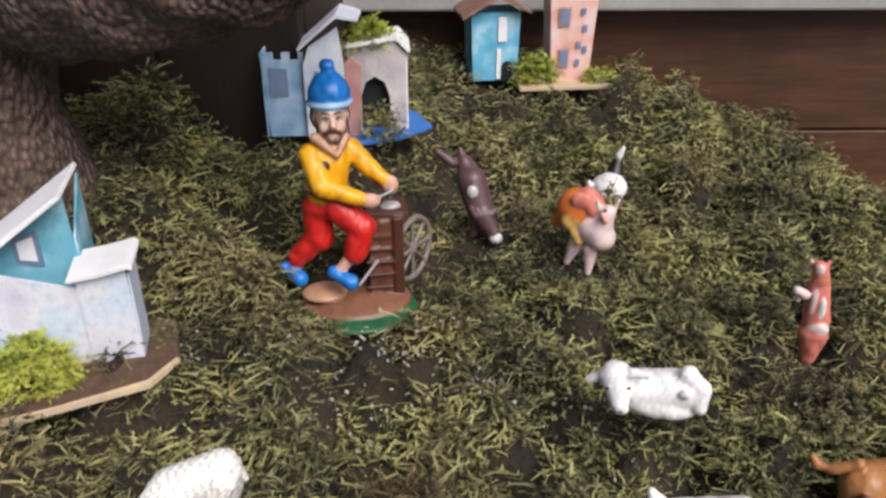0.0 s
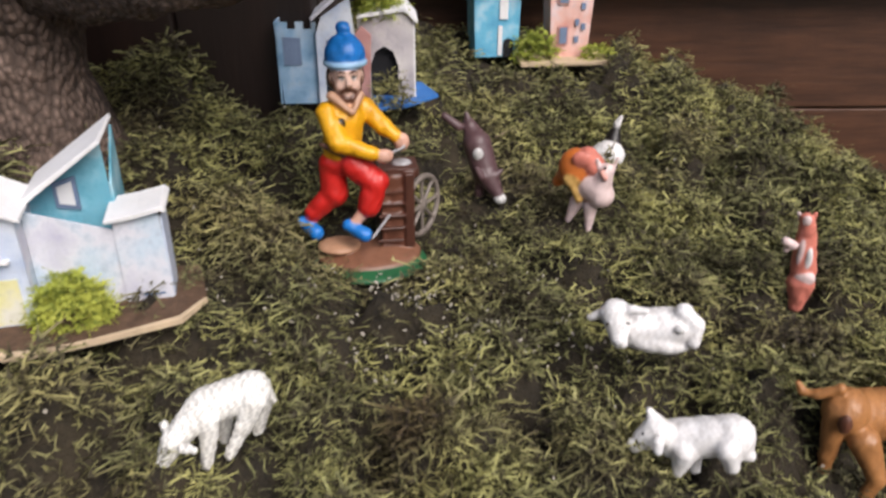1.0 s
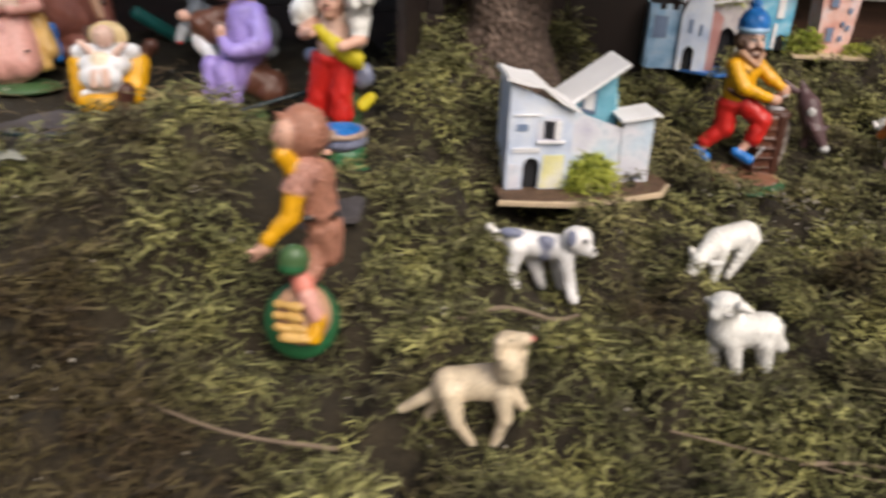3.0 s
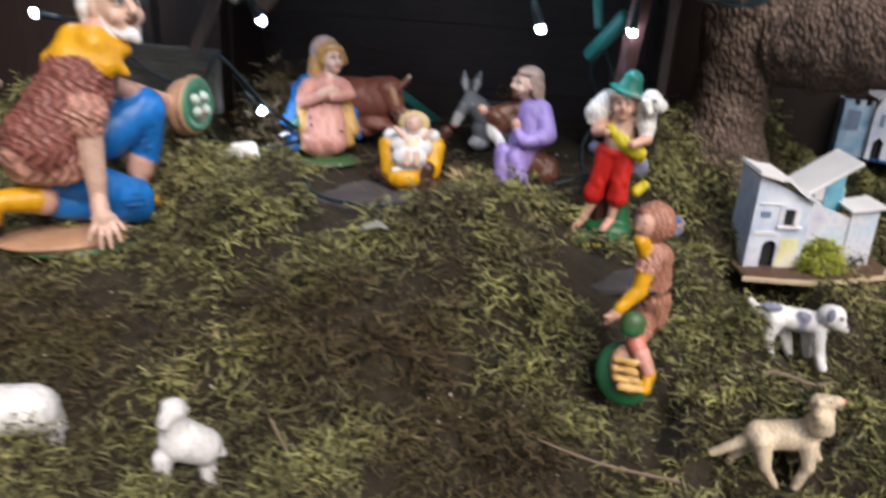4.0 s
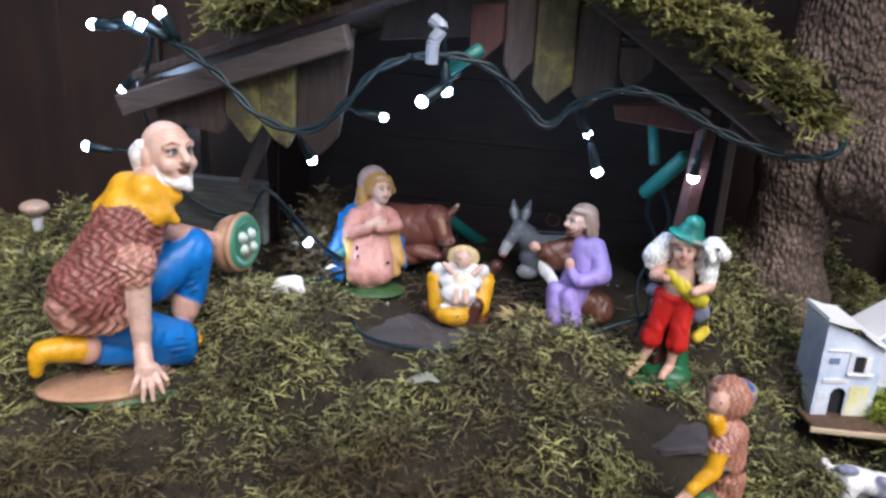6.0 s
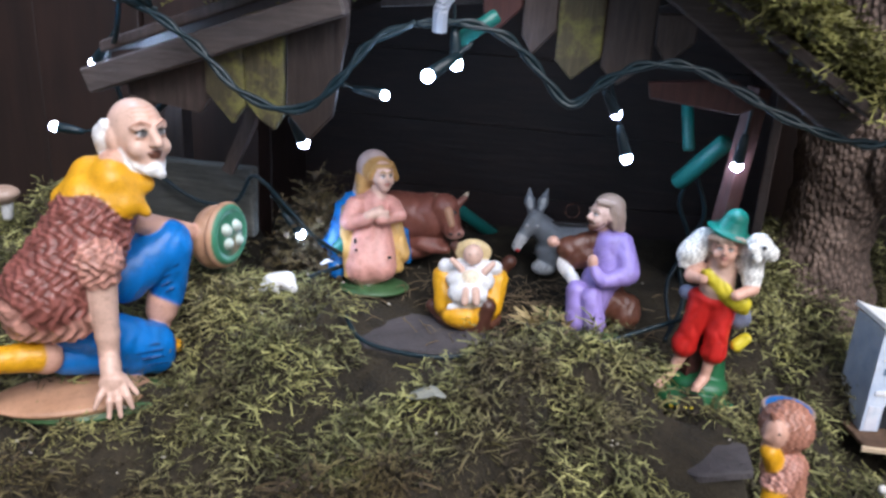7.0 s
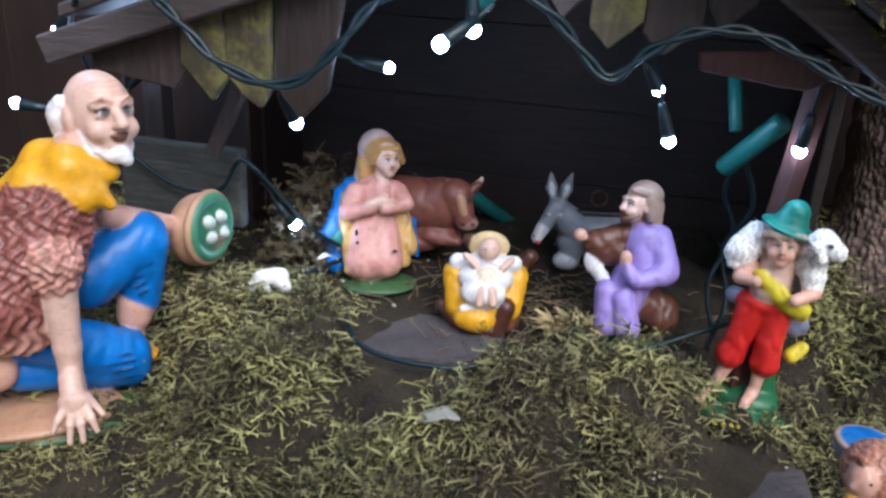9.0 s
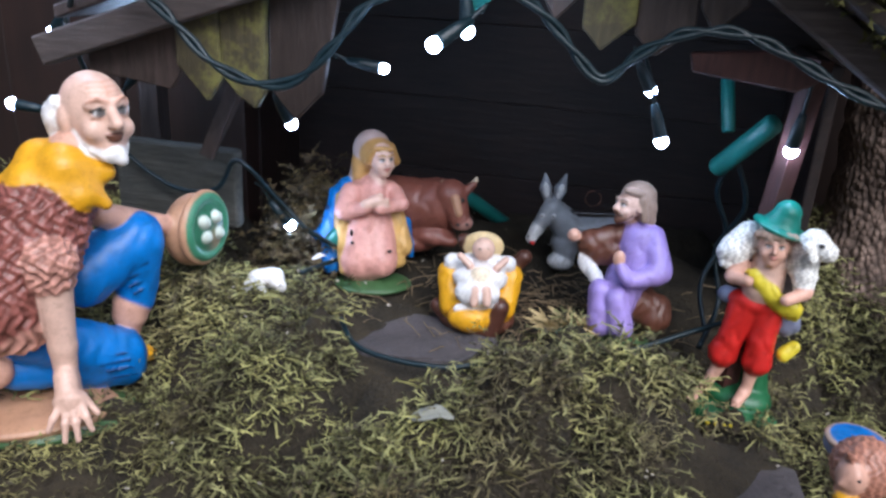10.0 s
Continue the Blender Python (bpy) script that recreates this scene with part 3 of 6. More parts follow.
# bits of bark, grit and twigs on the moss
def litter():
    rng = random.Random(8)
    bm = bmesh.new()
    for k in range(520):
        if k < 230:
            x, y = rng.gauss(-.01, .045), rng.gauss(.335, .025)
        else:
            x, y = rng.uniform(-.8, .3), rng.uniform(0, .6)
        z = float(height(np.array([x]), np.array([y]))[0]) + float(hummocks(np.array([x]), np.array([y]))[0]) + rng.uniform(-.001, .002) + (.003 if k < 230 else .007)
        m = pose(x, y, z, rng.uniform(0, 360), rng.uniform(0, 360), 0) @ Matrix.Diagonal((rng.uniform(.0006, .0018), rng.uniform(.0006, .0012), .0005, 1))
        bmesh.ops.create_icosphere(bm, subdivisions=1, radius=1, matrix=m)
    tagged(part("grit", bm, plain("pale_grit", (0.42, 0.38, 0.32), 0.8, var=0.3)), "pale grit and crumbs scattered in the moss", "grit", kind="stuff")
    for pts, r, lab in (([(-.300, .040), (-.345, .035), (-.395, .046)], .0011, "thin straight dry twig on the moss"),
                        ([(-.515, .010), (-.490, -.018), (-.465, -.045)], .0009, "thin dry stalk lying on the moss"),
                        ([(-.275, .128), (-.235, .160), (-.205, .165), (-.19, .175)], .0022, "brown forked twig behind the spotted dog"),
                        ([(-.090, .085), (-.060, .093), (-.045, .094)], .0012, "short pale twig on the moss"),
                        ([(.04, .57), (.06, .60), (.08, .60)], .001, "short dry twig on the moss"),
                        ([(-.15, .09), (-.05, .085), (-.02, .085)], .0006, "long thin grass stalk on the moss")):
        line = spline([(x, y, float(height(np.array([x]), np.array([y]))[0]) + .006) for x, y in pts], 6)
        tagged(part("twig", tube(line, [r * (1 - .5 * i / len(line)) for i in range(len(line))], 6, rough=.3), TWIG), lab, "twig", "twigs")


litter()


def scraps():
    for x, y, w, rz, mat, lab, name in ((-.500, .146, .011, 10, "pale", "small curled pale dry leaf on the moss", "dry_leaf"), (-.604, .260, .0045, 40, "white", "scrap of white wool lying by the slate", "wool_scrap")):
        bm = bmesh.new()
        bmesh.ops.create_grid(bm, x_segments=8, y_segments=4, size=1)
        for v in bm.verts:
            u, t = v.co.x, v.co.y * (1 - .8 * v.co.x ** 2)
            v.co = Vector((u * w, t * w * .42 + .1 * w * math.sin(u * 4), w * (.22 * t * t - .12 * u * u) + .08 * w * noise.noise(Vector((u * 3, t * 3, x)))))
        bmesh.ops.solidify(bm, geom=bm.faces[:], thickness=.0006)
        ob = part(name, bm, PALE_LEAF if mat == "pale" else CARD, smooth=True)
        z = float(height(np.array([x]), np.array([y]))[0]) + float(hummocks(np.array([x]), np.array([y]))[0])
        ob.matrix_basis = pose(x, y, z + .010, 12, -8, rz)
        tagged(ob, lab, name.split("_")[-1])


scraps()


# ---- string of lights ----
def cable(pts, r=.0015, twist=True, parent=None, turns=0.021):
    line = spline(pts, 14)
    if not twist:
        return part("cable", tube(line, r, 7), CABLE, parent, smooth=True)
    length, out = 0.0, ([], [])
    for i, c in enumerate(line):
        if i:
            length += (c - line[i - 1]).length
        a = length / turns * math.pi
        off = Vector((math.cos(a), .3 * math.sin(a), math.sin(a))) * r * .95
        out[0].append(c + off)
        out[1].append(c - off)
    for o in out:
        part("cable", tube(o, r, 7), CABLE, parent, smooth=True)


def bulb(at, toward, parent, r=.0033, holder=.016):
    """An LED in its dark green holder, and the lead that it hangs from."""
    at, d = Vector(at), (Vector(toward) - Vector(at)).normalized()
    h = part("holder", tube([at + d * .002, at + d * .004, at + d * (.004 + holder * .5), at + d * (.004 + holder)], [.0031, .0034, .0030, .0018], 12), CABLE, parent, smooth=True)
    bm = bmesh.new()
    bmesh.ops.create_uvsphere(bm, u_segments=16, v_segments=10, radius=r)
    bm.transform(Matrix.Translation(at))
    part("bulb", bm, BULB, h, "lit cold white bulb", smooth=True)
    part("lead", tube(spline([at + d * (.003 + holder), at + d * (holder + .012) + Vector((0, 0, .002)), Vector(toward)], 6), .0009, 6), CABLE, h, smooth=True)


def lights():
    s = thing("string_lights", Matrix(), "dark green cable with lit cold white bulbs draped over the stable", "string lights")
    cable([(-.742, .19, .484), (-.715, .175, .486), (-.69, .17, .482), (-.668, .166, .476), (-.640, .165, .459), (-.618, .165, .439), (-.596, .166, .4305), (-.577, .168, .433), (-.560, .17, .449), (-.545, .175, .468), (-.525, .18, .478)], parent=s)
    cable([(-.525, .18, .478), (-.50, .185, .480), (-.478, .19, .474), (-.462, .195, .460), (-.443, .198, .4415), (-.428, .2, .453), (-.410, .2, .4635), (-.386, .2, .4655), (-.362, .2, .4565), (-.340, .2, .446), (-.312, .2, .437), (-.285, .215, .433), (-.262, .25, .44), (-.25, .36, .47)], parent=s)
    cable([(-.69, .172, .482), (-.70, .18, .46), (-.728, .21, .442), (-.742, .24, .41), (-.735, .25, .37), (-.70, .252, .345), (-.668, .25, .347), (-.655, .25, .366), (-.645, .252, .362), (-.630, .262, .34), (-.61, .27, .318), (-.59, .31, .295), (-.55, .38, .285)], twist=False, parent=s)
    cable([(-.36, .30, .40), (-.372, .305, .37), (-.362, .31, .34), (-.372, .3, .31), (-.366, .28, .285)], twist=False, parent=s)
    cable([(-.365, .30, .39), (-.355, .305, .36), (-.366, .31, .33), (-.360, .3, .30), (-.37, .27, .282)], twist=False, parent=s)
    cable([(-.345, .285, .300), (-.375, .262, .296), (-.41, .240, .288), (-.438, .234, .281)], twist=False, parent=s, r=.0015)
    cable([(-.575, .222, .288), (-.560, .207, .281), (-.535, .202, .2785), (-.505, .203, .279), (-.485, .214, .281)], twist=False, parent=s, r=.0016)
    cable([(-.56, .40, .31), (-.575, .35, .30), (-.60, .30, .295), (-.612, .25, .30)], twist=False, parent=s)
    for at, to in (((-.560, .245, .430), (-.585, .24, .434)), ((-.510, .157, .455), (-.494, .172, .468)), ((-.503, .188, .4585), (-.505, .188, .478)), ((-.410, .2505, .405), (-.424, .25, .447)),
                   ((-.419, .253, .430), (-.428, .24, .447)), ((-.348, .246, .408), (-.346, .236, .449)), ((-.6035, .221, .400), (-.612, .205, .430)), ((-.6266, .2674, .3237), (-.645, .258, .352)),
                   ((-.7543, .231, .436), (-.728, .222, .46)), ((-.790, .231, .391), (-.745, .24, .385)), ((-.734, .175, .4845), (-.705, .172, .483)), ((-.700, .165, .490), (-.68, .170, .481)),
                   ((-.689, .160, .487), (-.672, .168, .478)), ((-.676, .160, .495), (-.668, .167, .478)), ((-.716, .26, .418), (-.73, .255, .40))):
        bulb(at, to, s, r=.0029 if at[0] in (-.560, -.419) else .0033)
    for a, b, r in (((-.3754, .305, .3806), (-.351, .285, .415), .0058), ((-.545, .400, .318), (-.512, .440, .282), .0055), ((-.505, .192, .469), (-.485, .20, .484), .004), ((-.37, .32, .40), (-.375, .33, .43), .004),
                    ((-.607, .285, .306), (-.592, .30, .330), .0055), ((-.447, .250, .274), (-.447, .252, .289), .0055)):
        a, b = Vector(a), Vector(b)
        part("sleeve", tube([a, a + (b - a) * .04, b - (b - a) * .04, b], [r * .8, r, r, r * .8], 14), TUBE, s, "sea-green plastic sleeve", smooth=True)
    clip = bmesh.new()
    tube(spline([(-.511, .18, .475), (-.510, .178, .487), (-.506, .18, .495), (-.512, .182, .50)], 5), .004, 8, bm=clip)
    part("clear_clip", clip, plain("grey_plastic", (0.35, 0.38, 0.45), 0.25, var=0.1), s, "clear plastic hanger")


lights()


# ---- card houses ----
BLUE_WASH = wash("pale_blue_print", (0.38, 0.46, 0.62), (0.58, 0.64, 0.76), (0.75, 0.78, 0.84))
TEAL_WASH = wash("teal_print", (0.07, 0.28, 0.38), (0.17, 0.43, 0.54), (0.42, 0.64, 0.72))
LILAC_WASH = wash("lilac_print", (0.48, 0.47, 0.58), (0.66, 0.66, 0.72), (0.52, 0.62, 0.72))
STONE_WASH = wash("stone_print", (0.30, 0.28, 0.32), (0.52, 0.48, 0.50), (0.70, 0.66, 0.64))
SKY_WASH = wash("sky_blue_print", (0.07, 0.30, 0.50), (0.14, 0.44, 0.62), (0.45, 0.65, 0.76))
PINK_WASH = wash("pink_print", (0.58, 0.26, 0.20), (0.74, 0.46, 0.40), (0.74, 0.62, 0.64))
CASTLE_WASH = wash("castle_print", (0.11, 0.24, 0.40), (0.26, 0.42, 0.60), (0.50, 0.62, 0.74))
YELLOW_WASH = wash("yellow_print", (0.62, 0.58, 0.28), (0.72, 0.68, 0.36), (0.74, 0.72, 0.62))
ROSE_WASH = wash("rose_print", (0.42, 0.19, 0.18), (0.52, 0.27, 0.25), (0.6, 0.38, 0.34))
BLUE_PAINT = plain("blue_paint", (0.04, 0.17, 0.48), 0.5, var=0.3)
VOID = plain("dark_opening", (0.012, 0.012, 0.015), 0.9)
SLATE_BLUE = plain("printed_shutter", (0.16, 0.22, 0.34), 0.7)
BROWN_ROOF = plain("brown_roof", (0.28, 0.16, 0.12), 0.8, var=0.4, scale=150, relief=0.001)


def bush(at, r, n, parent, seed, material=MOSS_BRIGHT):
    rng = np.random.RandomState(seed)
    d = rng.normal(0, 1, (n, 3))
    d /= np.linalg.norm(d, axis=1, keepdims=True)
    d[:, 2] = np.abs(d[:, 2]) * 1.05 - 0.1
    P = np.array(at) + d * np.array(r) * rng.uniform(0.55, 1.0, (n, 1))
    ob = sprigs("bush", P, np.full(n, min(r) * 0.5), material, "", "", seed, out=d * 0.8 + np.array([0, 0, 0.4]), leaf=0.5)
    for key in ("kind", "label", "category"):
        if key in ob:
            del ob[key]
    ob.parent = parent
    return tagged(ob, "tuft of bright yellow-green lichen" if material == MOSS_BRIGHT else "tuft of green moss")


def arch(x, w, z0, z1):
    pts = [(x - w / 2, z0), (x + w / 2, z0)]
    for k in range(9):
        a = math.pi * k / 8
        pts.append((x + w / 2 * math.cos(a), z1 - w / 2 + w / 2 * math.sin(a)))
    return pts


def chapel():
    h = thing("card_house", pose(-.2385, .280, .2345, 0, 0, 13) @ Matrix.Scale(.935, 4), "pale blue card house with white butterfly roof on a cork base", "toy house", "card houses")
    b = prism([(-.006, -.019), (.044, -.026), (.075, -.020), (.115, -.010), (.128, .008), (.124, .045), (.06, .055), (-.008, .045)], -.0035, 0, .0006, .0015, 4)
    b.transform(pose(0, 0, -.0035, -90))
    part("base", b, CORK, h, "brown cork base with pale torn edge")
    e = prism([(-.008, -.0205), (.044, -.0275), (.075, -.0215), (.116, -.0115), (.1285, .007), (.1265, .007), (.114, -.009), (.075, -.0185), (.044, -.0245), (-.007, -.0175)], -.0042, -.0005, .0004, .001, 6)
    e.transform(pose(0, 0, -.0042, -90))
    part("edge", e, PAPER_EDGE, h)
    # front block
    zl, zr = .078, .058
    part("front_wall", prism([(0, 0), (.0125, 0), (.0125, .019), (.0145, .0225), (.0185, .024), (.0225, .0225), (.0245, .019), (.0245, 0), (.047, 0), (.047, zr), (0, zl)], 0, .0012), BLUE_WASH, h)
    part("side_wall", box(0.0003, .0015, .0014, .038, 0, .0765), BLUE_WASH, h)
    part("side_wall", box(.0455, .0468, .0014, .034, 0, .0578), LILAC_WASH, h)
    part("door", prism(arch(.0185, .014, 0.0003, .024), .004, .0045), VOID, h, "dark arched doorway")
    part("print", prism([(.0255, .001), (.042, .001), (.042, .026), (.027, .026)], -.0005, -.0001), YELLOW_WASH, h, "yellow painted panel")
    part("print", prism([(.002, .001), (.0105, .001), (.0105, .019), (.002, .02)], -.0005, -.0001), LILAC_WASH, h, "lilac painted panel")
    win = part("window", prism([(.021, .037), (.038, .036), (.038, .053), (.021, .054)], -.0008, -.0001), LILAC_WASH, h, "printed window with open shutter")
    part("pane", prism([(.0255, .0385), (.033, .038), (.033, .051), (.0255, .0515)], -.0012, -.0009), VOID, win)
    part("shutter", prism([(.0335, .0385), (.038, .038), (.038, .0515), (.0335, .0515)], -.0022, -.0012), CARD, win)
    part("sill", box(.021, .041, -.003, .0, .0355, .037), CARD, win)
    part("window", prism([(.006, .044), (.014, .044), (.014, .049), (.006, .049)], -.0006, -.0001), SLATE_BLUE, h)
    for z in (.0305, .0285, .055):
        part("moulding", box(.004, .024, -.0012, -.0001, z, z + .0011), CARD, h)
    # roof of the front block, falling to the valley
    r = prism([(-.004, .081), (.012, .0765), (.022, .0755), (.036, .064), (.0505, .0575), (.0505, .0595), (.036, .0665), (.022, .0785), (.012, .0795), (-.003, .0845)], -.005, .036, .0003, .001, 2)
    part("roof", r, CARD, h, "white card roof")
    # rear wing with the steep roof
    part("rear_wall", prism([(.045, 0), (.088, 0), (.086, .082), (.0475, .0565)], .030, .0312), TEAL_WASH, h)
    part("rear_wall", prism([(.030, 0), (.060, 0), (.060, .082), (.030, .060)], -.0006, .0006), TEAL_WASH, h).matrix_basis = pose(.0875, .0, 0, 0, 0, 90)
    r = prism([(.047, .0565), (.0895, .0865), (.0885, .0885), (.046, .0595)], .014, .058, .0003, .001, 3)
    part("roof", r, CARD, h, "steep white card roof")
    win = part("window", prism([(.060, .050), (.0715, .0475), (.0715, .066), (.060, .063)], .0285, .0298), SLATE_BLUE, h)
    part("pane", prism([(.062, .052), (.0695, .0505), (.0695, .0635), (.062, .061)], .0278, .0284), CARD, win)
    # low wall and small tower
    part("low_wall", prism([(.047, 0), (.109, 0), (.109, .034), (.0472, .056)], .012, .0132), LILAC_WASH, h)
    part("tower_wall", prism([(.088, 0), (.1115, 0), (.1105, .049), (.088, .047)], .0105, .0118), LILAC_WASH, h)
    part("tower_wall", prism([(.0120, 0), (.034, 0), (.034, .047), (.0120, .047)], -.1118, -.1108), BLUE_WASH, h).matrix_basis = pose(0, 0, 0, 0, 0, 90)
    r = prism([(.085, .0475), (.1, .049), (.1125, .052), (.1145, .0505), (.1145, .0525), (.1125, .0545), (.1, .0515), (.085, .0495)], .0065, .037, .0003, .0008, 5)
    part("roof", r, CARD, h, "white card roof")
    part("label", prism([(.0965, .003), (.1075, .003), (.1075, .0042), (.0965, .0042)], .0100, .0104), SLATE_BLUE, h)
    bush((.063, -.001, .0), (.019, .012, .027), 700, h, 31)
    bush((.120, .022, .0), (.005, .012, .014), 90, h, 32, MOSS)


chapel()


def castle():
    h = thing("card_castle", pose(-.117, .530, .268, 0, 0, 2), "blue and grey card castle with battlements on a blue base", "toy castle", "card houses")
    b = prism([(.030, .004), (.062, -.016), (.088, -.006), (.112, .020), (.10, .055), (.01, .05)], -.003, 0, .0005, .001, 4)
    b.transform(pose(0, 0, -.003, -90))
    part("base", b, BLUE_PAINT, h, "blue painted base")
    part("tower_wall", prism([(0, 0), (.026, 0), (.026, .058), (.0225, .058), (.0225, .053), (.017, .053), (.017, .058), (.0115, .058), (.0115, .053), (.006, .053), (.006, .058), (-.003, .058), (-.002, .03)], 0, .0012), CASTLE_WASH, h)
    part("tower_wall", prism([(.0, 0), (.030, 0), (.030, .058), (.0, .058)], .0, .0012), CASTLE_WASH, h).matrix_basis = pose(-.0014, .0, 0, 0, 0, 90)
    part("keep_wall", prism([(.026, 0), (.031, 0), (.031, .018), (.036, .023), (.041, .018), (.041, 0), (.053, 0), (.053, .050), (.05, .075), (.030, .062), (.026, .05)], -.004, -.0028), BLUE_WASH, h)
    part("door", prism(arch(.036, .010, .0003, .023), .0, .0005), VOID, h, "dark arched doorway")
    part("window", prism([(.002, .028), (.0145, .028), (.0145, .047), (.002, .048)], -.0006, -.0001), SLATE_BLUE, h, "dark printed window")
    part("window", prism([(.033, .034), (.0365, .034), (.0365, .046), (.033, .046)], -.0047, -.0041), SLATE_BLUE, h)
    part("window", prism([(.043, .032), (.0455, .032), (.0455, .042), (.043, .042)], -.0047, -.0041), SLATE_BLUE, h)
    r = prism([(.024, .060), (.050, .082), (.064, .078), (.0645, .080), (.050, .0845), (.023, .062)], -.009, .028, .0004, .001, 7)
    part("roof", r, LILAC_WASH, h, "sloping pale roof")
    part("stone_wall", prism([(.056, 0), (.0625, 0), (.0625, .024), (.066, .034), (.0725, .038), (.079, .034), (.0825, .024), (.0825, 0), (.094, 0), (.094, .054), (.086, .063), (.054, .058)], .012, .0132), STONE_WASH, h)
    part("door", prism(arch(.0725, .020, .0003, .038), .018, .0185), VOID, h, "dark arched gateway")
    part("stone_side", prism([(.013, 0), (.045, 0), (.045, .05), (.013, .054)], -.0006, .0006), CARD, h).matrix_basis = pose(.0945, 0, 0, 0, 0, 90)
    part("buttress", prism([(.054, 0), (.0615, .0), (.064, .048), (.057, .054), (.053, .050)], .0, .006), ROSE_WASH, h, "rose painted buttress")
    part("roof", prism([(.054, .058), (.088, .063), (.096, .054), (.097, .056), (.089, .0655), (.054, .060)], .009, .048, .0004, .001, 8), CARD, h, "white card roof")
    bush((.070, .025, .058), (.016, .014, .016), 260, h, 41)
    bush((.078, -.006, .0), (.016, .009, .026), 200, h, 42, MOSS)


castle()


def tower_house(name, m, w, d, hgt, taper, wall_mat, label):
    h = thing(name, m, label, "toy house", "card houses")
    bm = box(-w / 2, w / 2, 0, d, 0, hgt, .0005, .0006, 0)
    for v in bm.verts:
        f = 1 + (taper - 1) * v.co.z / hgt
        v.co.x *= f
    part("wall", bm, wall_mat, h)
    return h


p = tower_house("card_house", pose(.052, .735, .252, 0, 0, 8), .042, .04, .062, 1.08, SKY_WASH, "sky blue card tower house with a brown roof")
part("door", prism(arch(.011, .010, .0, .018), -.0016, -.0008), VOID, p, "dark arched door")
part("window", prism([(.002, .036), (.010, .036), (.010, .058), (.002, .058)], -.0016, -.0008), CARD, p, "pale upright window")
part("print", prism([(.001, .002), (.005, .002), (.005, .03), (.001, .03)], -.0014, -.0008), CARD, p)
r = prism([(-.032, .058), (.0, .076), (.030, .062), (.030, .065), (.0, .080), (-.032, .061)], -.012, .045, .0004, .0012, 9)
part("roof", r, BROWN_ROOF, p, "speckled brown roof")
p = tower_house("card_house", pose(.122, .735, .252, 0, 0, 4), .036, .032, .085, 1.25, PINK_WASH, "pink card tower house on a small plank base")
for x, z, w, hh in ((-.008, .050, .011, .017), (-.007, .012, .010, .018)):
    win = part("window", prism([(x - w / 2, z), (x + w / 2, z), (x + w / 2, z + hh), (x - w / 2, z + hh)], -.0016, -.0008), ROSE_WASH, p, "printed window")
    part("pane", prism([(x - w / 2 + .0015, z + .0015), (x + w / 2 - .0015, z + .0015), (x + w / 2 - .0015, z + hh - .0015), (x - w / 2 + .0015, z + hh - .0015)], -.0024, -.0017), SLATE_BLUE, win)
for x, z in ((.006, .03), (.011, .045), (.006, .014), (.012, .026), (.009, .06)):
    part("window", prism([(x - .002, z), (x + .002, z), (x + .002, z + .006), (x - .002, z + .006)], -.0016, -.0008), SLATE_BLUE, p)
b = prism([(-.050, -.022), (.036, -.020), (.040, .03), (-.05, .03)], -.004, 0, .0006, .001, 3)
b.transform(pose(0, 0, -.004, -90))
part("base", b, PAPER_EDGE, p, "pale wooden plank base")
bush((-.033, -.003, .0), (.020, .014, .030), 320, p, 51)
bush((.026, -.008, .0), (.017, .010, .014), 200, p, 52, MOSS_BRIGHT)


# ---- painted figures: smooth blends of rounded forms, one mesh each, measures in millimetres ----
COATS = dict(
    skin=(.64, .37, .28), skin_pale=(.70, .47, .38), rose=(.66, .33, .28), red=(.55, .018, .014), yellow=(.72, .36, .008), lemon=(.66, .55, .03), blue=(.008, .16, .52),
    sky=(.30, .50, .72), brown=(.075, .028, .018), umber=(.13, .05, .03), dark=(.014, .010, .009), green=(.018, .12, .045), sea=(.012, .20, .155), moss=(.06, .13, .05),
    white=(.80, .79, .80), wool=(.80, .79, .76), cream=(.72, .60, .44), lilac=(.34, .25, .60), grey=(.22, .23, .25), pale=(.55, .55, .55), steel=(.4, .4, .42),
    fur=(.22, .075, .06), fur_light=(.46, .23, .18), hood=(.38, .175, .12), ochre=(.62, .38, .12), straw=(.66, .50, .26), blond=(.48, .27, .09), ash=(.40, .285, .225), hair=(.12, .05, .03),
    sand=(.46, .26, .16), lip=(.50, .20, .16), navy=(.004, .045, .17), iron=(.20, .17, .15), earth=(.22, .10, .06), bull=(.20, .07, .05), muzzle=(.42, .22, .18), plum=(.10, .055, .06), tan=(.38, .17, .06), slate=(.20, .22, .32), coral=(.62, .20, .15),
    orange=(.58, .16, .03), blush=(.74, .58, .57), egg=(.55, .62, .56), veil=(.5, .38, .36), pond=(.03, .14, .08), fern=(.05, .21, .12), cowl=(.72, .36, .008))
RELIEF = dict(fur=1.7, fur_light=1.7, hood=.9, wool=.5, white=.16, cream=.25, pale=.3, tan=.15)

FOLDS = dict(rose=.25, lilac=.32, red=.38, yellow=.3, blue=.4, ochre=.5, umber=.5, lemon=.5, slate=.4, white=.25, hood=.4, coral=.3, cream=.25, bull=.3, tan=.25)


def turn(rx, ry, rz):
    return np.array(Euler((radians(rx), radians(ry), radians(rz))).to_matrix())


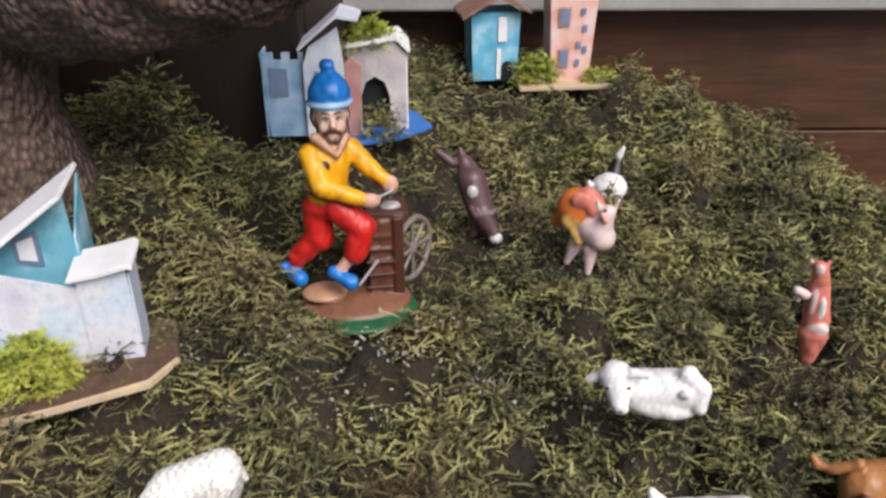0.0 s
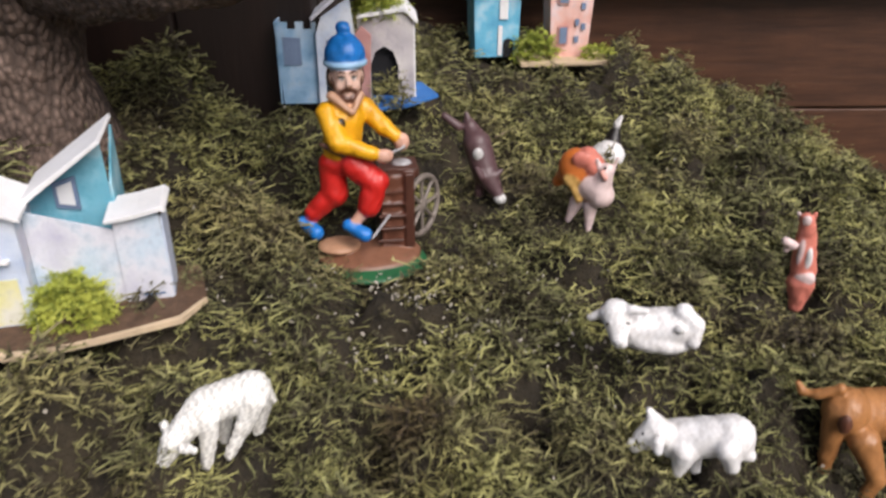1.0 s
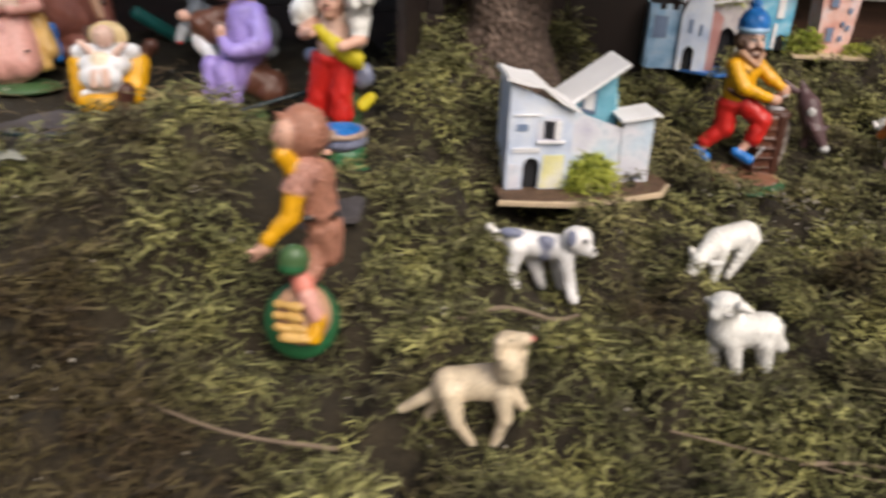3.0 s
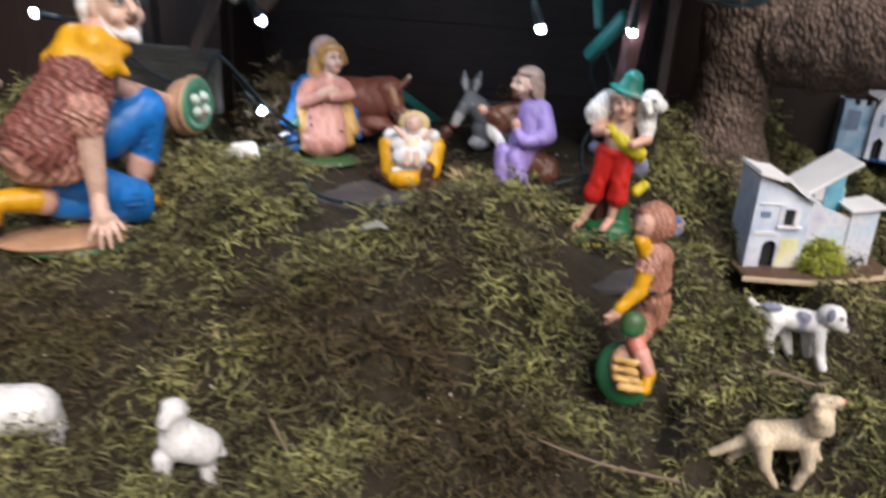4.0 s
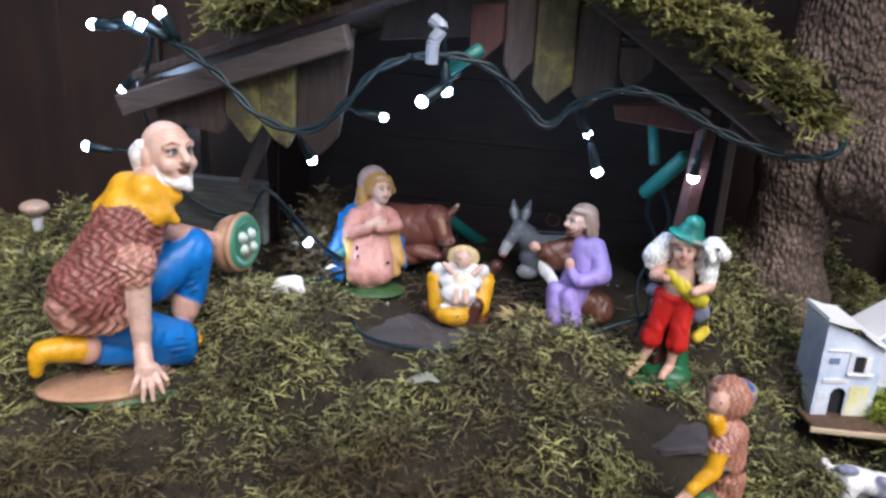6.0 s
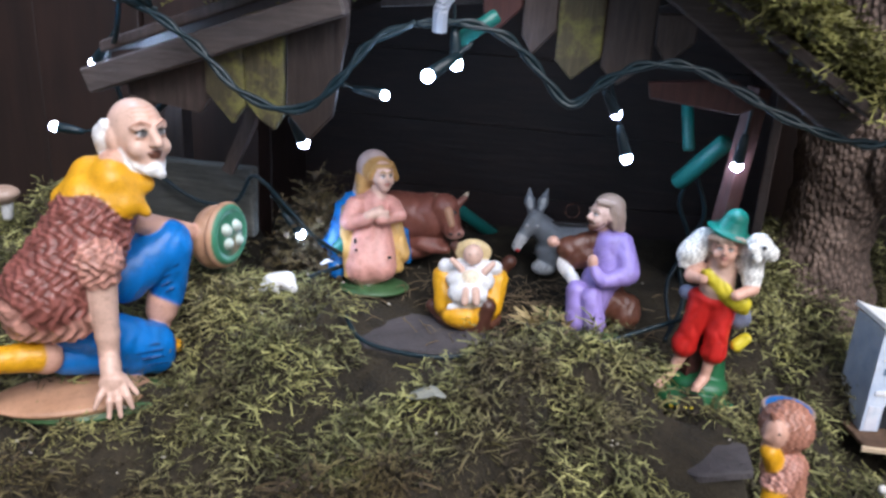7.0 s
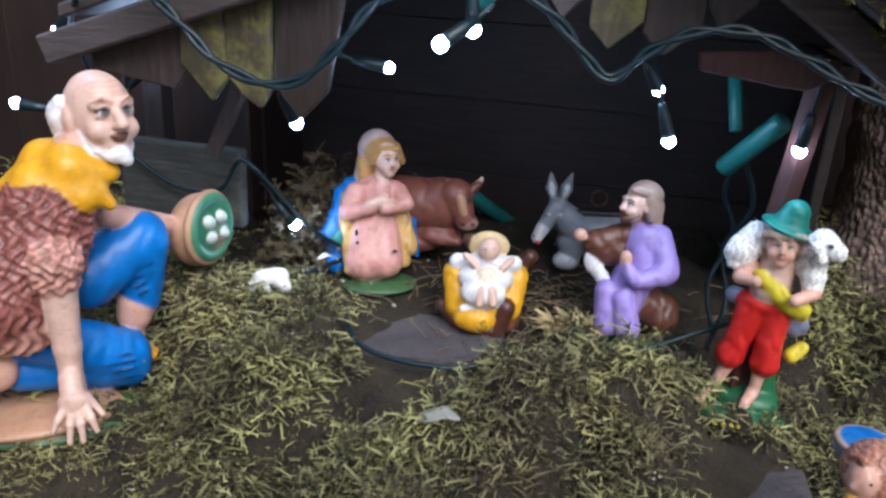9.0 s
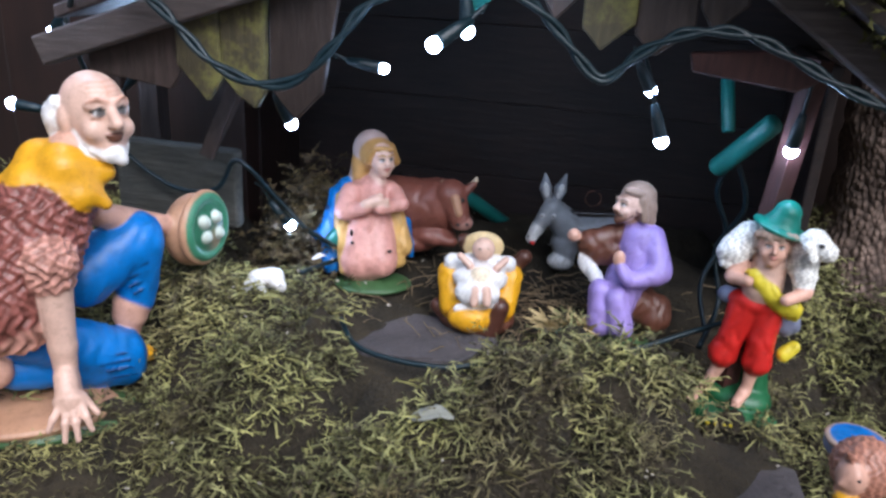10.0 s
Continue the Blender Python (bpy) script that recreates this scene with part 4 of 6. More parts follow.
class Figure:
    def __init__(self):
        self.forms = []
        self.fine = 0.0

    def add(self, coat, lo, hi, fn):
        self.forms.append((coat, np.array(lo, float), np.array(hi, float), fn, self.fine))

    def face(self, c, r, yaw=0, nod=0, lean=0, skin="skin_pale", brow="hair", eye="dark", mouth="lip", wide=1.0, eyes=1.0):
        """A painted head: skull, jaw, cheeks, brow, eyes with lids, nose, lips and ears. It looks along -y, turned by yaw."""
        c, m = np.array(c, float), turn(nod, lean, yaw)
        at = lambda x, y, z: c + m @ (r * np.array([x * wide, y, z]))
        rot = (nod, lean, yaw)
        egg = lambda coat, p, q: self.egg(coat, at(*p), r * np.array(q), rot)
        limb = lambda coat, p, a, q, b: self.limb(coat, at(*p), r * a, at(*q), r * b)
        self.fine = .16 * r
        egg(skin, (0, .12, .16), (.80 * wide, .90, .86))
        egg(skin, (0, -.22, -.24), (.64 * wide, .64, .86))
        egg(skin, (0, -.52, -.80), (.27, .25, .24))
        self.fine = .10 * r
        for s in (-1, 1):
            egg(skin, (s * .38, -.56, -.34), (.27, .24, .27))
            egg(skin, (s * .80, .14, -.06), (.12, .20, .29))
            limb(skin, (s * .12, -.80, .27), .10, (s * .50, -.66, .24), .09)
        limb(skin, (0, -.80, .16), .10, (0, -1.06, -.20), .14)
        self.fine = .03 * r
        for s in (-1, 1):
            egg(skin, (s * .11, -.95, -.24), (.10, .10, .08))
            egg("white", (s * .30, -.775, .05), (.14, .055, .06))
            egg(eye, (s * .29, -.818, .05), (.07 * eyes, .03, .06))
            limb(eye, (s * .14, -.80, .13), .028, (s * .30, -.835, .165), .032)
            limb(eye, (s * .30, -.835, .165), .032, (s * .47, -.73, .11), .026)
            limb(brow, (s * .12, -.88, .31), .05, (s * .34, -.85, .40), .055)
            limb(brow, (s * .34, -.85, .40), .055, (s * .54, -.70, .32), .04)
        egg(mouth, (0, -.84, -.46), (.21, .09, .045))
        egg(mouth, (0, -.82, -.56), (.16, .09, .05))
        limb("umber", (-.20, -.84, -.505), .022, (.20, -.84, -.505), .022)
        self.fine = 0.0
        return at

    def limb(self, coat, a, ra, b, rb):
        """A rounded, tapering limb from a to b."""
        a, b = np.array(a, float), np.array(b, float)
        ab = b - a
        q = max(float(ab @ ab), 1e-6)

        def fn(p):
            h = np.clip((p - a) @ ab / q, 0, 1)
            return np.linalg.norm(p - a - h[..., None] * ab, axis=-1) - (ra + (rb - ra) * h)
        r = max(ra, rb)
        self.add(coat, np.minimum(a, b) - r, np.maximum(a, b) + r, fn)

    def egg(self, coat, c, r, rot=(0, 0, 0)):
        c, r, m = np.array(c, float), np.maximum(np.array(r, float), .25), turn(*rot)

        def fn(p):
            q = (p - c) @ m
            k0 = np.linalg.norm(q / r, axis=-1)
            k1 = np.linalg.norm(q / (r * r), axis=-1) + 1e-9
            return k0 * (k0 - 1) / k1
        self.add(coat, c - r.max(), c + r.max(), fn)

    def block(self, coat, c, h, rot=(0, 0, 0), soft=.4):
        c, h, m = np.array(c, float), np.array(h, float) - soft, turn(*rot)

        def fn(p):
            q = np.abs((p - c) @ m) - h
            return np.linalg.norm(np.maximum(q, 0), axis=-1) + np.minimum(q.max(-1), 0) - soft
        e = np.linalg.norm(h) + 1
        self.add(coat, c - e, c + e, fn)

    def ring(self, coat, c, R, r, rot=(0, 0, 0)):
        c, m = np.array(c, float), turn(*rot)

        def fn(p):
            q = (p - c) @ m
            return np.hypot(np.hypot(q[..., 0], q[..., 2]) - R, q[..., 1]) - r
        self.add(coat, c - R - r, c + R + r, fn)

    def wheel(self, coat, c, R, r, rot, spokes=8):
        m = turn(*rot)
        self.ring(coat, c, R, r, rot)
        for k in range(spokes):
            a = 2 * math.pi * k / spokes
            e = np.array(c) + m @ np.array([math.cos(a) * R, 0, math.sin(a) * R])
            self.limb(coat, c, r * .8, e, r * .6)

    def build(self, name, at, rz, label, category, group="", cell=1.0, blend=1.6, rx=0, ry=0, coarse=1.0):
        lo = np.min([f[1] for f in self.forms], 0) - 2.5 * cell
        hi = np.max([f[2] for f in self.forms], 0) + 2.5 * cell
        n = np.ceil((hi - lo) / cell).astype(int) + 1
        ax = [lo[i] + cell * np.arange(n[i]) for i in range(3)]
        D = np.full(n, 1e3, np.float32)
        for coat, a, b, fn, own in self.forms:
            soft = own or blend
            far = max(soft, blend)
            s = [slice(max(0, int((a[i] - lo[i] - far) / cell) - 1), int((b[i] - lo[i] + far) / cell) + 3) for i in range(3)]
            g = np.stack(np.meshgrid(*[ax[i][s[i]] for i in range(3)], indexing="ij"), -1)
            d = fn(g)
            o = D[tuple(s)]
            h = np.maximum(soft - np.abs(o - d), 0) / soft
            D[tuple(s)] = np.minimum(o, d) - h * h * soft * .25
        # one vertex in each cell that the surface crosses
        inside = D < 0
        count = sum(inside[i:n[0] - 1 + i, j:n[1] - 1 + j, k:n[2] - 1 + k].astype(np.int8) for i in (0, 1) for j in (0, 1) for k in (0, 1))
        cells = np.argwhere((count > 0) & (count < 8))
        acc, num = np.zeros((len(cells), 3)), np.zeros(len(cells))
        corners = [(i, j, k) for i in (0, 1) for j in (0, 1) for k in (0, 1)]
        for p in corners:
            for axis in range(3):
                if p[axis]:
                    continue
                q = tuple(v + (i == axis) for i, v in enumerate(p))
                da, db = D[tuple((cells + p).T)], D[tuple((cells + q).T)]
                cross = (da < 0) != (db < 0)
                t = np.where(cross, da / np.where(da == db, 1, da - db), 0)
                pos = np.array(p) + t[:, None] * (np.array(q) - np.array(p))
                acc += pos * cross[:, None]
                num += cross
        V = lo + cell * (cells + acc / num[:, None])
        index = np.full(n, -1, np.int64)
        index[tuple(cells.T)] = np.arange(len(cells))
        quads = []
        for axis in range(3):
            o = [i for i in range(3) if i != axis]
            a = [slice(None)] * 3
            b = [slice(None)] * 3
            a[axis], b[axis] = slice(0, -1), slice(1, None)
            e = np.argwhere(inside[tuple(a)] != inside[tuple(b)])
            e = e[(e[:, o[0]] > 0) & (e[:, o[1]] > 0)]
            u, v = np.eye(3, dtype=int)[o[0]], np.eye(3, dtype=int)[o[1]]
            f = np.stack([index[tuple((e - s).T)] for s in (0 * u, u, u + v, v)], 1)
            out = inside[tuple(e.T)]
            if axis == 1:
                out = ~out
            f = np.where(out[:, None], f, f[:, ::-1])
            quads.append(f[(f >= 0).all(1)])
        F = np.concatenate(quads)
        # the coat of the nearest form, with soft brushed borders
        dist = np.stack([f[3](V) for f in self.forms], 1)
        w = np.exp(-(dist - dist.min(1, keepdims=True)) / .17)
        w /= w.sum(1, keepdims=True)
        col = w @ np.array([COATS[f[0]] for f in self.forms])
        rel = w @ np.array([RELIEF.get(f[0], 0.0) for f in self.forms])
        nrm = np.zeros_like(V)
        fn_ = np.cross(V[F[:, 2]] - V[F[:, 0]], V[F[:, 3]] - V[F[:, 1]])
        for k in range(4):
            np.add.at(nrm, F[:, k], fn_)
        nrm /= np.linalg.norm(nrm, axis=1, keepdims=True) + 1e-9
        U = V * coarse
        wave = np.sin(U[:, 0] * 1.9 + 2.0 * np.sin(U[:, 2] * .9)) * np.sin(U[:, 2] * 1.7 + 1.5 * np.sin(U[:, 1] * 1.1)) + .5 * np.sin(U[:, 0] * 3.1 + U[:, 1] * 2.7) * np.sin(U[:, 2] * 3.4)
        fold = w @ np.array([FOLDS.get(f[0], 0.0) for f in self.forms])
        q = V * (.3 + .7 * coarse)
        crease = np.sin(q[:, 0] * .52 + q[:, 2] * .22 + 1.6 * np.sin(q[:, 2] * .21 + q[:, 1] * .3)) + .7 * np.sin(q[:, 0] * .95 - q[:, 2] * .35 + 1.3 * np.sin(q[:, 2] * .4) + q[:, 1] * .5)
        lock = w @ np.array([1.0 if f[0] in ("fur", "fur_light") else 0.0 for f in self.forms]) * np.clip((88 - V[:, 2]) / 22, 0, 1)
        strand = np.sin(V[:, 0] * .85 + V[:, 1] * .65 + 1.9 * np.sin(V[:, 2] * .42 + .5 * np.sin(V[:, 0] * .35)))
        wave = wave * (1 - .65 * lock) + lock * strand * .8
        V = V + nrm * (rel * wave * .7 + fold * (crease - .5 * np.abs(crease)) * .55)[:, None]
        # groove shade put into the coat: hollows of the relief darker, ridges lighter
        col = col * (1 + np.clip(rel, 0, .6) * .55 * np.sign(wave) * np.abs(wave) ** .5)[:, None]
        me = bpy.data.meshes.new(name)
        me.from_pydata((V / 1000).tolist(), [], F.tolist())
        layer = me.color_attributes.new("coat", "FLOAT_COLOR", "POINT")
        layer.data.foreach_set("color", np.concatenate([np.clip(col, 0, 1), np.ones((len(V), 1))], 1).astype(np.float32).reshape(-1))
        me.polygons.foreach_set("use_smooth", [True] * len(me.polygons))
        me.materials.append(PLASTER)
        ob = new(name, me)
        ob.matrix_basis = pose(*at, rx, ry, rz)
        return tagged(ob, label, category, group)


f = Figure()
f.egg("green", (3.1, -2, -5.4), (34.9, 28.3, 4.6))
f.egg("earth", (2.8, 2, -1.3), (31.8, 23.2, 4.6))
f.egg("sand", (-15.4, 0, 5.6), (13, 11.1, 3.6))
f.block("umber", (20.7, 8, 23.5), (9.8, 8.5, 24.9))
f.block("brown", (22.1, 11.1, 50), (11.9, 10.3, 2.9))
f.egg("steel", (24.4, 9.5, 54.1), (5.7, 4.5, 1.3))
f.block("brown", (15, 1.1, 45.9), (6.3, 0.9, 0.9))
f.block("brown", (16.2, 0.2, 38.5), (7.6, 1, 1))
f.block("brown", (17.1, -0.7, 31.1), (7.7, 1, 1))
f.block("brown", (16.8, -1.6, 23.6), (7.7, 1, 1))
f.block("brown", (16.4, -2.4, 16), (7.8, 1, 1))
f.block("brown", (16.1, -3, 8.2), (7.8, 1, 1))
f.block("brown", (27.9, -1.1, 26.9), (2.9, 1.3, 23.8))
f.wheel("iron", (37.3, 16.4, 21.7), 18.8, 1.8, (0, 0, 52))
f.limb("steel", (4.5, -8, 13), 1, (15.5, -3.5, 25.4), 1)
f.egg("red", (-9.6, 5.5, 57.9), (13.1, 10.3, 8.7))
f.limb("red", (-15.9, 7.3, 55.4), 8.5, (-15.9, 5.2, 38.3), 8)
f.limb("red", (-15.9, 5.2, 38.3), 7.6, (-29, 6.8, 25.8), 5.8)
f.limb("skin", (-29.1, 6.6, 24.1), 3.2, (-32.2, 5.8, 17.4), 2.9)
f.limb("blue", (-36.7, 6.1, 20.5), 3.2, (-28.5, 1.2, 14.5), 4.5)
f.limb("red", (-4.1, -0.7, 58.3), 8.6, (7.5, -6.1, 48.4), 7.7)
f.limb("red", (7.5, -6.1, 48.4), 7.7, (3.7, -7.8, 34.2), 6.9)
f.limb("skin", (1, -8.2, 31.4), 3.8, (-6.3, -9.2, 23.6), 2.8)
f.limb("blue", (-9.5, -9.3, 23.2), 3.5, (0.1, -14, 18.6), 4.4)
f.limb("yellow", (-10.3, 6.5, 65.6), 10.9, (-7.9, 8.6, 82.2), 11.7)
f.limb("yellow", (-7.9, 8.6, 82.2), 11, (-7.1, 9.5, 89.3), 9.8)
f.limb("yellow", (-17.2, 7.1, 87.4), 6.1, (3.5, 13.5, 87.3), 6.2)
f.limb("yellow", (-17.7, 3, 88), 6, (-12.1, -7.2, 74), 6)
f.limb("yellow", (-11.6, -7.3, 73.4), 5.7, (6.8, -10.1, 67), 4.2)
f.egg("skin", (13, -10.2, 65.4), (5.4, 3.6, 4.2))
f.limb("yellow", (4.7, 13.4, 86.6), 5.9, (14.1, 6.1, 77.7), 4.9)
f.limb("yellow", (14.1, 6.1, 77.7), 4.9, (20.8, 2.4, 72.9), 3.7)
f.egg("skin", (24.3, 1.9, 69.2), (4.6, 3.4, 5.6))
f.limb("sand", (-14.5, 2.2, 97.8), 2.7, (-3.9, -3, 89.5), 1.5)
f.limb("sand", (2, 4.3, 97), 2.4, (-2.8, -3, 89.4), 1.5)
f.egg("sand", (-6.6, 16.2, 92.1), (9.9, 8.6, 4.3))
f.egg("dark", (-9.9, -3.8, 83.8), (2.1, 1.2, 2.7))
f.limb("umber", (-21.4, -1.4, 70.6), 1.8, (-3.9, -4.4, 62.5), 1.8)
f.limb("steel", (15.5, -10.1, 66.5), 0.9, (25.2, -2.5, 67.3), 0.9)
f.limb("skin", (-5.7, 10.5, 96.5), 5.2, (-5.4, 5.8, 92.4), 5.4)
f.egg("hair", (-5.7, 16.8, 105.2), (11, 8.5, 10))
f.egg("sky", (-5.4, 11.8, 114.1), (12.5, 11.9, 3.6))
f.egg("blue", (-5.5, 12.4, 118.3), (11.6, 11, 10.7))
f.egg("blue", (-5.4, 14.1, 123.2), (7.7, 7.4, 7.1))
f.egg("blue", (-5.4, 15.3, 131.9), (4.4, 4.4, 4.1))
at = f.face((-5.2, 9.5, 106.5), 11.2, yaw=4, nod=-4, brow="hair", mouth="umber", wide=.95)
f.fine = .5
for u in (-1, 1):
    f.limb("hair", at(u * .72, -.12, -.1), 1.3, at(u * .56, -.42, -.62), 1.7)
    f.limb("hair", at(u * .56, -.42, -.62), 1.7, at(u * .15, -.70, -.98), 2.0)
    f.limb("hair", at(0, -.98, -.38), .8, at(u * .36, -.76, -.60), 1.0)
f.fine = 0.0
f.build("knife_grinder_figure", (-0.052, 0.402, 0.213), 7.3, "painted knife grinder figurine with blue bobble hat at his wheel", "figurine", "nativity figures", cell=0.85)
f = Figure()
f.egg("moss", (-19.8, 0.9, 2.1), (43.2, 25.4, 5.8))
f.egg("sand", (-28, -1.2, 7.5), (42.7, 23.6, 5.3))
f.limb("blue", (-26.3, 2.3, 48.7), 13.5, (14.3, 17.9, 24), 14.4)
f.limb("blue", (16.1, 18.7, 19.1), 12.9, (-31.2, 2.6, 28.6), 9.4)
f.egg("skin", (-38.2, -9.3, 35.9), (8.8, 7.3, 9.5))
f.limb("yellow", (-42.8, -9.7, 37.7), 8.8, (-61.5, -14.6, 39.5), 7.1)
f.limb("yellow", (-64.2, -15.9, 36.5), 6.1, (-66.4, -15.6, 27.1), 3.9)
f.limb("blue", (1.8, 23.1, 68.5), 16.4, (27.7, 32.3, 83.3), 14.4)
f.limb("blue", (29.8, 31.3, 80.6), 12.4, (25.5, 31.9, 50.8), 10.1)
f.limb("skin", (23, 30.9, 47.1), 10.1, (21.6, 30.4, 41.7), 9.3)
f.limb("skin", (21.6, 30.4, 41.7), 6.9, (19.7, 29.9, 27.2), 5.7)
f.limb("yellow", (18.7, 27.6, 23.8), 5.7, (29.4, 28.3, 17.1), 4.1)
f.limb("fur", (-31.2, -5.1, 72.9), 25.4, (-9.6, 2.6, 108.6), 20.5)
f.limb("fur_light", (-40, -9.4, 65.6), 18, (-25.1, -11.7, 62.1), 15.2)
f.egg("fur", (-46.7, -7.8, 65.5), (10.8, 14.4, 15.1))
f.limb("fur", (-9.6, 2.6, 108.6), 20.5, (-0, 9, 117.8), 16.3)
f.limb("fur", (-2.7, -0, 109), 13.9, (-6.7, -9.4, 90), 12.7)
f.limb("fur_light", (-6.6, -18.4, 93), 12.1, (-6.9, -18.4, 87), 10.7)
f.limb("skin_pale", (-6.6, -18.2, 87.2), 8.9, (-5.7, -18.7, 50.6), 6.2)
f.limb("skin_pale", (-5.7, -18.7, 50.6), 6.2, (-5.7, -18.2, 32.4), 5.2)
f.limb("skin_pale", (-5.7, -18.2, 32.4), 5.5, (-5.5, -15.6, 16.8), 6.4)
f.limb("skin", (5.2, 11.1, 136.9), 9.6, (12, 14.1, 143.5), 9.6)
f.fine = 6.0
f.limb("cowl", (-9, 12, 132.5), 9.5, (3, 4, 128), 11)
f.limb("cowl", (-10, 9, 130), 8.5, (-23, 6, 122), 5.5)
f.limb("cowl", (3, -2, 131), 8.5, (18, -4, 114.5), 3)
f.limb("cowl", (0, 0, 134), 6.5, (19, 3, 128), 4.5)
f.limb("cowl", (-14, -1, 126), 7, (8, -7, 119), 5)
f.fine = 1.0
f.limb("skin_pale", (-5.5, -24, 37), 5.4, (-4.5, -31, 28), 5.6)
f.egg("skin_pale", (-4, -31, 28), (7.6, 4, 6.5), (35, 0, 0))
for x0, x1, y1, z1 in ((-8.5, -13.5, -38, 17.5), (-5.5, -6.8, -40, 12), (-2.2, -1.2, -40, 12), (1, 4.8, -38, 15.5)):
    f.limb("skin_pale", (x0, -33.5, 27), 2.0, ((x0 + x1) / 2, (-31 + y1) / 2 - 2.5, (27 + z1) / 2 + 1), 1.8)
    f.limb("skin_pale", ((x0 + x1) / 2, (-31 + y1) / 2 - 2.5, (27 + z1) / 2 + 1), 1.8, (x1, y1, z1), 1.35)
f.limb("skin_pale", (1.2, -30, 30), 2.1, (7.6, -33, 21), 1.4)
f.fine = .8
# knee creases drawn in darker blue, fold shade put into the coat
for k in range(4):
    f.limb("navy", (5 + k * 2.5, 2 - k, 31.5 - k * 3.6), .9, (22 + k * .8, 5.2, 31 - k * 4.2), .5)
    f.limb("navy", (18 + k * 2.4, 19.5 - k * .6, 70 - k * 4), .8, (33 - k * .3, 20 + k * 1.5, 74 - k * 5), .5)
f.fine = 0.0
at = f.face((16.5, 13, 153), 19.5, yaw=29, nod=-8, wide=.9, skin="skin_pale", brow="skin", mouth="umber", eyes=1.3)
f.fine = 1.0
for z, y0, y1 in ((.50, -.715, -.585), (.62, -.65, -.515), (.74, -.55, -.40)):
    for u in (-1, 1):
        f.limb("skin", at(0, y0, z), .55, at(u * .38, y1, z + .03), .35)
for u in (-1, 1):
    f.limb("white", at(u * .60, -.10, -.36), 1.8, at(u * .42, -.42, -.76), 2.3)
    f.limb("white", at(u * .42, -.42, -.76), 2.3, at(u * .12, -.68, -1.0), 2.9)
    f.limb("skin", at(u * .50, -.72, -.02), .5, at(u * .22, -.82, -.06), .5)
    f.egg("white", at(u * .86, .50, .02), (5.2, 6.2, 7.6), (0, 0, 40))
    f.egg("white", at(u * .84, .34, .30), (3.4, 3.8, 4.2))
    f.egg("white", at(u * .80, .62, -.28), (4.4, 5, 4.4))
f.egg("umber", at(0, -.80, -.52), (2.9, 1.6, 1.5))
f.limb("skin_pale", at(0, -.82, .14), 1.9, at(0, -1.08, -.20), 2.5)
f.egg("white", at(0, -.68, -.92), (4.8, 4.2, 4.2))
f.egg("white", at(.1, -.74, -1.06), (3.6, 3.2, 3.0))
f.egg("white", at(0, .92, -.04), (11, 6, 8), (0, 0, 40))
f.fine = 0.0
f.limb("skin", (12.6, 23.3, 100.4), 6.6, (42.4, 50, 83.9), 5.4)
f.egg("sand", (57.5, 61.5, 76.1), (20.9, 13.5, 20.9), (-3, 0, 52))
f.ring("sand", (63, 55, 79.3), 19.2, 2.3, (-3, 0, 52))
f.fine = .6
f.ring("fern", (64.2, 54, 79.8), 16.6, 2.9, (-3, 0, 52))
f.egg("pond", (62.8, 55.4, 79), (17.5, 5.6, 17.5), (-3, 0, 52))
for u, z in ((-5.5, 84.5), (5, 85), (-4.5, 75.5), (6.5, 75)):
    f.egg("egg", (66.6 + u * .64, 52.2 + u * .76, z), (4.4, 3.2, 3.6), (-14, 30, 50))
f.fine = 0.0
f.build("kneeling_shepherd_figure", (-0.675, 0.128, 0.259), 32.9, "large painted bald old shepherd kneeling with a basket of eggs", "figurine", "nativity figures", cell=1.0, blend=2.0, coarse=.45)
f = Figure()
f.egg("moss", (-2.5, 0, 0), (25.8, 18.9, 4.5))
f.limb("rose", (-12.4, -2.2, 16.2), 12.7, (-7.9, 8.8, 40.1), 12.7)
f.limb("rose", (2.4, -4.2, 17.4), 11.2, (-2.7, 8.8, 40.3), 12)
f.limb("rose", (-4.7, 0.5, 18.1), 15, (-5.2, 8, 37.3), 12.7)
f.limb("rose", (-5.3, 8.8, 40.2), 13.5, (-3.2, 14.2, 59.7), 11.2)
f.limb("rose", (-13.6, 14.2, 59.3), 7.1, (6.4, 14.4, 60.7), 6.3)
f.limb("rose", (-17.8, 7.7, 59.3), 7.4, (-21.7, -1.2, 50.9), 6.5)
f.limb("rose", (-20.9, -1.5, 49.9), 5.8, (-7.8, -6.8, 54.7), 4.3)
f.limb("rose", (10.2, 11.8, 59.3), 6, (14.6, 2, 55.6), 5.1)
f.limb("rose", (13.9, 1.8, 54.8), 4.8, (0.8, -7, 54.3), 4)
f.limb("skin_pale", (-7.9, -8.2, 57.4), 3.2, (0.6, -5, 61.2), 2.9)
f.limb("blue", (-21.3, 21.4, 61.6), 5.3, (-35.4, 14.8, 29.2), 6.4)
f.limb("blue", (-25.8, 21.5, 53.9), 7.6, (-30.5, 14, 26.4), 8.4)
f.limb("blue", (-30.5, 14, 26.4), 7.6, (-30.7, 6.2, 9.9), 6.4)
f.limb("blue", (-38.8, 14.8, 29.1), 4.5, (-42, 12.2, 27.5), 2.3)
f.limb("ochre", (-23.4, 5.5, 43.5), 4.8, (-20.4, -5.4, 12.5), 4.8)
f.limb("ochre", (-23.8, 13, 54.7), 4.5, (-24.5, 5.5, 39.6), 4.8)
f.limb("ochre", (11.4, 12, 44.3), 6, (18, 6.2, 23.4), 5.7)
f.limb("ochre", (7.8, 10, 37), 6, (13.8, 3.8, 14.4), 5.3)
f.limb("blue", (17.8, 16.5, 37), 4.6, (22.2, 10.2, 17.8), 3.1)
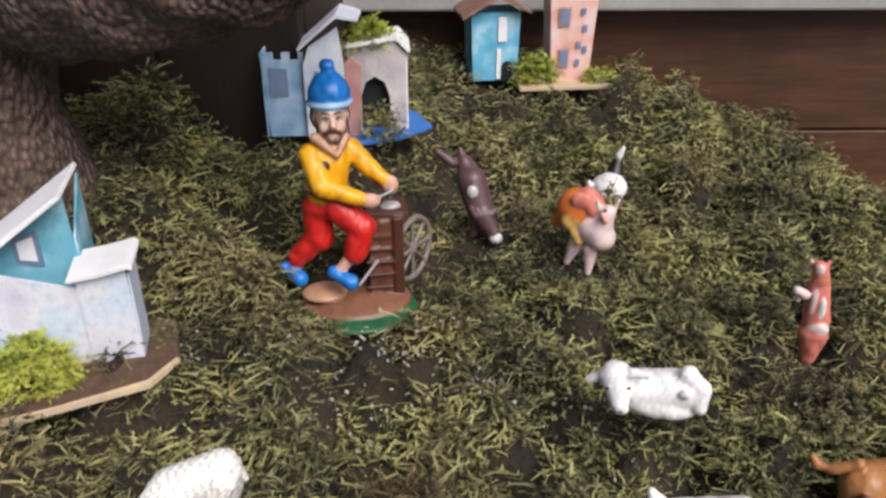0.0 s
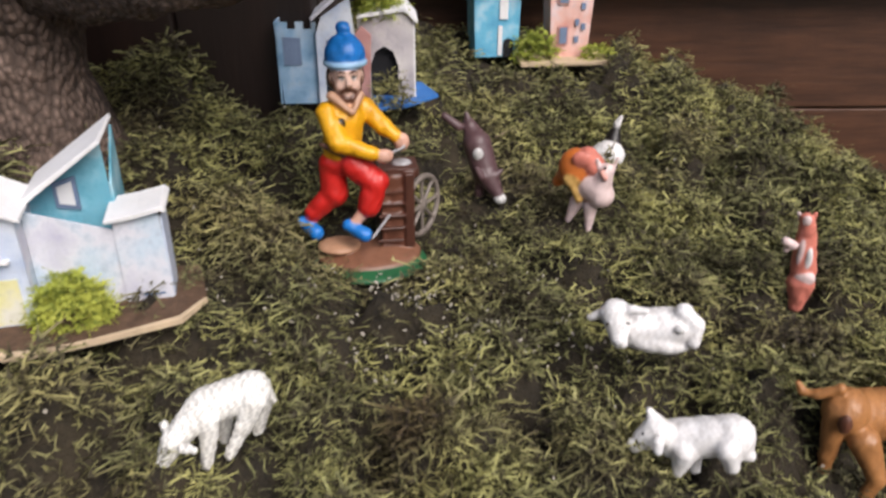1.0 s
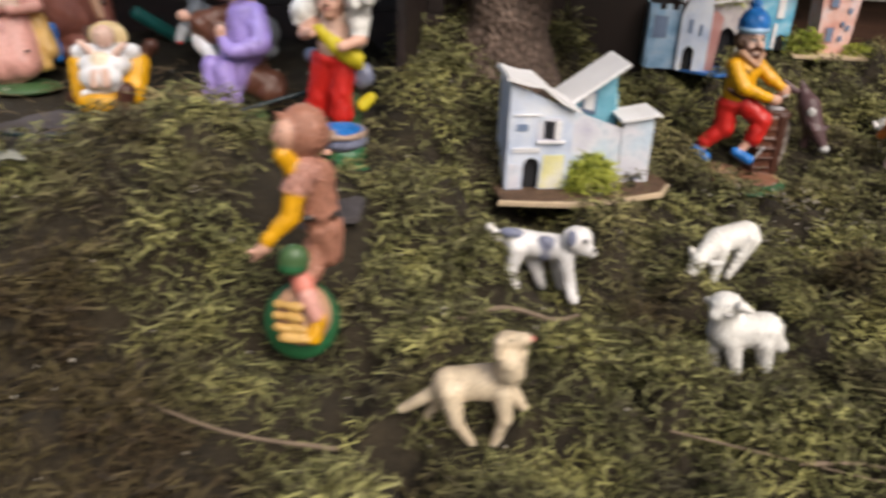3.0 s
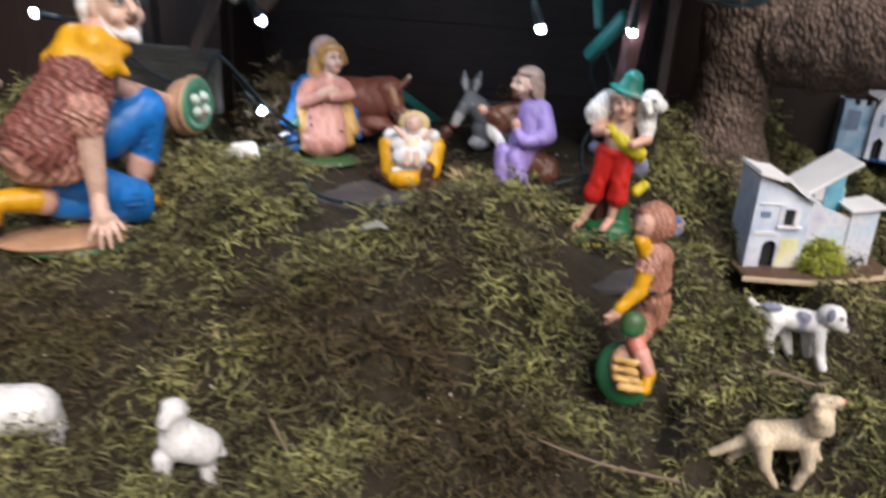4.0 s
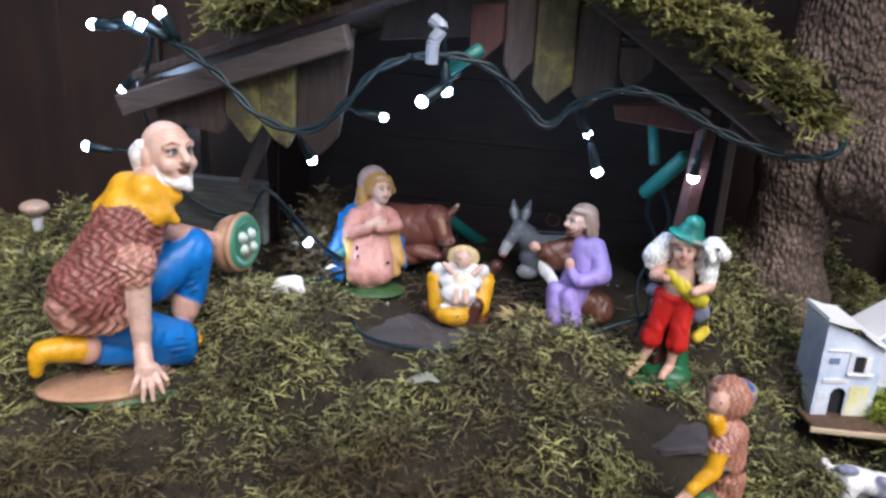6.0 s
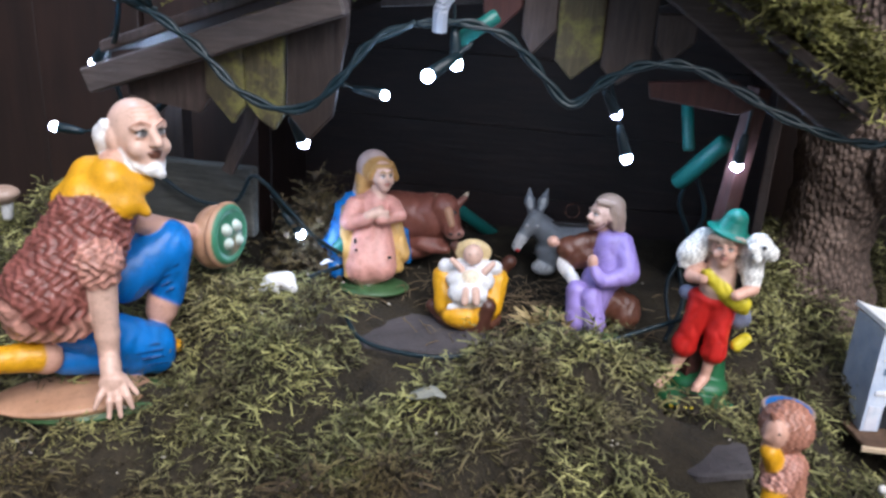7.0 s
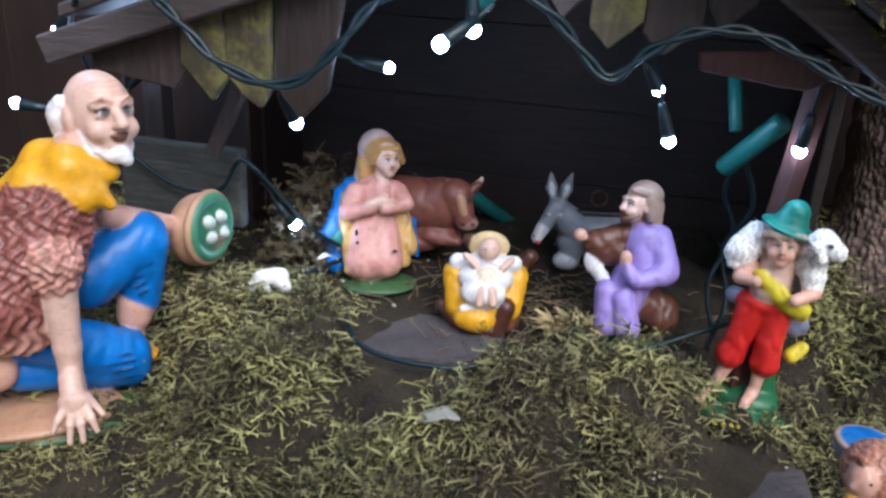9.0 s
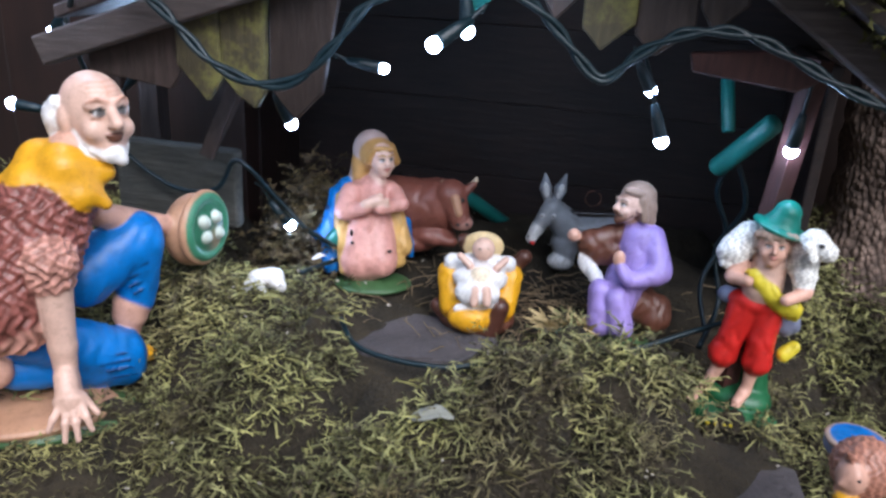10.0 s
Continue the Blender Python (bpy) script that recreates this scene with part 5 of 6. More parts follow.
f.egg("dark", (-16.9, -8.2, 38.1), (1.1, 1.1, 2.5))
f.egg("dark", (-16, -11, 32.2), (1.4, 1.1, 1.1))
f.egg("dark", (8, -12.5, 27.6), (1.8, 1.1, 1.1))
f.egg("blond", (-2.6, 19, 84.3), (11.3, 9.6, 10.6))
f.limb("blond", (-11.9, 21.5, 77.7), 6.3, (-12.3, 19.5, 62.8), 4.9)
f.limb("blond", (6.4, 17.8, 88.1), 3.7, (10.4, 21.5, 78.5), 3.4)
f.egg("veil", (-5.2, 23.5, 85), (12.6, 10.6, 13.4))
f.limb("veil", (-13, 23.5, 76.1), 5.4, (-15.4, 23.5, 61.5), 5.7)
f.limb("skin_pale", (-1.3, 15.2, 71), 5.2, (-1.1, 11.2, 64.5), 5.9)
f.face((1.2, 12.5, 81.5), 10.6, yaw=24, nod=-6, brow="blond", wide=.92)
f.fine = .5
f.limb("blond", (-3.5, 6.5, 90), 1.5, (8, 9, 89.5), 1.6)
f.limb("blond", (-3.5, 6.5, 90), 1.5, (-7.6, 10, 80), 2.2)
f.egg("skin_pale", (-3, -7.5, 58.5), (6.4, 3, 3.6), (0, -22, 0))
for k in range(4):
    f.limb("skin_pale", (-1 + k * .4, -9.6, 60 - k * 1.5), .8, (6.2 + k * .2, -7.8, 61.5 - k * 1.6), .65)
f.limb("rose", (-5.5, -3, 47), 1.3, (-6.5, -12, 14), 1.7)
f.fine = 0.0
f.build("mary_figure", (-0.577, 0.294, 0.281), 18.1, "painted kneeling woman figurine in pink robe and blue cloak", "figurine", "nativity figures", cell=0.72)
f = Figure()
f.egg("umber", (3.6, 2, 8.4), (23.6, 20.7, 9.3))
f.egg("yellow", (2.7, 0, 21.1), (22.6, 19.1, 13.4))
f.limb("yellow", (-15.7, 2, 37.1), 7.7, (-12, -6, 18.7), 8.4)
f.limb("yellow", (22.6, 2, 37.2), 7, (18, -6, 19.3), 8.4)
f.egg("yellow", (-1.6, -16, 15.5), (13.1, 8.3, 8.6))
f.egg("white", (3.4, -8, 39.1), (16.5, 11.7, 8.9))
f.egg("white", (2.3, -16, 32.8), (13.6, 8.8, 8.8))
f.limb("white", (-14.6, 0, 45.6), 4.9, (20, 0, 46.5), 4.8)
f.limb("white", (-9.6, -18, 22.6), 2, (10, -18, 26.2), 2)
f.egg("skin_pale", (4.1, -5, 56.8), (6.8, 6.5, 7.1))
f.egg("straw", (4.1, 5, 54.9), (12.5, 4.2, 9.7))
f.egg("cream", (3.5, -15, 39.2), (7.4, 4.7, 10.1))
f.limb("skin_pale", (-3.3, -12, 48.4), 2.4, (-9.5, -10, 53.6), 2)
f.limb("skin_pale", (13, -12, 47.9), 2.4, (18, -10, 52.9), 2)
f.limb("skin_pale", (1.2, -22, 36.5), 2.7, (0.4, -25, 29.4), 2.3)
f.limb("skin_pale", (7.2, -22, 37), 2.7, (8.4, -25, 30), 2.3)
f.egg("dark", (1.7, -12.4, 59.4), (1, 0.7, 0.5))
f.egg("dark", (6.7, -12.4, 59.8), (1, 0.7, 0.5))
f.limb("brown", (-8, 8, 56.9), 4.5, (-2.8, 10, 46.4), 4.2)
f.limb("brown", (29.7, 8, 48.6), 4.9, (22.5, 8, 39.3), 4.2)
f.limb("brown", (-22.1, 0, 15.1), 4.6, (-12.1, -4, 5.2), 4.3)
f.limb("brown", (11.3, -14, 7.2), 6.2, (16.3, -14, 23), 5.8)
f.build("crib_figure", (-0.507, 0.274, 0.268), 10.3, "painted swaddled infant figurine on a yellow cloth in a crib", "figurine", "nativity figures", cell=0.75)
f = Figure()
f.limb("bull", (-33.1, 8, 42.3), 19.9, (-3.2, 2, 44), 18.1)
f.limb("bull", (-3.4, 0, 49.9), 15.6, (4.2, -6, 54.7), 11.5)
f.limb("bull", (6.1, -8, 55.8), 10.3, (11.5, -14, 42), 7.3)
f.egg("muzzle", (13.6, -15, 38.4), (7.7, 5.7, 5.4))
f.limb("bull", (0.5, -6, 57.7), 3.5, (-5, -6, 61.3), 2.3)
f.limb("cream", (1.9, -6, 60.1), 2.3, (-0.9, -7, 64.2), 1.1)
f.limb("bull", (15.8, -8, 59.2), 3.4, (20.1, -8, 63.4), 2.3)
f.limb("cream", (18.3, -6, 61.9), 2.3, (21.8, -6, 66.9), 1.5)
f.egg("dark", (3.6, -16, 53), (1.9, 1.1, 1.5))
f.egg("dark", (13.7, -17, 55.1), (1.5, 1.1, 1.5))
f.limb("sand", (8.3, -18, 56.2), 2.6, (11.2, -20, 46.8), 2.3)
f.egg("dark", (10.9, -21, 39.1), (1.1, 0.8, 0.9))
f.egg("dark", (17, -20, 39.1), (1.1, 0.8, 0.9))
f.egg("bull", (-6, -6, 25.8), (16.5, 10.2, 7.8))
f.egg("bull", (-21.9, 2, 19.8), (21.9, 16.8, 9.6))
f.limb("bull", (-3.8, -12, 24.4), 4.7, (7.9, -14, 24.1), 3.5)
f.build("ox_figure", (-0.545, 0.338, 0.281), 13.2, "painted brown lying ox figurine behind the crib", "figurine", "nativity figures", cell=0.75)
f = Figure()
f.limb("grey", (2.3, -2, 44.3), 9.4, (15.3, 2, 31.9), 12.6)
f.limb("grey", (15.2, 4, 32), 13.5, (42.5, 6, 32.7), 13.4)
f.limb("grey", (10.3, 0, 23.6), 10.3, (11.7, -4, 11.7), 6.3)
f.egg("pale", (7.8, -6, 12), (8.7, 6.3, 6.3))
f.egg("grey", (34.4, 6, 19.9), (19.9, 10.4, 9.6))
f.ring("umber", (25.9, 2, 56.9), 5.4, 0.6, (0, 0, 0))
f.limb("grey", (-1.5, -6, 50), 6.6, (-9.5, -11, 36.5), 4.6)
f.limb("pale", (-10, -12, 36), 4.6, (-13, -14, 29.5), 3.8)
f.fine = .5
f.egg("red", (-12.2, -17.4, 27.4), (2.0, 1.2, 1.3))
f.egg("dark", (-15, -16.2, 31), (.8, .8, 1.0))
for x0, x1, y1 in ((-4.5, -8, -4), (1.2, 6, -1)):
    f.limb("grey", (x0, -4.5, 54), 2.4, ((x0 + x1) / 2 - .5, -4, 63), 4.3)
    f.limb("grey", ((x0 + x1) / 2 - .5, -4, 63), 4.3, (x1, y1, 73), .9)
    f.egg("pale", ((x0 + x1) / 2 - .3, -7.9, 63), (2.2, .8, 5.5), (0, 12 if x1 > 0 else -8, 0))
f.limb("dark", (-2.5, -3, 57.5), 2.2, (4, 1, 50), 2.4)
for x, y in ((-7.6, -13.2), (.6, -12.2)):
    f.egg("white", (x, y, 46), (1.6, .8, 1.2))
    f.egg("dark", (x, y - .7, 46), (1.0, .5, .9))
f.limb("dark", (8, -4, 47), 2.0, (42, 3, 46.5), 2.2)
f.fine = 0.0
f.build("donkey_figure", (-0.47, 0.355, 0.281), 4.7, "painted grey donkey figurine with pale muzzle behind the crib", "figurine", "nativity figures", cell=0.75)
f = Figure()
f.egg("moss", (2.6, 0, -0.5), (19.9, 15.1, 3.1))
f.limb("lilac", (3, 6.7, 38.7), 12.1, (-3.3, -6.2, 17.3), 10.7)
f.limb("lilac", (-10.2, -7.1, 33), 7.3, (-7.9, -11.1, 14.2), 8)
f.limb("lilac", (-0.2, -12.1, 31.4), 7.2, (4, -15.7, 15.6), 7.2)
f.limb("umber", (10.9, 9.5, 22.1), 11.6, (22.4, 10.6, 18.7), 10.2)
f.egg("umber", (22, 7.6, 14.7), (10.9, 9.5, 8.9))
f.limb("umber", (10.8, 13.9, 33.3), 8.2, (9.4, 7.2, 21), 8.2)
f.limb("lilac", (8.1, 7.4, 42.9), 12.1, (6.8, 11.6, 62.7), 10.7)
f.limb("lilac", (14.7, 9.6, 64.6), 7.3, (21.3, -0.5, 48.8), 7.2)
f.limb("lilac", (20.7, -3.1, 46.9), 6.8, (6.4, -11.8, 44.1), 4.8)
f.limb("lilac", (3.6, -11.5, 45.3), 4.2, (-0.9, -9.2, 50), 3.6)
f.egg("skin", (-2.3, -8.1, 55), (3.6, 3.2, 4.9))
f.limb("umber", (-3.9, 12.1, 63.8), 6.4, (-20.2, 6.9, 56.8), 8.1)
f.egg("umber", (-14, 5.8, 52.7), (12.7, 5.4, 8.7))
f.egg("skin", (-30, 1.8, 62), (4, 3.7, 4))
f.egg("white", (-20, 3.1, 43.7), (5.1, 3, 8.8), (0, -32, 0))
f.egg("white", (-14.5, 0.7, 38.2), (4.4, 3, 6), (0, -20, 0))
f.limb("skin_pale", (3, 13.3, 70.5), 5, (4.8, 10.1, 65.8), 6)
at = f.face((-.5, 8, 83), 10.2, yaw=-48, nod=-6, brow="ash", mouth="umber", wide=.92)
f.fine = .6
f.egg("ash", (3.6, 13.5, 87.5), (10.2, 8.6, 8.6))
f.egg("ash", (8.5, 13, 80), (6.6, 7, 9))
f.limb("ash", (8.5, 9, 84), 3.6, (11.5, 12, 74), 3.8)
f.limb("ash", (6, 3.5, 88), 2.2, (8.5, 5.5, 76), 2.6)
f.limb("ash", (-3.5, 1.5, 93), 1.8, (5, 4, 91), 2.4)
f.egg("hair", at(0, -.62, -.86), (2.8, 2.4, 3.2))
for u in (-1, 1):
    f.limb("hair", at(u * .52, -.2, -.5), 1.2, at(u * .2, -.6, -.86), 1.7)
    f.limb("hair", at(0, -.98, -.36), .7, at(u * .3, -.76, -.56), .8)
f.fine = 0.0
f.build("joseph_figure", (-0.42, 0.274, 0.277), -0.9, "painted kneeling bearded man figurine in lilac robe with brown cloak", "figurine", "nativity figures", cell=0.72)
f = Figure()
f.egg("green", (-6, 0, -5.8), (24.6, 19.4, 9.7))
f.egg("green", (-6.3, 6, 4), (18.8, 14.3, 8.4))
f.limb("green", (-0.3, 10, 7.6), 9.1, (-3.2, 12, 38.7), 7)
f.limb("moss", (2.8, 10, 26.9), 4.5, (1.7, 12, 40), 3.8)
f.limb("red", (-11.9, 0, 59.6), 8.9, (-16.2, -2, 42), 7.2)
f.limb("red", (-16.2, -2, 42), 6.9, (-18.4, -2, 32.2), 8.2)
f.limb("red", (-0.2, 0, 62.6), 8.5, (-0.4, -4, 45.6), 6.7)
f.limb("red", (-0.4, -4, 45.6), 6.7, (-0.3, -4, 32.7), 8)
f.egg("red", (-6.5, 0, 65.4), (14.6, 9.2, 6.7))
f.limb("skin", (-18.3, -2, 26.5), 4.1, (-23.1, -4, 12.9), 2.9)
f.limb("skin", (-23.4, -4, 11.3), 2.9, (-28.9, -8, 4.3), 2.3)
f.limb("skin", (-1.6, -4, 27), 4, (-2.6, -6, 15.9), 2.8)
f.limb("skin", (-2.9, -6, 14.4), 3.5, (-5.6, -14, 10.6), 2.8)
f.limb("slate", (-22.8, 4, 64.9), 4.7, (4.8, 4, 65), 5.5)
f.egg("slate", (9.4, 6, 55.2), (8, 5.5, 8.6))
f.limb("skin_pale", (-5.4, 0, 74.7), 10.3, (-4.5, 0, 88), 9)
f.egg("lemon", (-1.5, -8, 75.4), (16, 3.3, 4.7), (0, 42, 0))
f.egg("lemon", (-8.8, -8, 81.4), (6.5, 2.4, 3.6), (0, 30, 0))
f.egg("lemon", (10.9, -5, 64.9), (4.8, 2.7, 4.2), (0, 42, 0))
f.egg("lemon", (9.7, -6, 68.6), (6.5, 4.1, 5.9))
f.limb("skin", (-18, -4, 86.3), 4.5, (-21.1, -8, 80.4), 3.9)
f.limb("skin", (-20.3, -10, 80.1), 3.6, (-12.6, -16, 82.1), 2.9)
f.limb("skin", (9.3, -2, 88.6), 4.4, (14.8, -8, 80.3), 3.8)
f.limb("skin", (15, -10, 79.6), 3.5, (7.1, -17, 76.5), 3.2)
f.limb("wool", (-22.9, -2, 92.9), 8.4, (-16.7, 2, 100.7), 8.1)
f.limb("wool", (-25.7, -4, 90.4), 6, (-25.9, -6, 86.5), 3.3)
f.limb("wool", (-16.6, 7, 92.7), 6.7, (6.7, 9, 96.4), 7.2)
f.limb("wool", (10.9, -2, 91.5), 7.6, (11.6, -4, 101.7), 7.2)
f.limb("wool", (13.9, -8, 106.6), 7.1, (20.8, -12, 103.9), 4.8)
f.limb("wool", (11.2, -15, 105.8), 2.5, (15.1, -15, 99.4), 2)
f.limb("wool", (13.3, -6, 87.2), 6.1, (13.8, -8, 78.5), 4.1)
f.egg("dark", (17.3, -15.5, 107.6), (1.1, 0.8, 0.9))
f.egg("ash", (-5.1, 2, 101.9), (9.8, 9.2, 7.7))
f.limb("ash", (-12.1, -8, 106.6), 2.3, (-0.2, -8, 108.2), 2.3)
f.egg("sea", (-3, -2, 109.5), (14.6, 12.8, 2.3), (0, 14, 0))
f.limb("sea", (-2.5, -1, 112.1), 9, (-1.3, -1, 117.2), 7)
f.limb("lemon", (12.5, 2, 37.8), 4.3, (16.3, 4, 42.5), 3.7)
f.egg("lemon", (-18, -20, -3.3), (1.6, 0.9, 1.3))
f.egg("lemon", (-13.8, -21, -2), (1.2, 0.9, 1.6))
f.egg("lemon", (-9.7, -21, -1.4), (1.6, 0.9, 0.9))
f.egg("lemon", (-5.8, -21, -0.4), (1.2, 0.9, 1.5))
f.face((-4.2, -5.5, 100), 9.9, yaw=6, nod=-10, brow="ash", skin="skin")
f.fine = .5
for k in range(7):
    f.egg("ash", (-13 + k * 2.9, -10.5 - 2.2 * math.sin(k * .52), 106.3 + .5 * (k % 2) + k * .25), (2.0, 1.7, 2.3))
for u in (-1, 1):
    f.limb("ash", (-4.2 + u * 8.6, -6, 105), 2.0, (-4.2 + u * 8.2, -5.5, 98), 1.6)
for u in (0, 1):
    for k in range(4):
        f.limb("skin", ((-28.5, -5.6)[u] - 1.5 + k * 1.1, -8.5 - u * 6, (4, 10.4)[u]), .8, ((-30, -5.9)[u] - 2 + k * 1.3, -11 - u * 5.5, (2.6, 9.2)[u]), .7)
f.fine = 0.0
f.build("boy_with_lamb_figure", (-0.341, 0.25, 0.258), -11.7, "painted boy figurine in red trousers carrying a white lamb", "figurine", "nativity figures", cell=0.75)
f = Figure()
f.egg("green", (1.5, -4, 24.2), (18.1, 8.2, 19.2), (-32, 0, 0))
f.egg("sand", (2.1, -11, 31.4), (13.4, 4.8, 15), (-32, 0, 0))
f.limb("ochre", (-9.2, -14, 39.6), 2.1, (0.4, -19, 39.6), 2.1)
f.limb("ochre", (-10, -16, 34.7), 2.1, (0.7, -21, 35), 2.1)
f.limb("ochre", (-9.8, -19, 30.4), 2.1, (1.4, -23, 30.1), 2.1)
f.limb("ochre", (-8, -22, 26), 2.1, (2.2, -25, 25.8), 2.1)
f.limb("coral", (2.4, -9, 48.3), 5.3, (4.6, -14, 43.4), 4.7)
f.limb("rose", (4.6, -16, 43.6), 4.2, (7.9, -20, 35.1), 3.4)
f.limb("yellow", (9.4, -20, 33.4), 3.4, (6.4, -23, 25.4), 3.7)
f.limb("hood", (14.1, 0, 71.1), 8.4, (15, 0, 58.4), 7)
f.limb("hood", (10.3, 0, 60.2), 6.9, (7.1, -6, 50.9), 4.8)
f.egg("moss", (-0.9, -10, 60.5), (7.2, 5.7, 7.2))
f.egg("green", (-1.6, -11, 57), (6.7, 5.4, 4.1))
f.limb("hood", (9.3, 0, 96.6), 9.7, (11.8, 0, 79.8), 8.6)
f.limb("dark", (4.5, -8, 79.1), 1.5, (18.4, -5, 79.4), 2.1)
f.limb("fur_light", (6, -6, 100.8), 7, (1.7, -9, 94.2), 5.7)
f.limb("yellow", (1.1, -10, 91.9), 5, (-1.6, -12, 82), 4.5)
f.limb("yellow", (-1.6, -12, 82), 4.5, (-11.5, -14, 72.7), 3.5)
f.limb("skin", (-13.7, -14, 68.9), 3.3, (-16.8, -14, 66.3), 2.5)
f.limb("skin", (-16.2, -14, 65.7), 1.5, (-18.8, -14, 62.5), 1)
f.limb("skin", (-16.7, -15, 67.9), 1.3, (-20.3, -16, 68.1), 1)
f.egg("hood", (6.2, 0, 117.8), (11.4, 10.9, 11.9))
f.limb("hood", (-0.6, -4, 123.8), 3.2, (-4.2, -6, 126.7), 1.7)
f.limb("hood", (-3.2, -6, 110.8), 3.2, (5.1, 0, 104.8), 5.5)
f.egg("skin", (-2.1, -6, 118.4), (4.9, 5.8, 6.6))
f.limb("skin", (-5.2, -8, 119.1), 1.2, (-6.7, -8, 117.2), 1.2)
f.egg("dark", (-4.5, -14, 122.5), (0.9, 0.9, 0.7))
f.limb("yellow", (-3.3, -8, 109.7), 3.9, (1.2, -6, 102.3), 4.5)
f.limb("ash", (7.1, 12, 111.9), 3.6, (19.2, 24, 107.7), 2.7)
f.egg("slate", (25.5, 34, 102.9), (12.2, 12.7, 6.1), (0, 0, 0))
f.egg("blue", (24.9, 33, 106.3), (11, 11.5, 3.8), (0, 0, 0))
f.ring("ash", (24.9, 33, 106.9), 11.5, 1.1, (90, 0, 0))
f.build("hooded_man_figure", (-0.333, 0.104, 0.206), 16.8, "painted stooping figurine in brown hood carrying a blue bowl", "figurine", "nativity figures", cell=0.8)
f = Figure()
f.limb("white", (-16.9, 0, 35.4), 8, (8.2, 0, 34.5), 8)
f.egg("white", (-20.2, 0, 35), (8.7, 7.4, 9.4))
f.limb("white", (-23.9, 0, 39), 4.3, (-32.9, 0, 38.4), 3.4)
f.limb("white", (-32.9, 0, 38.4), 3.4, (-36.6, 0, 43.5), 2.7)
f.egg("white", (14.6, -4, 43), (9.2, 7.8, 8.2))
f.limb("white", (19.3, -6, 38.7), 4.9, (23.1, -6, 36.6), 3.6)
f.egg("slate", (11, -16, 48.8), (2.9, 1.6, 5.4))
f.limb("white", (8.5, -4, 32.8), 5.3, (12.4, -4, 14.5), 3.7)
f.limb("white", (12.4, -4, 14.5), 3.7, (16.1, -7, 5), 3.4)
f.limb("white", (3.9, 6, 25.5), 4.4, (8.1, 6, 6.7), 3.1)
f.limb("white", (-19.7, -4, 33.2), 6.7, (-22, -6, 20.8), 3.7)
f.limb("white", (-22, -6, 20.8), 3.7, (-18.4, -8, 7), 3.1)
f.limb("white", (-11.5, 8, 24.7), 5.5, (-3.5, 8, 4.2), 3.1)
f.egg("slate", (-2.9, -5, 35.6), (6.3, 3.3, 7.9))
f.egg("slate", (-23.8, -4, 43.1), (6.6, 3.3, 3.3))
f.egg("dark", (19.2, -11, 45.3), (1.1, 0.8, 1))
f.egg("dark", (24.4, -8, 38.8), (1.3, 1.3, 1.3))
f.build("spotted_dog_figure", (-0.208, 0.203, 0.196), -3.8, "painted white dog figurine with grey patches standing on moss", "animal figurine", "animal figurines", cell=.8)
f = Figure()
f.limb("wool", (-12.7, 0, 28.7), 7.8, (5.7, 2, 31.2), 8.4)
f.limb("wool", (-16.4, -2, 27.3), 6.8, (-24.5, -6, 21.2), 5.3)
f.limb("wool", (-27.1, -8, 19.1), 5.2, (-32.3, -10, 11.6), 3.1)
f.limb("wool", (-29.2, -3, 20.8), 2.2, (-30.5, -2, 24.2), 1.7)
f.limb("wool", (-23.3, -15, 20.8), 2.1, (-18.7, -18, 21.6), 1.6)
f.limb("wool", (-12, -6, 26.4), 4.3, (-15.8, -8, 4.9), 2.5)
f.limb("wool", (-7, 8, 15.6), 3.8, (-10.7, 8, -4.5), 2.3)
f.limb("wool", (6.4, -4, 30.8), 5.8, (0.8, -6, 19.8), 3.4)
f.limb("wool", (0.8, -6, 19.8), 3.4, (-6.4, -8, 7.5), 2.2)
f.limb("wool", (9.5, 9, 19.4), 4.6, (5.6, 9, 4.3), 2.6)
f.limb("wool", (11.5, 6, 28.3), 2.5, (13.9, 6, 21.6), 1.8)
f.egg("dark", (-29.4, -15, 22.2), (0.7, 0.7, 0.7))
f.build("grazing_lamb_figure", (-0.092, 0.238, 0.2), 14.5, "white woolly lamb figurine grazing with its head down", "animal figurine", "animal figurines", cell=.8)
f = Figure()
f.limb("wool", (-8.4, 0, 23.1), 10.3, (10.9, 2, 26.7), 9.7)
f.egg("wool", (-12.7, -6, 42.2), (8.9, 7.5, 7.2))
f.limb("wool", (-15, -9, 41), 5, (-17.7, -12, 38.1), 3.3)
f.limb("wool", (-11.5, -2, 35), 7.9, (-9.1, 0, 24), 10.1)
f.limb("wool", (-5.9, -13, 46.1), 3, (-1.4, -14, 45), 1.9)
f.limb("wool", (-18, 2, 38.7), 2.8, (-21.3, 4, 38.3), 2)
f.limb("wool", (-5.1, -6, 19.1), 5.4, (-1.2, -8, 3.9), 3.5)
f.limb("wool", (-13.1, 0, 13.4), 4.4, (-11.5, 0, -2.4), 3.3)
f.limb("wool", (12, 2, 24.2), 8.8, (21.1, 4, 17.1), 4)
f.limb("wool", (11.4, -4, 21.2), 5.7, (14.7, -4, 6.2), 3.4)
f.egg("pale", (-12, -18, 42.3), (2.7, 1.1, 1.1))
f.egg("dark", (-14.2, -18, 47.6), (0.8, 0.8, 0.8))
f.build("standing_lamb_figure", (-0.1, 0.168, 0.18), -10.7, "white lamb figurine standing with its head raised", "animal figurine", "animal figurines", cell=.8)
f = Figure()
f.limb("cream", (-13, 0, 32.5), 8.1, (8.8, 0, 36.1), 8.8)
f.limb("cream", (12.4, -2, 40.9), 7.1, (15.7, -4, 54.7), 5.5)
f.limb("cream", (11.8, -6, 60.6), 5.9, (18.3, -8, 64.5), 3.6)
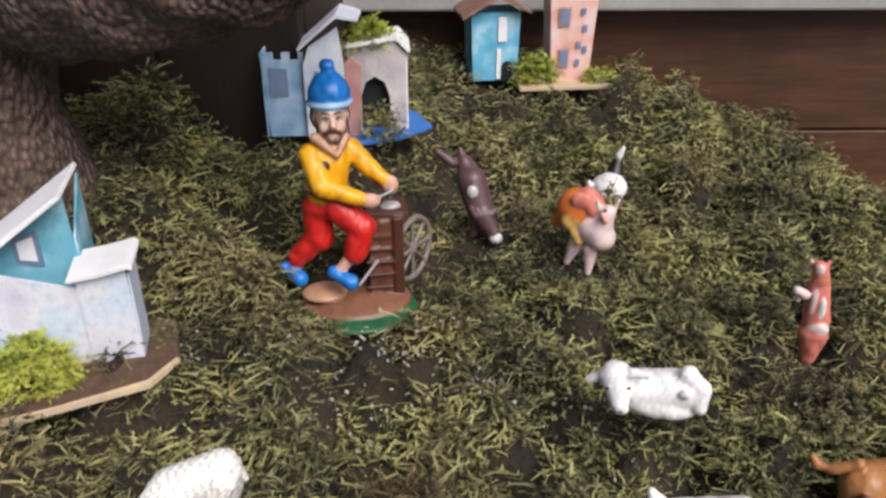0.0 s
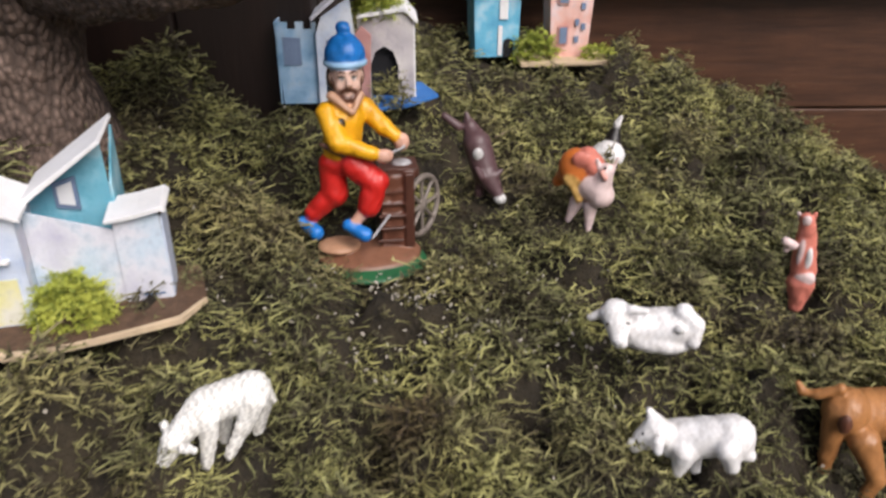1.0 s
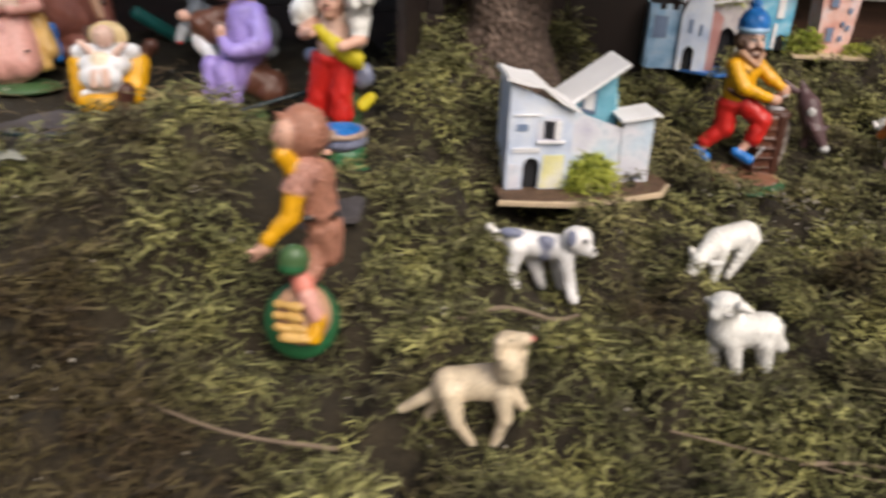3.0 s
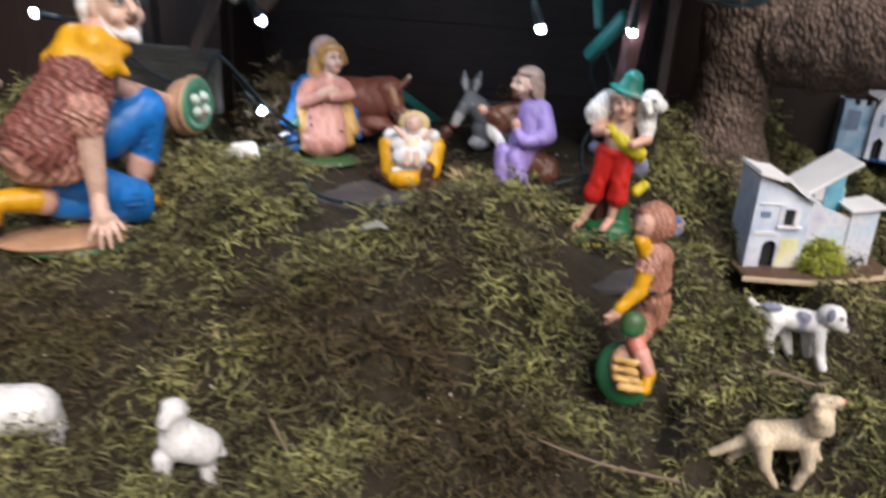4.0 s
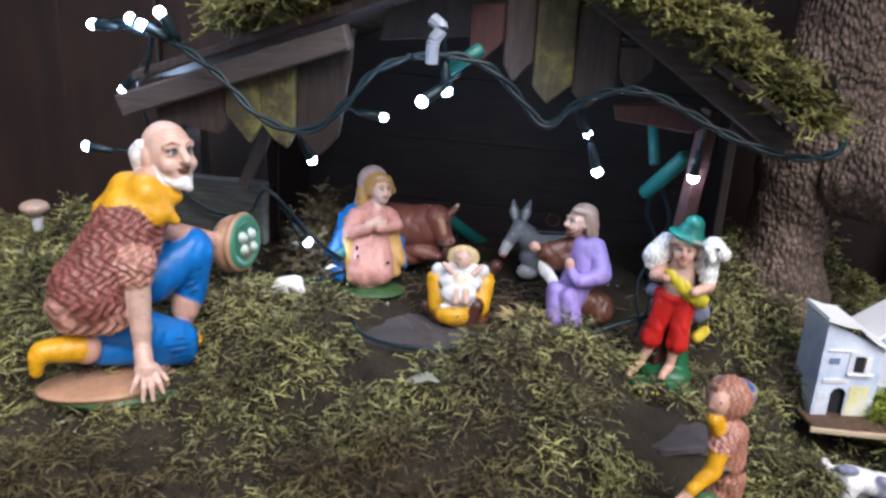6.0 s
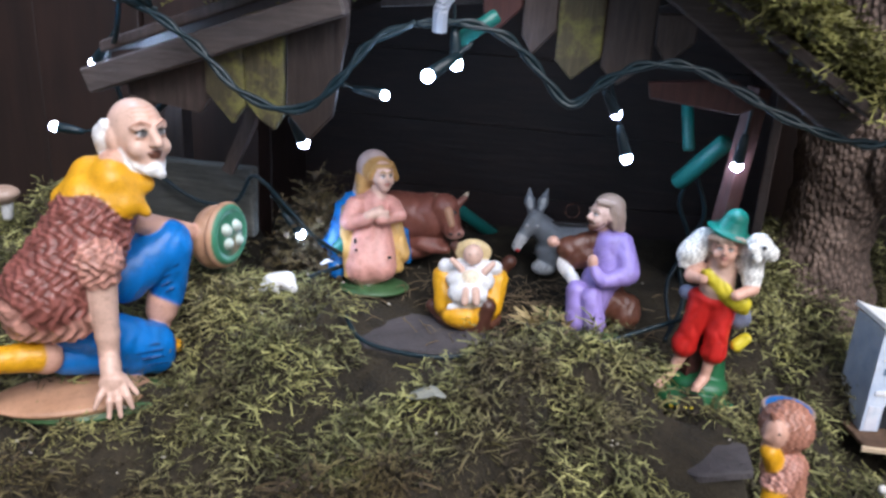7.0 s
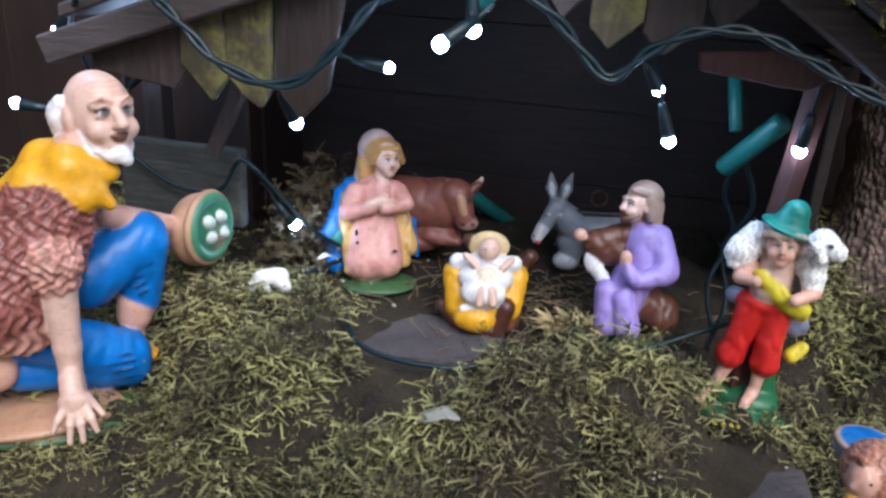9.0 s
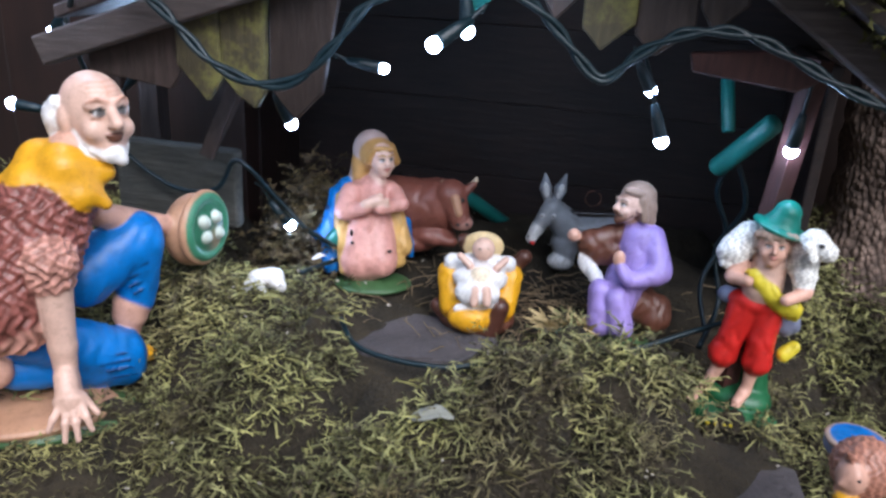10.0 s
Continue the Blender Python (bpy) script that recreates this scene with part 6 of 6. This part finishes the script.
f.egg("coral", (21.9, -8, 65.1), (1.7, 1.5, 1.5))
f.limb("cream", (8.3, -14, 66), 2.6, (7.6, -14, 59.1), 1.9)
f.limb("cream", (-18.1, 0, 28.9), 3.7, (-34.7, 2, 14.8), 2.4)
f.limb("cream", (-12.6, -6, 32.2), 5.9, (-8.5, -8, 17.2), 3.4)
f.limb("cream", (-8.5, -8, 17.2), 3.1, (-1.2, -8, 6.2), 2.1)
f.limb("cream", (-16.4, 6, 19.8), 3.7, (-23.6, 8, 6.5), 2.2)
f.limb("cream", (11.6, -6, 34.4), 5.3, (13.3, -8, 21.3), 3.3)
f.limb("cream", (13.3, -8, 21.3), 3.1, (9.5, -8, 7.2), 2.4)
f.limb("cream", (16.8, 6, 26.1), 4, (22, 4, 20), 2.4)
f.egg("dark", (13.5, -14, 67.3), (1, 0.7, 0.7))
f.limb("cream", (13.2, -11, 54.7), 5.9, (14.3, -9, 49), 6.4)
f.build("cream_dog_figure", (-0.243, 0.078, 0.184), 1.4, "cream coloured dog figurine walking with raised head", "animal figurine", "animal figurines", cell=.8)
f = Figure()
f.limb("white", (-10.8, 2, 21.1), 10.2, (9.7, 4, 24.7), 10)
f.limb("white", (-21.3, -6, 31.7), 7.8, (-18.1, -12, 23.6), 4.7)
f.egg("white", (-17.3, -14, 20.7), (4.4, 3.4, 2.6))
f.limb("white", (-27, -6, 31.3), 2.6, (-33.5, -6, 27.5), 1.9)
f.limb("white", (-14.4, -8, 36.6), 2.6, (-7, -8, 37.4), 1.8)
f.egg("white", (-2.3, 0, 17.4), (19.1, 9, 6.4))
f.limb("white", (10.6, 2, 34.4), 4.6, (17.5, 0, 29.5), 3.6)
f.limb("white", (17.5, 0, 29.5), 3.6, (17.1, -3, 21.4), 3.4)
f.egg("pale", (9.8, -6, 28.8), (2.3, 2, 1.8))
f.egg("dark", (-24, -15, 30.7), (1, 0.8, 1))
f.egg("dark", (-14.4, -15, 33.1), (1, 0.8, 1))
f.egg("pale", (-17, -18, 22.6), (2.6, 1, 1))
f.build("lying_sheep_figure", (0.102, 0.302, 0.197), -19.5, "white sheep figurine lying down on the moss", "animal figurine", "animal figurines", cell=.85)
f = Figure()
f.limb("white", (-19.3, 0, 14), 8.7, (4.2, 2, 22.5), 9.2)
f.limb("white", (-26.3, -6, 19.9), 7.1, (-33.7, -10, 13.6), 3.8)
f.limb("white", (-28.4, -4, 25.3), 2.5, (-30.7, -4, 28), 1.8)
f.limb("white", (-23.8, -17, 23.8), 2.7, (-23.1, -18, 19.8), 2)
f.limb("white", (-13.3, -6, 13.5), 6, (-14.7, -8, 2.9), 2.5)
f.limb("white", (-10.2, 8, 3.4), 4.2, (-8.9, 8, -5.6), 2.9)
f.limb("white", (6.6, 0, 19.2), 6.7, (11.8, 0, 16), 3)
f.limb("white", (3.6, -6, 20.1), 5.4, (6, -6, 12.8), 3.4)
f.egg("dark", (-30.8, -15, 24.2), (1, 0.7, 1))
f.egg("pale", (-35.3, -13, 14.9), (1.8, 1.5, 1.8))
f.build("walking_sheep_figure", (0.112, 0.232, 0.19), -25.9, "white sheep figurine standing in the moss", "animal figurine", "animal figurines", cell=.85)
f = Figure()
f.egg("white", (-4.9, -4, 43.7), (7.2, 6.3, 5.8))
f.limb("white", (-7.7, -8, 47.7), 3.5, (-10.1, -10, 50.4), 2.5)
f.limb("white", (0.2, -10, 49), 2.3, (2.7, -10, 47.3), 1.6)
f.limb("white", (5.2, 0, 30.8), 8, (16.3, 2, 36.5), 7)
f.limb("white", (-4.1, -2, 38.9), 7.1, (1.3, 0, 29.8), 8.1)
f.limb("white", (20.1, 4, 37.5), 3, (25.3, 4, 33.4), 1.6)
f.limb("white", (2.8, -4, 25.9), 4.5, (6.4, -4, 6.8), 2.7)
f.limb("white", (16.1, 0, 31), 4.2, (22, 0, 12.9), 2.4)
f.limb("white", (7.7, 8, 18.6), 3.9, (12.7, 8, 1.3), 2.5)
f.limb("white", (20.6, 10, 25.2), 3.6, (25.8, 10, 8.5), 2.4)
f.egg("dark", (-7.4, -14, 49.3), (0.7, 0.7, 0.7))
f.build("front_lamb_figure", (0.052, 0.142, 0.166), -29.9, "small white lamb figurine looking round in the moss", "animal figurine", "animal figurines", cell=.85)
f = Figure()
f.egg("tan", (-15.6, 0, 29.5), (10.2, 11.3, 11.3))
f.limb("tan", (-13.8, 10, 21.3), 12.2, (5.5, 34, 14.9), 13.1)
f.limb("tan", (-19.6, -4, 42.3), 2.6, (-27.5, -6, 36.9), 2.1)
f.limb("tan", (-27.5, -6, 36.9), 2.4, (-34.3, -6, 35.7), 1.9)
f.limb("tan", (-34.3, -6, 35.7), 1.9, (-36.8, -6, 39.2), 1.6)
f.limb("tan", (-17.7, -4, 22.3), 6.2, (-17.4, -6, 5.9), 3.6)
f.limb("tan", (-17.4, -6, 5.9), 3.3, (-16.3, -6, -15.1), 2.5)
f.limb("tan", (-4.7, -4, 19.2), 7.2, (4.7, -6, 3), 4)
f.limb("tan", (4.7, -6, 3), 3.5, (0.2, -10, -14.1), 3)
f.egg("umber", (-13.9, -13, 30.8), (3.4, 2.1, 5.2))
f.limb("tan", (5.1, 34, 16.5), 11.3, (15.5, 46, 29.3), 8.5)
f.limb("tan", (14.9, 46, 31.8), 7.6, (24.7, 46, 31.4), 5)
f.limb("tan", (8.5, 28, 11.2), 6.2, (18.3, 28, -26), 2.9)
f.limb("tan", (16.8, 42, 6), 5.7, (26.4, 42, -32.3), 3)
f.build("brown_calf_figure", (0.192, 0.25, 0.174), -36.2, "painted light brown calf figurine with curled tail", "animal figurine", "animal figurines", cell=.95)
f = Figure()
f.limb("coral", (-3.1, 0, 27.2), 7.6, (-5.6, 0, 48.4), 5.9)
f.limb("coral", (-5.9, -2, 53.9), 5.2, (-7.3, -4, 60.7), 4)
f.limb("blush", (-10.5, 0, 58.7), 1.8, (-12.2, 0, 61.7), 1.2)
f.limb("coral", (-4.4, 0, 59.3), 1.8, (-3.5, 0, 63.3), 1.2)
f.limb("coral", (-2.8, -2, 18.3), 8.3, (-2.5, -5, 4.9), 4.2)
f.egg("blush", (-0.8, -6, 25), (5.6, 2.8, 3.8))
f.egg("blush", (-6.7, -10, 62.3), (2.7, 1.5, 3.3))
f.limb("blush", (-11.1, -8, 44.8), 2.8, (-15.3, -10, 47.4), 2.5)
f.egg("blush", (-14.2, -8, 41.7), (1.9, 1.9, 2.5))
f.egg("blush", (-2.1, -7, 11.6), (1.6, 1.6, 6.3))
f.egg("white", (-1.2, -6, 37.3), (1.5, 1.5, 6.8))
f.egg("blush", (-6.2, -6, 40.5), (1.5, 1.5, 8))
f.egg("blush", (-15.4, -4, -6.5), (3.9, 2.6, 2))
f.build("sitting_dog_figure", (0.212, 0.378, 0.184), -30.1, "red and white upright dog figurine in the moss", "animal figurine", "animal figurines", cell=.85)
f = Figure()
f.egg("orange", (-3.9, 2, 44.2), (12.3, 10.3, 14.4), (0, -20, 0))
f.limb("orange", (-11.2, 4, 39.7), 6.2, (-16.4, 6, 33.7), 3.5)
f.limb("coral", (1.4, 0, 53.6), 6.7, (5.2, -2, 49.3), 7.4)
f.limb("blush", (6.3, -2, 35.6), 10.2, (11.5, -6, 31.2), 8.5)
f.limb("blush", (10.3, -6, 36.7), 8.1, (13.4, -8, 47.2), 4.7)
f.egg("blush", (13.8, -8, 49.4), (4.3, 4, 4))
f.limb("blush", (9.2, -8, 49.7), 1.3, (7.4, -8, 55.4), 1)
f.limb("blush", (17.6, -8, 50.4), 1.3, (19.5, -8, 57.1), 1)
f.limb("rose", (10.6, -13, 49.2), 1.6, (12.9, -14, 45.5), 1.6)
f.limb("blush", (-2.9, 0, 23.1), 4.9, (-7.9, 0, 9.6), 2.1)
f.limb("blush", (5.8, -4, 22), 4.8, (5.4, -6, 6.6), 2.1)
f.limb("ochre", (-6.4, -5, 36.6), 3.1, (-1.6, -6, 26.9), 2.7)
f.egg("ochre", (-6.6, -6, 40.1), (6.1, 2.7, 5.4))
f.egg("coral", (-1.7, -7, 54.5), (6.6, 2.7, 5.3))
f.egg("dark", (12.3, -13, 52.2), (1, 1, 1))
f.build("hen_figure", (0.086, 0.438, 0.207), -11.6, "painted hen figurine with orange wings and white breast", "animal figurine", "animal figurines", cell=.85)
f = Figure()
f.limb("dark", (0.7, 6, 22.1), 4.7, (-1.4, 2, 10.6), 8.6)
f.egg("white", (-3.3, -4, 6.4), (13.3, 10.7, 11.1))
f.limb("white", (1.7, 6, 29), 3, (4.4, 6, 34.6), 1.7)
f.egg("dark", (2.5, -13, 1.5), (4.2, 2.5, 3.4))
f.egg("dark", (-7.4, -14, 0.9), (3, 2.1, 2.5))
f.limb("white", (-16.7, -8, 7.7), 2.6, (-18.7, -8, 11.2), 1.7)
f.limb("white", (-3.4, 0, -3.7), 7.8, (-2.7, 2, -21.2), 4.4)
f.build("spotted_cat_figure", (0.132, 0.56, 0.211), -13.7, "black and white small animal figurine with raised tail", "animal figurine", "animal figurines", cell=.85)
f = Figure()
f.limb("plum", (-6, 4, 37.7), 9.6, (-0.1, -2, 19.6), 8.9)
f.limb("plum", (-11, 10, 47.8), 5.2, (-7.1, 6, 38.9), 8.8)
f.limb("plum", (-14.1, 12, 56.8), 1.5, (-11.4, 10, 47.8), 4.4)
f.limb("plum", (1.9, -6, 17.4), 7.3, (8.3, -10, 8.1), 4.4)
f.egg("pale", (10.3, -12, 4.2), (4.4, 3.7, 3.7))
f.limb("plum", (-2.9, -12, 20.1), 2.5, (-5.9, -12, 25.6), 1.8)
f.limb("plum", (7.3, -8, 20.1), 2.6, (10.2, -6, 22.4), 1.8)
f.limb("plum", (-19.1, 8, 48.5), 3.3, (-28.7, 10, 55.3), 2.6)
f.limb("plum", (-3.7, -2, 14.2), 3.7, (-4.2, -2, 3.9), 3)
f.egg("pale", (-5.4, -7, 34.4), (3.3, 1.8, 3.6))
f.build("dark_boar_figure", (0.026, 0.478, 0.216), -3.4, "dark plum brown boar figurine half sunk in the moss", "animal figurine", "animal figurines", cell=.9)
f = Figure()
f.limb("white", (-14.4, 0, 31), 12.2, (11.8, 2, 22.6), 13.3)
f.limb("white", (-23, -6, 31.1), 7.7, (-29.9, -10, 28.4), 4.2)
f.limb("white", (-20.3, -4, 36.8), 3.1, (-23.4, -8, 36.9), 2.2)
f.limb("white", (-9.3, -4, 20.1), 6.7, (-8.9, -6, 5.1), 3.8)
f.limb("white", (1.7, 4, 11.5), 5.7, (-0.1, 2, -4.1), 3.7)
f.limb("white", (17.5, -2, 12.8), 7.6, (19.2, -4, -3.6), 4)
f.limb("white", (21.4, 4, 16.8), 4.3, (24, 4, 6.9), 2.8)
f.build("white_sheep_figure", (-0.632, -0.038, 0.214), 39.8, "white sheep figurine grazing on the moss", "animal figurine", "animal figurines", cell=.95)
f = Figure()
f.limb("white", (3.9, -4, 45), 6.3, (-0.3, -8, 40.9), 3.4)
f.limb("white", (7.5, 2, 43.8), 2.6, (9.6, 2, 40), 1.8)
f.limb("white", (6.1, 0, 25.1), 10.6, (16.1, 2, 17.8), 9.6)
f.limb("white", (3.2, -2, 38.6), 6.4, (4.7, 0, 26.4), 8.8)
f.limb("white", (-2.3, -4, 18.2), 5.3, (-4.7, -4, 2.4), 3.6)
f.limb("white", (17.3, 2, 10.3), 5.4, (18, 2, -6.6), 3.4)
f.limb("white", (20.6, 4, 15.5), 3.6, (25.6, 4, 10.7), 2.4)
f.egg("pale", (-1.3, -12, 45.3), (1.7, 1.1, 1.4))
f.build("young_lamb_figure", (-0.552, -0.028, 0.206), 28.7, "small white lamb figurine with its head turned", "animal figurine", "animal figurines", cell=.9)
f = Figure()
f.limb("white", (-17.8, 0, 4), 5.5, (-7.8, 2, 3.5), 6.5)
f.limb("white", (-7.8, 0, 3.7), 5.5, (-3.2, -4, 0.1), 3.4)
f.limb("pale", (-20.3, -6, 3.9), 4, (-24.2, -8, 1.3), 2.7)
f.limb("pale", (-15.5, -6, 1.1), 2.7, (-13.2, -8, -3.6), 2)
f.build("resting_lamb_figure", (-0.617, 0.240, 0.296), 25.4, "tiny white lamb figurine lying half buried in moss", "animal figurine", "animal figurines", cell=.8)
f = Figure()
f.egg("green", (-7.1, 0, -7.6), (21.3, 15.2, 5.6))
f.limb("white", (-9.2, 0, 5.3), 7, (0.5, 0, 4.4), 4.6)
f.limb("white", (0.5, 0, 4.4), 4.6, (5, 0, -3.6), 3.1)
f.limb("white", (-9.6, 0, 1.7), 5, (-10.4, 0, -5.1), 3.5)
f.build("far_goose_figure", (-0.908, 0.226, 0.272), 42.4, "small white figurine on a green base among moss", "animal figurine", "animal figurines", cell=.8)
f = Figure()
f.limb("pale", (-1.5, 0, 17.2), 4, (-0.5, 0, 32.8), 5)
f.egg("ash", (-2.5, 0, 35.5), (12, 11, 6.5))
f.egg("ash", (-2.8, 0, 32.4), (9, 9, 5))
f.build("mushroom", (-0.875, 0.272, 0.288), 39.7, "small grey-brown mushroom in the moss", "mushroom", "moss growth", cell=.8)
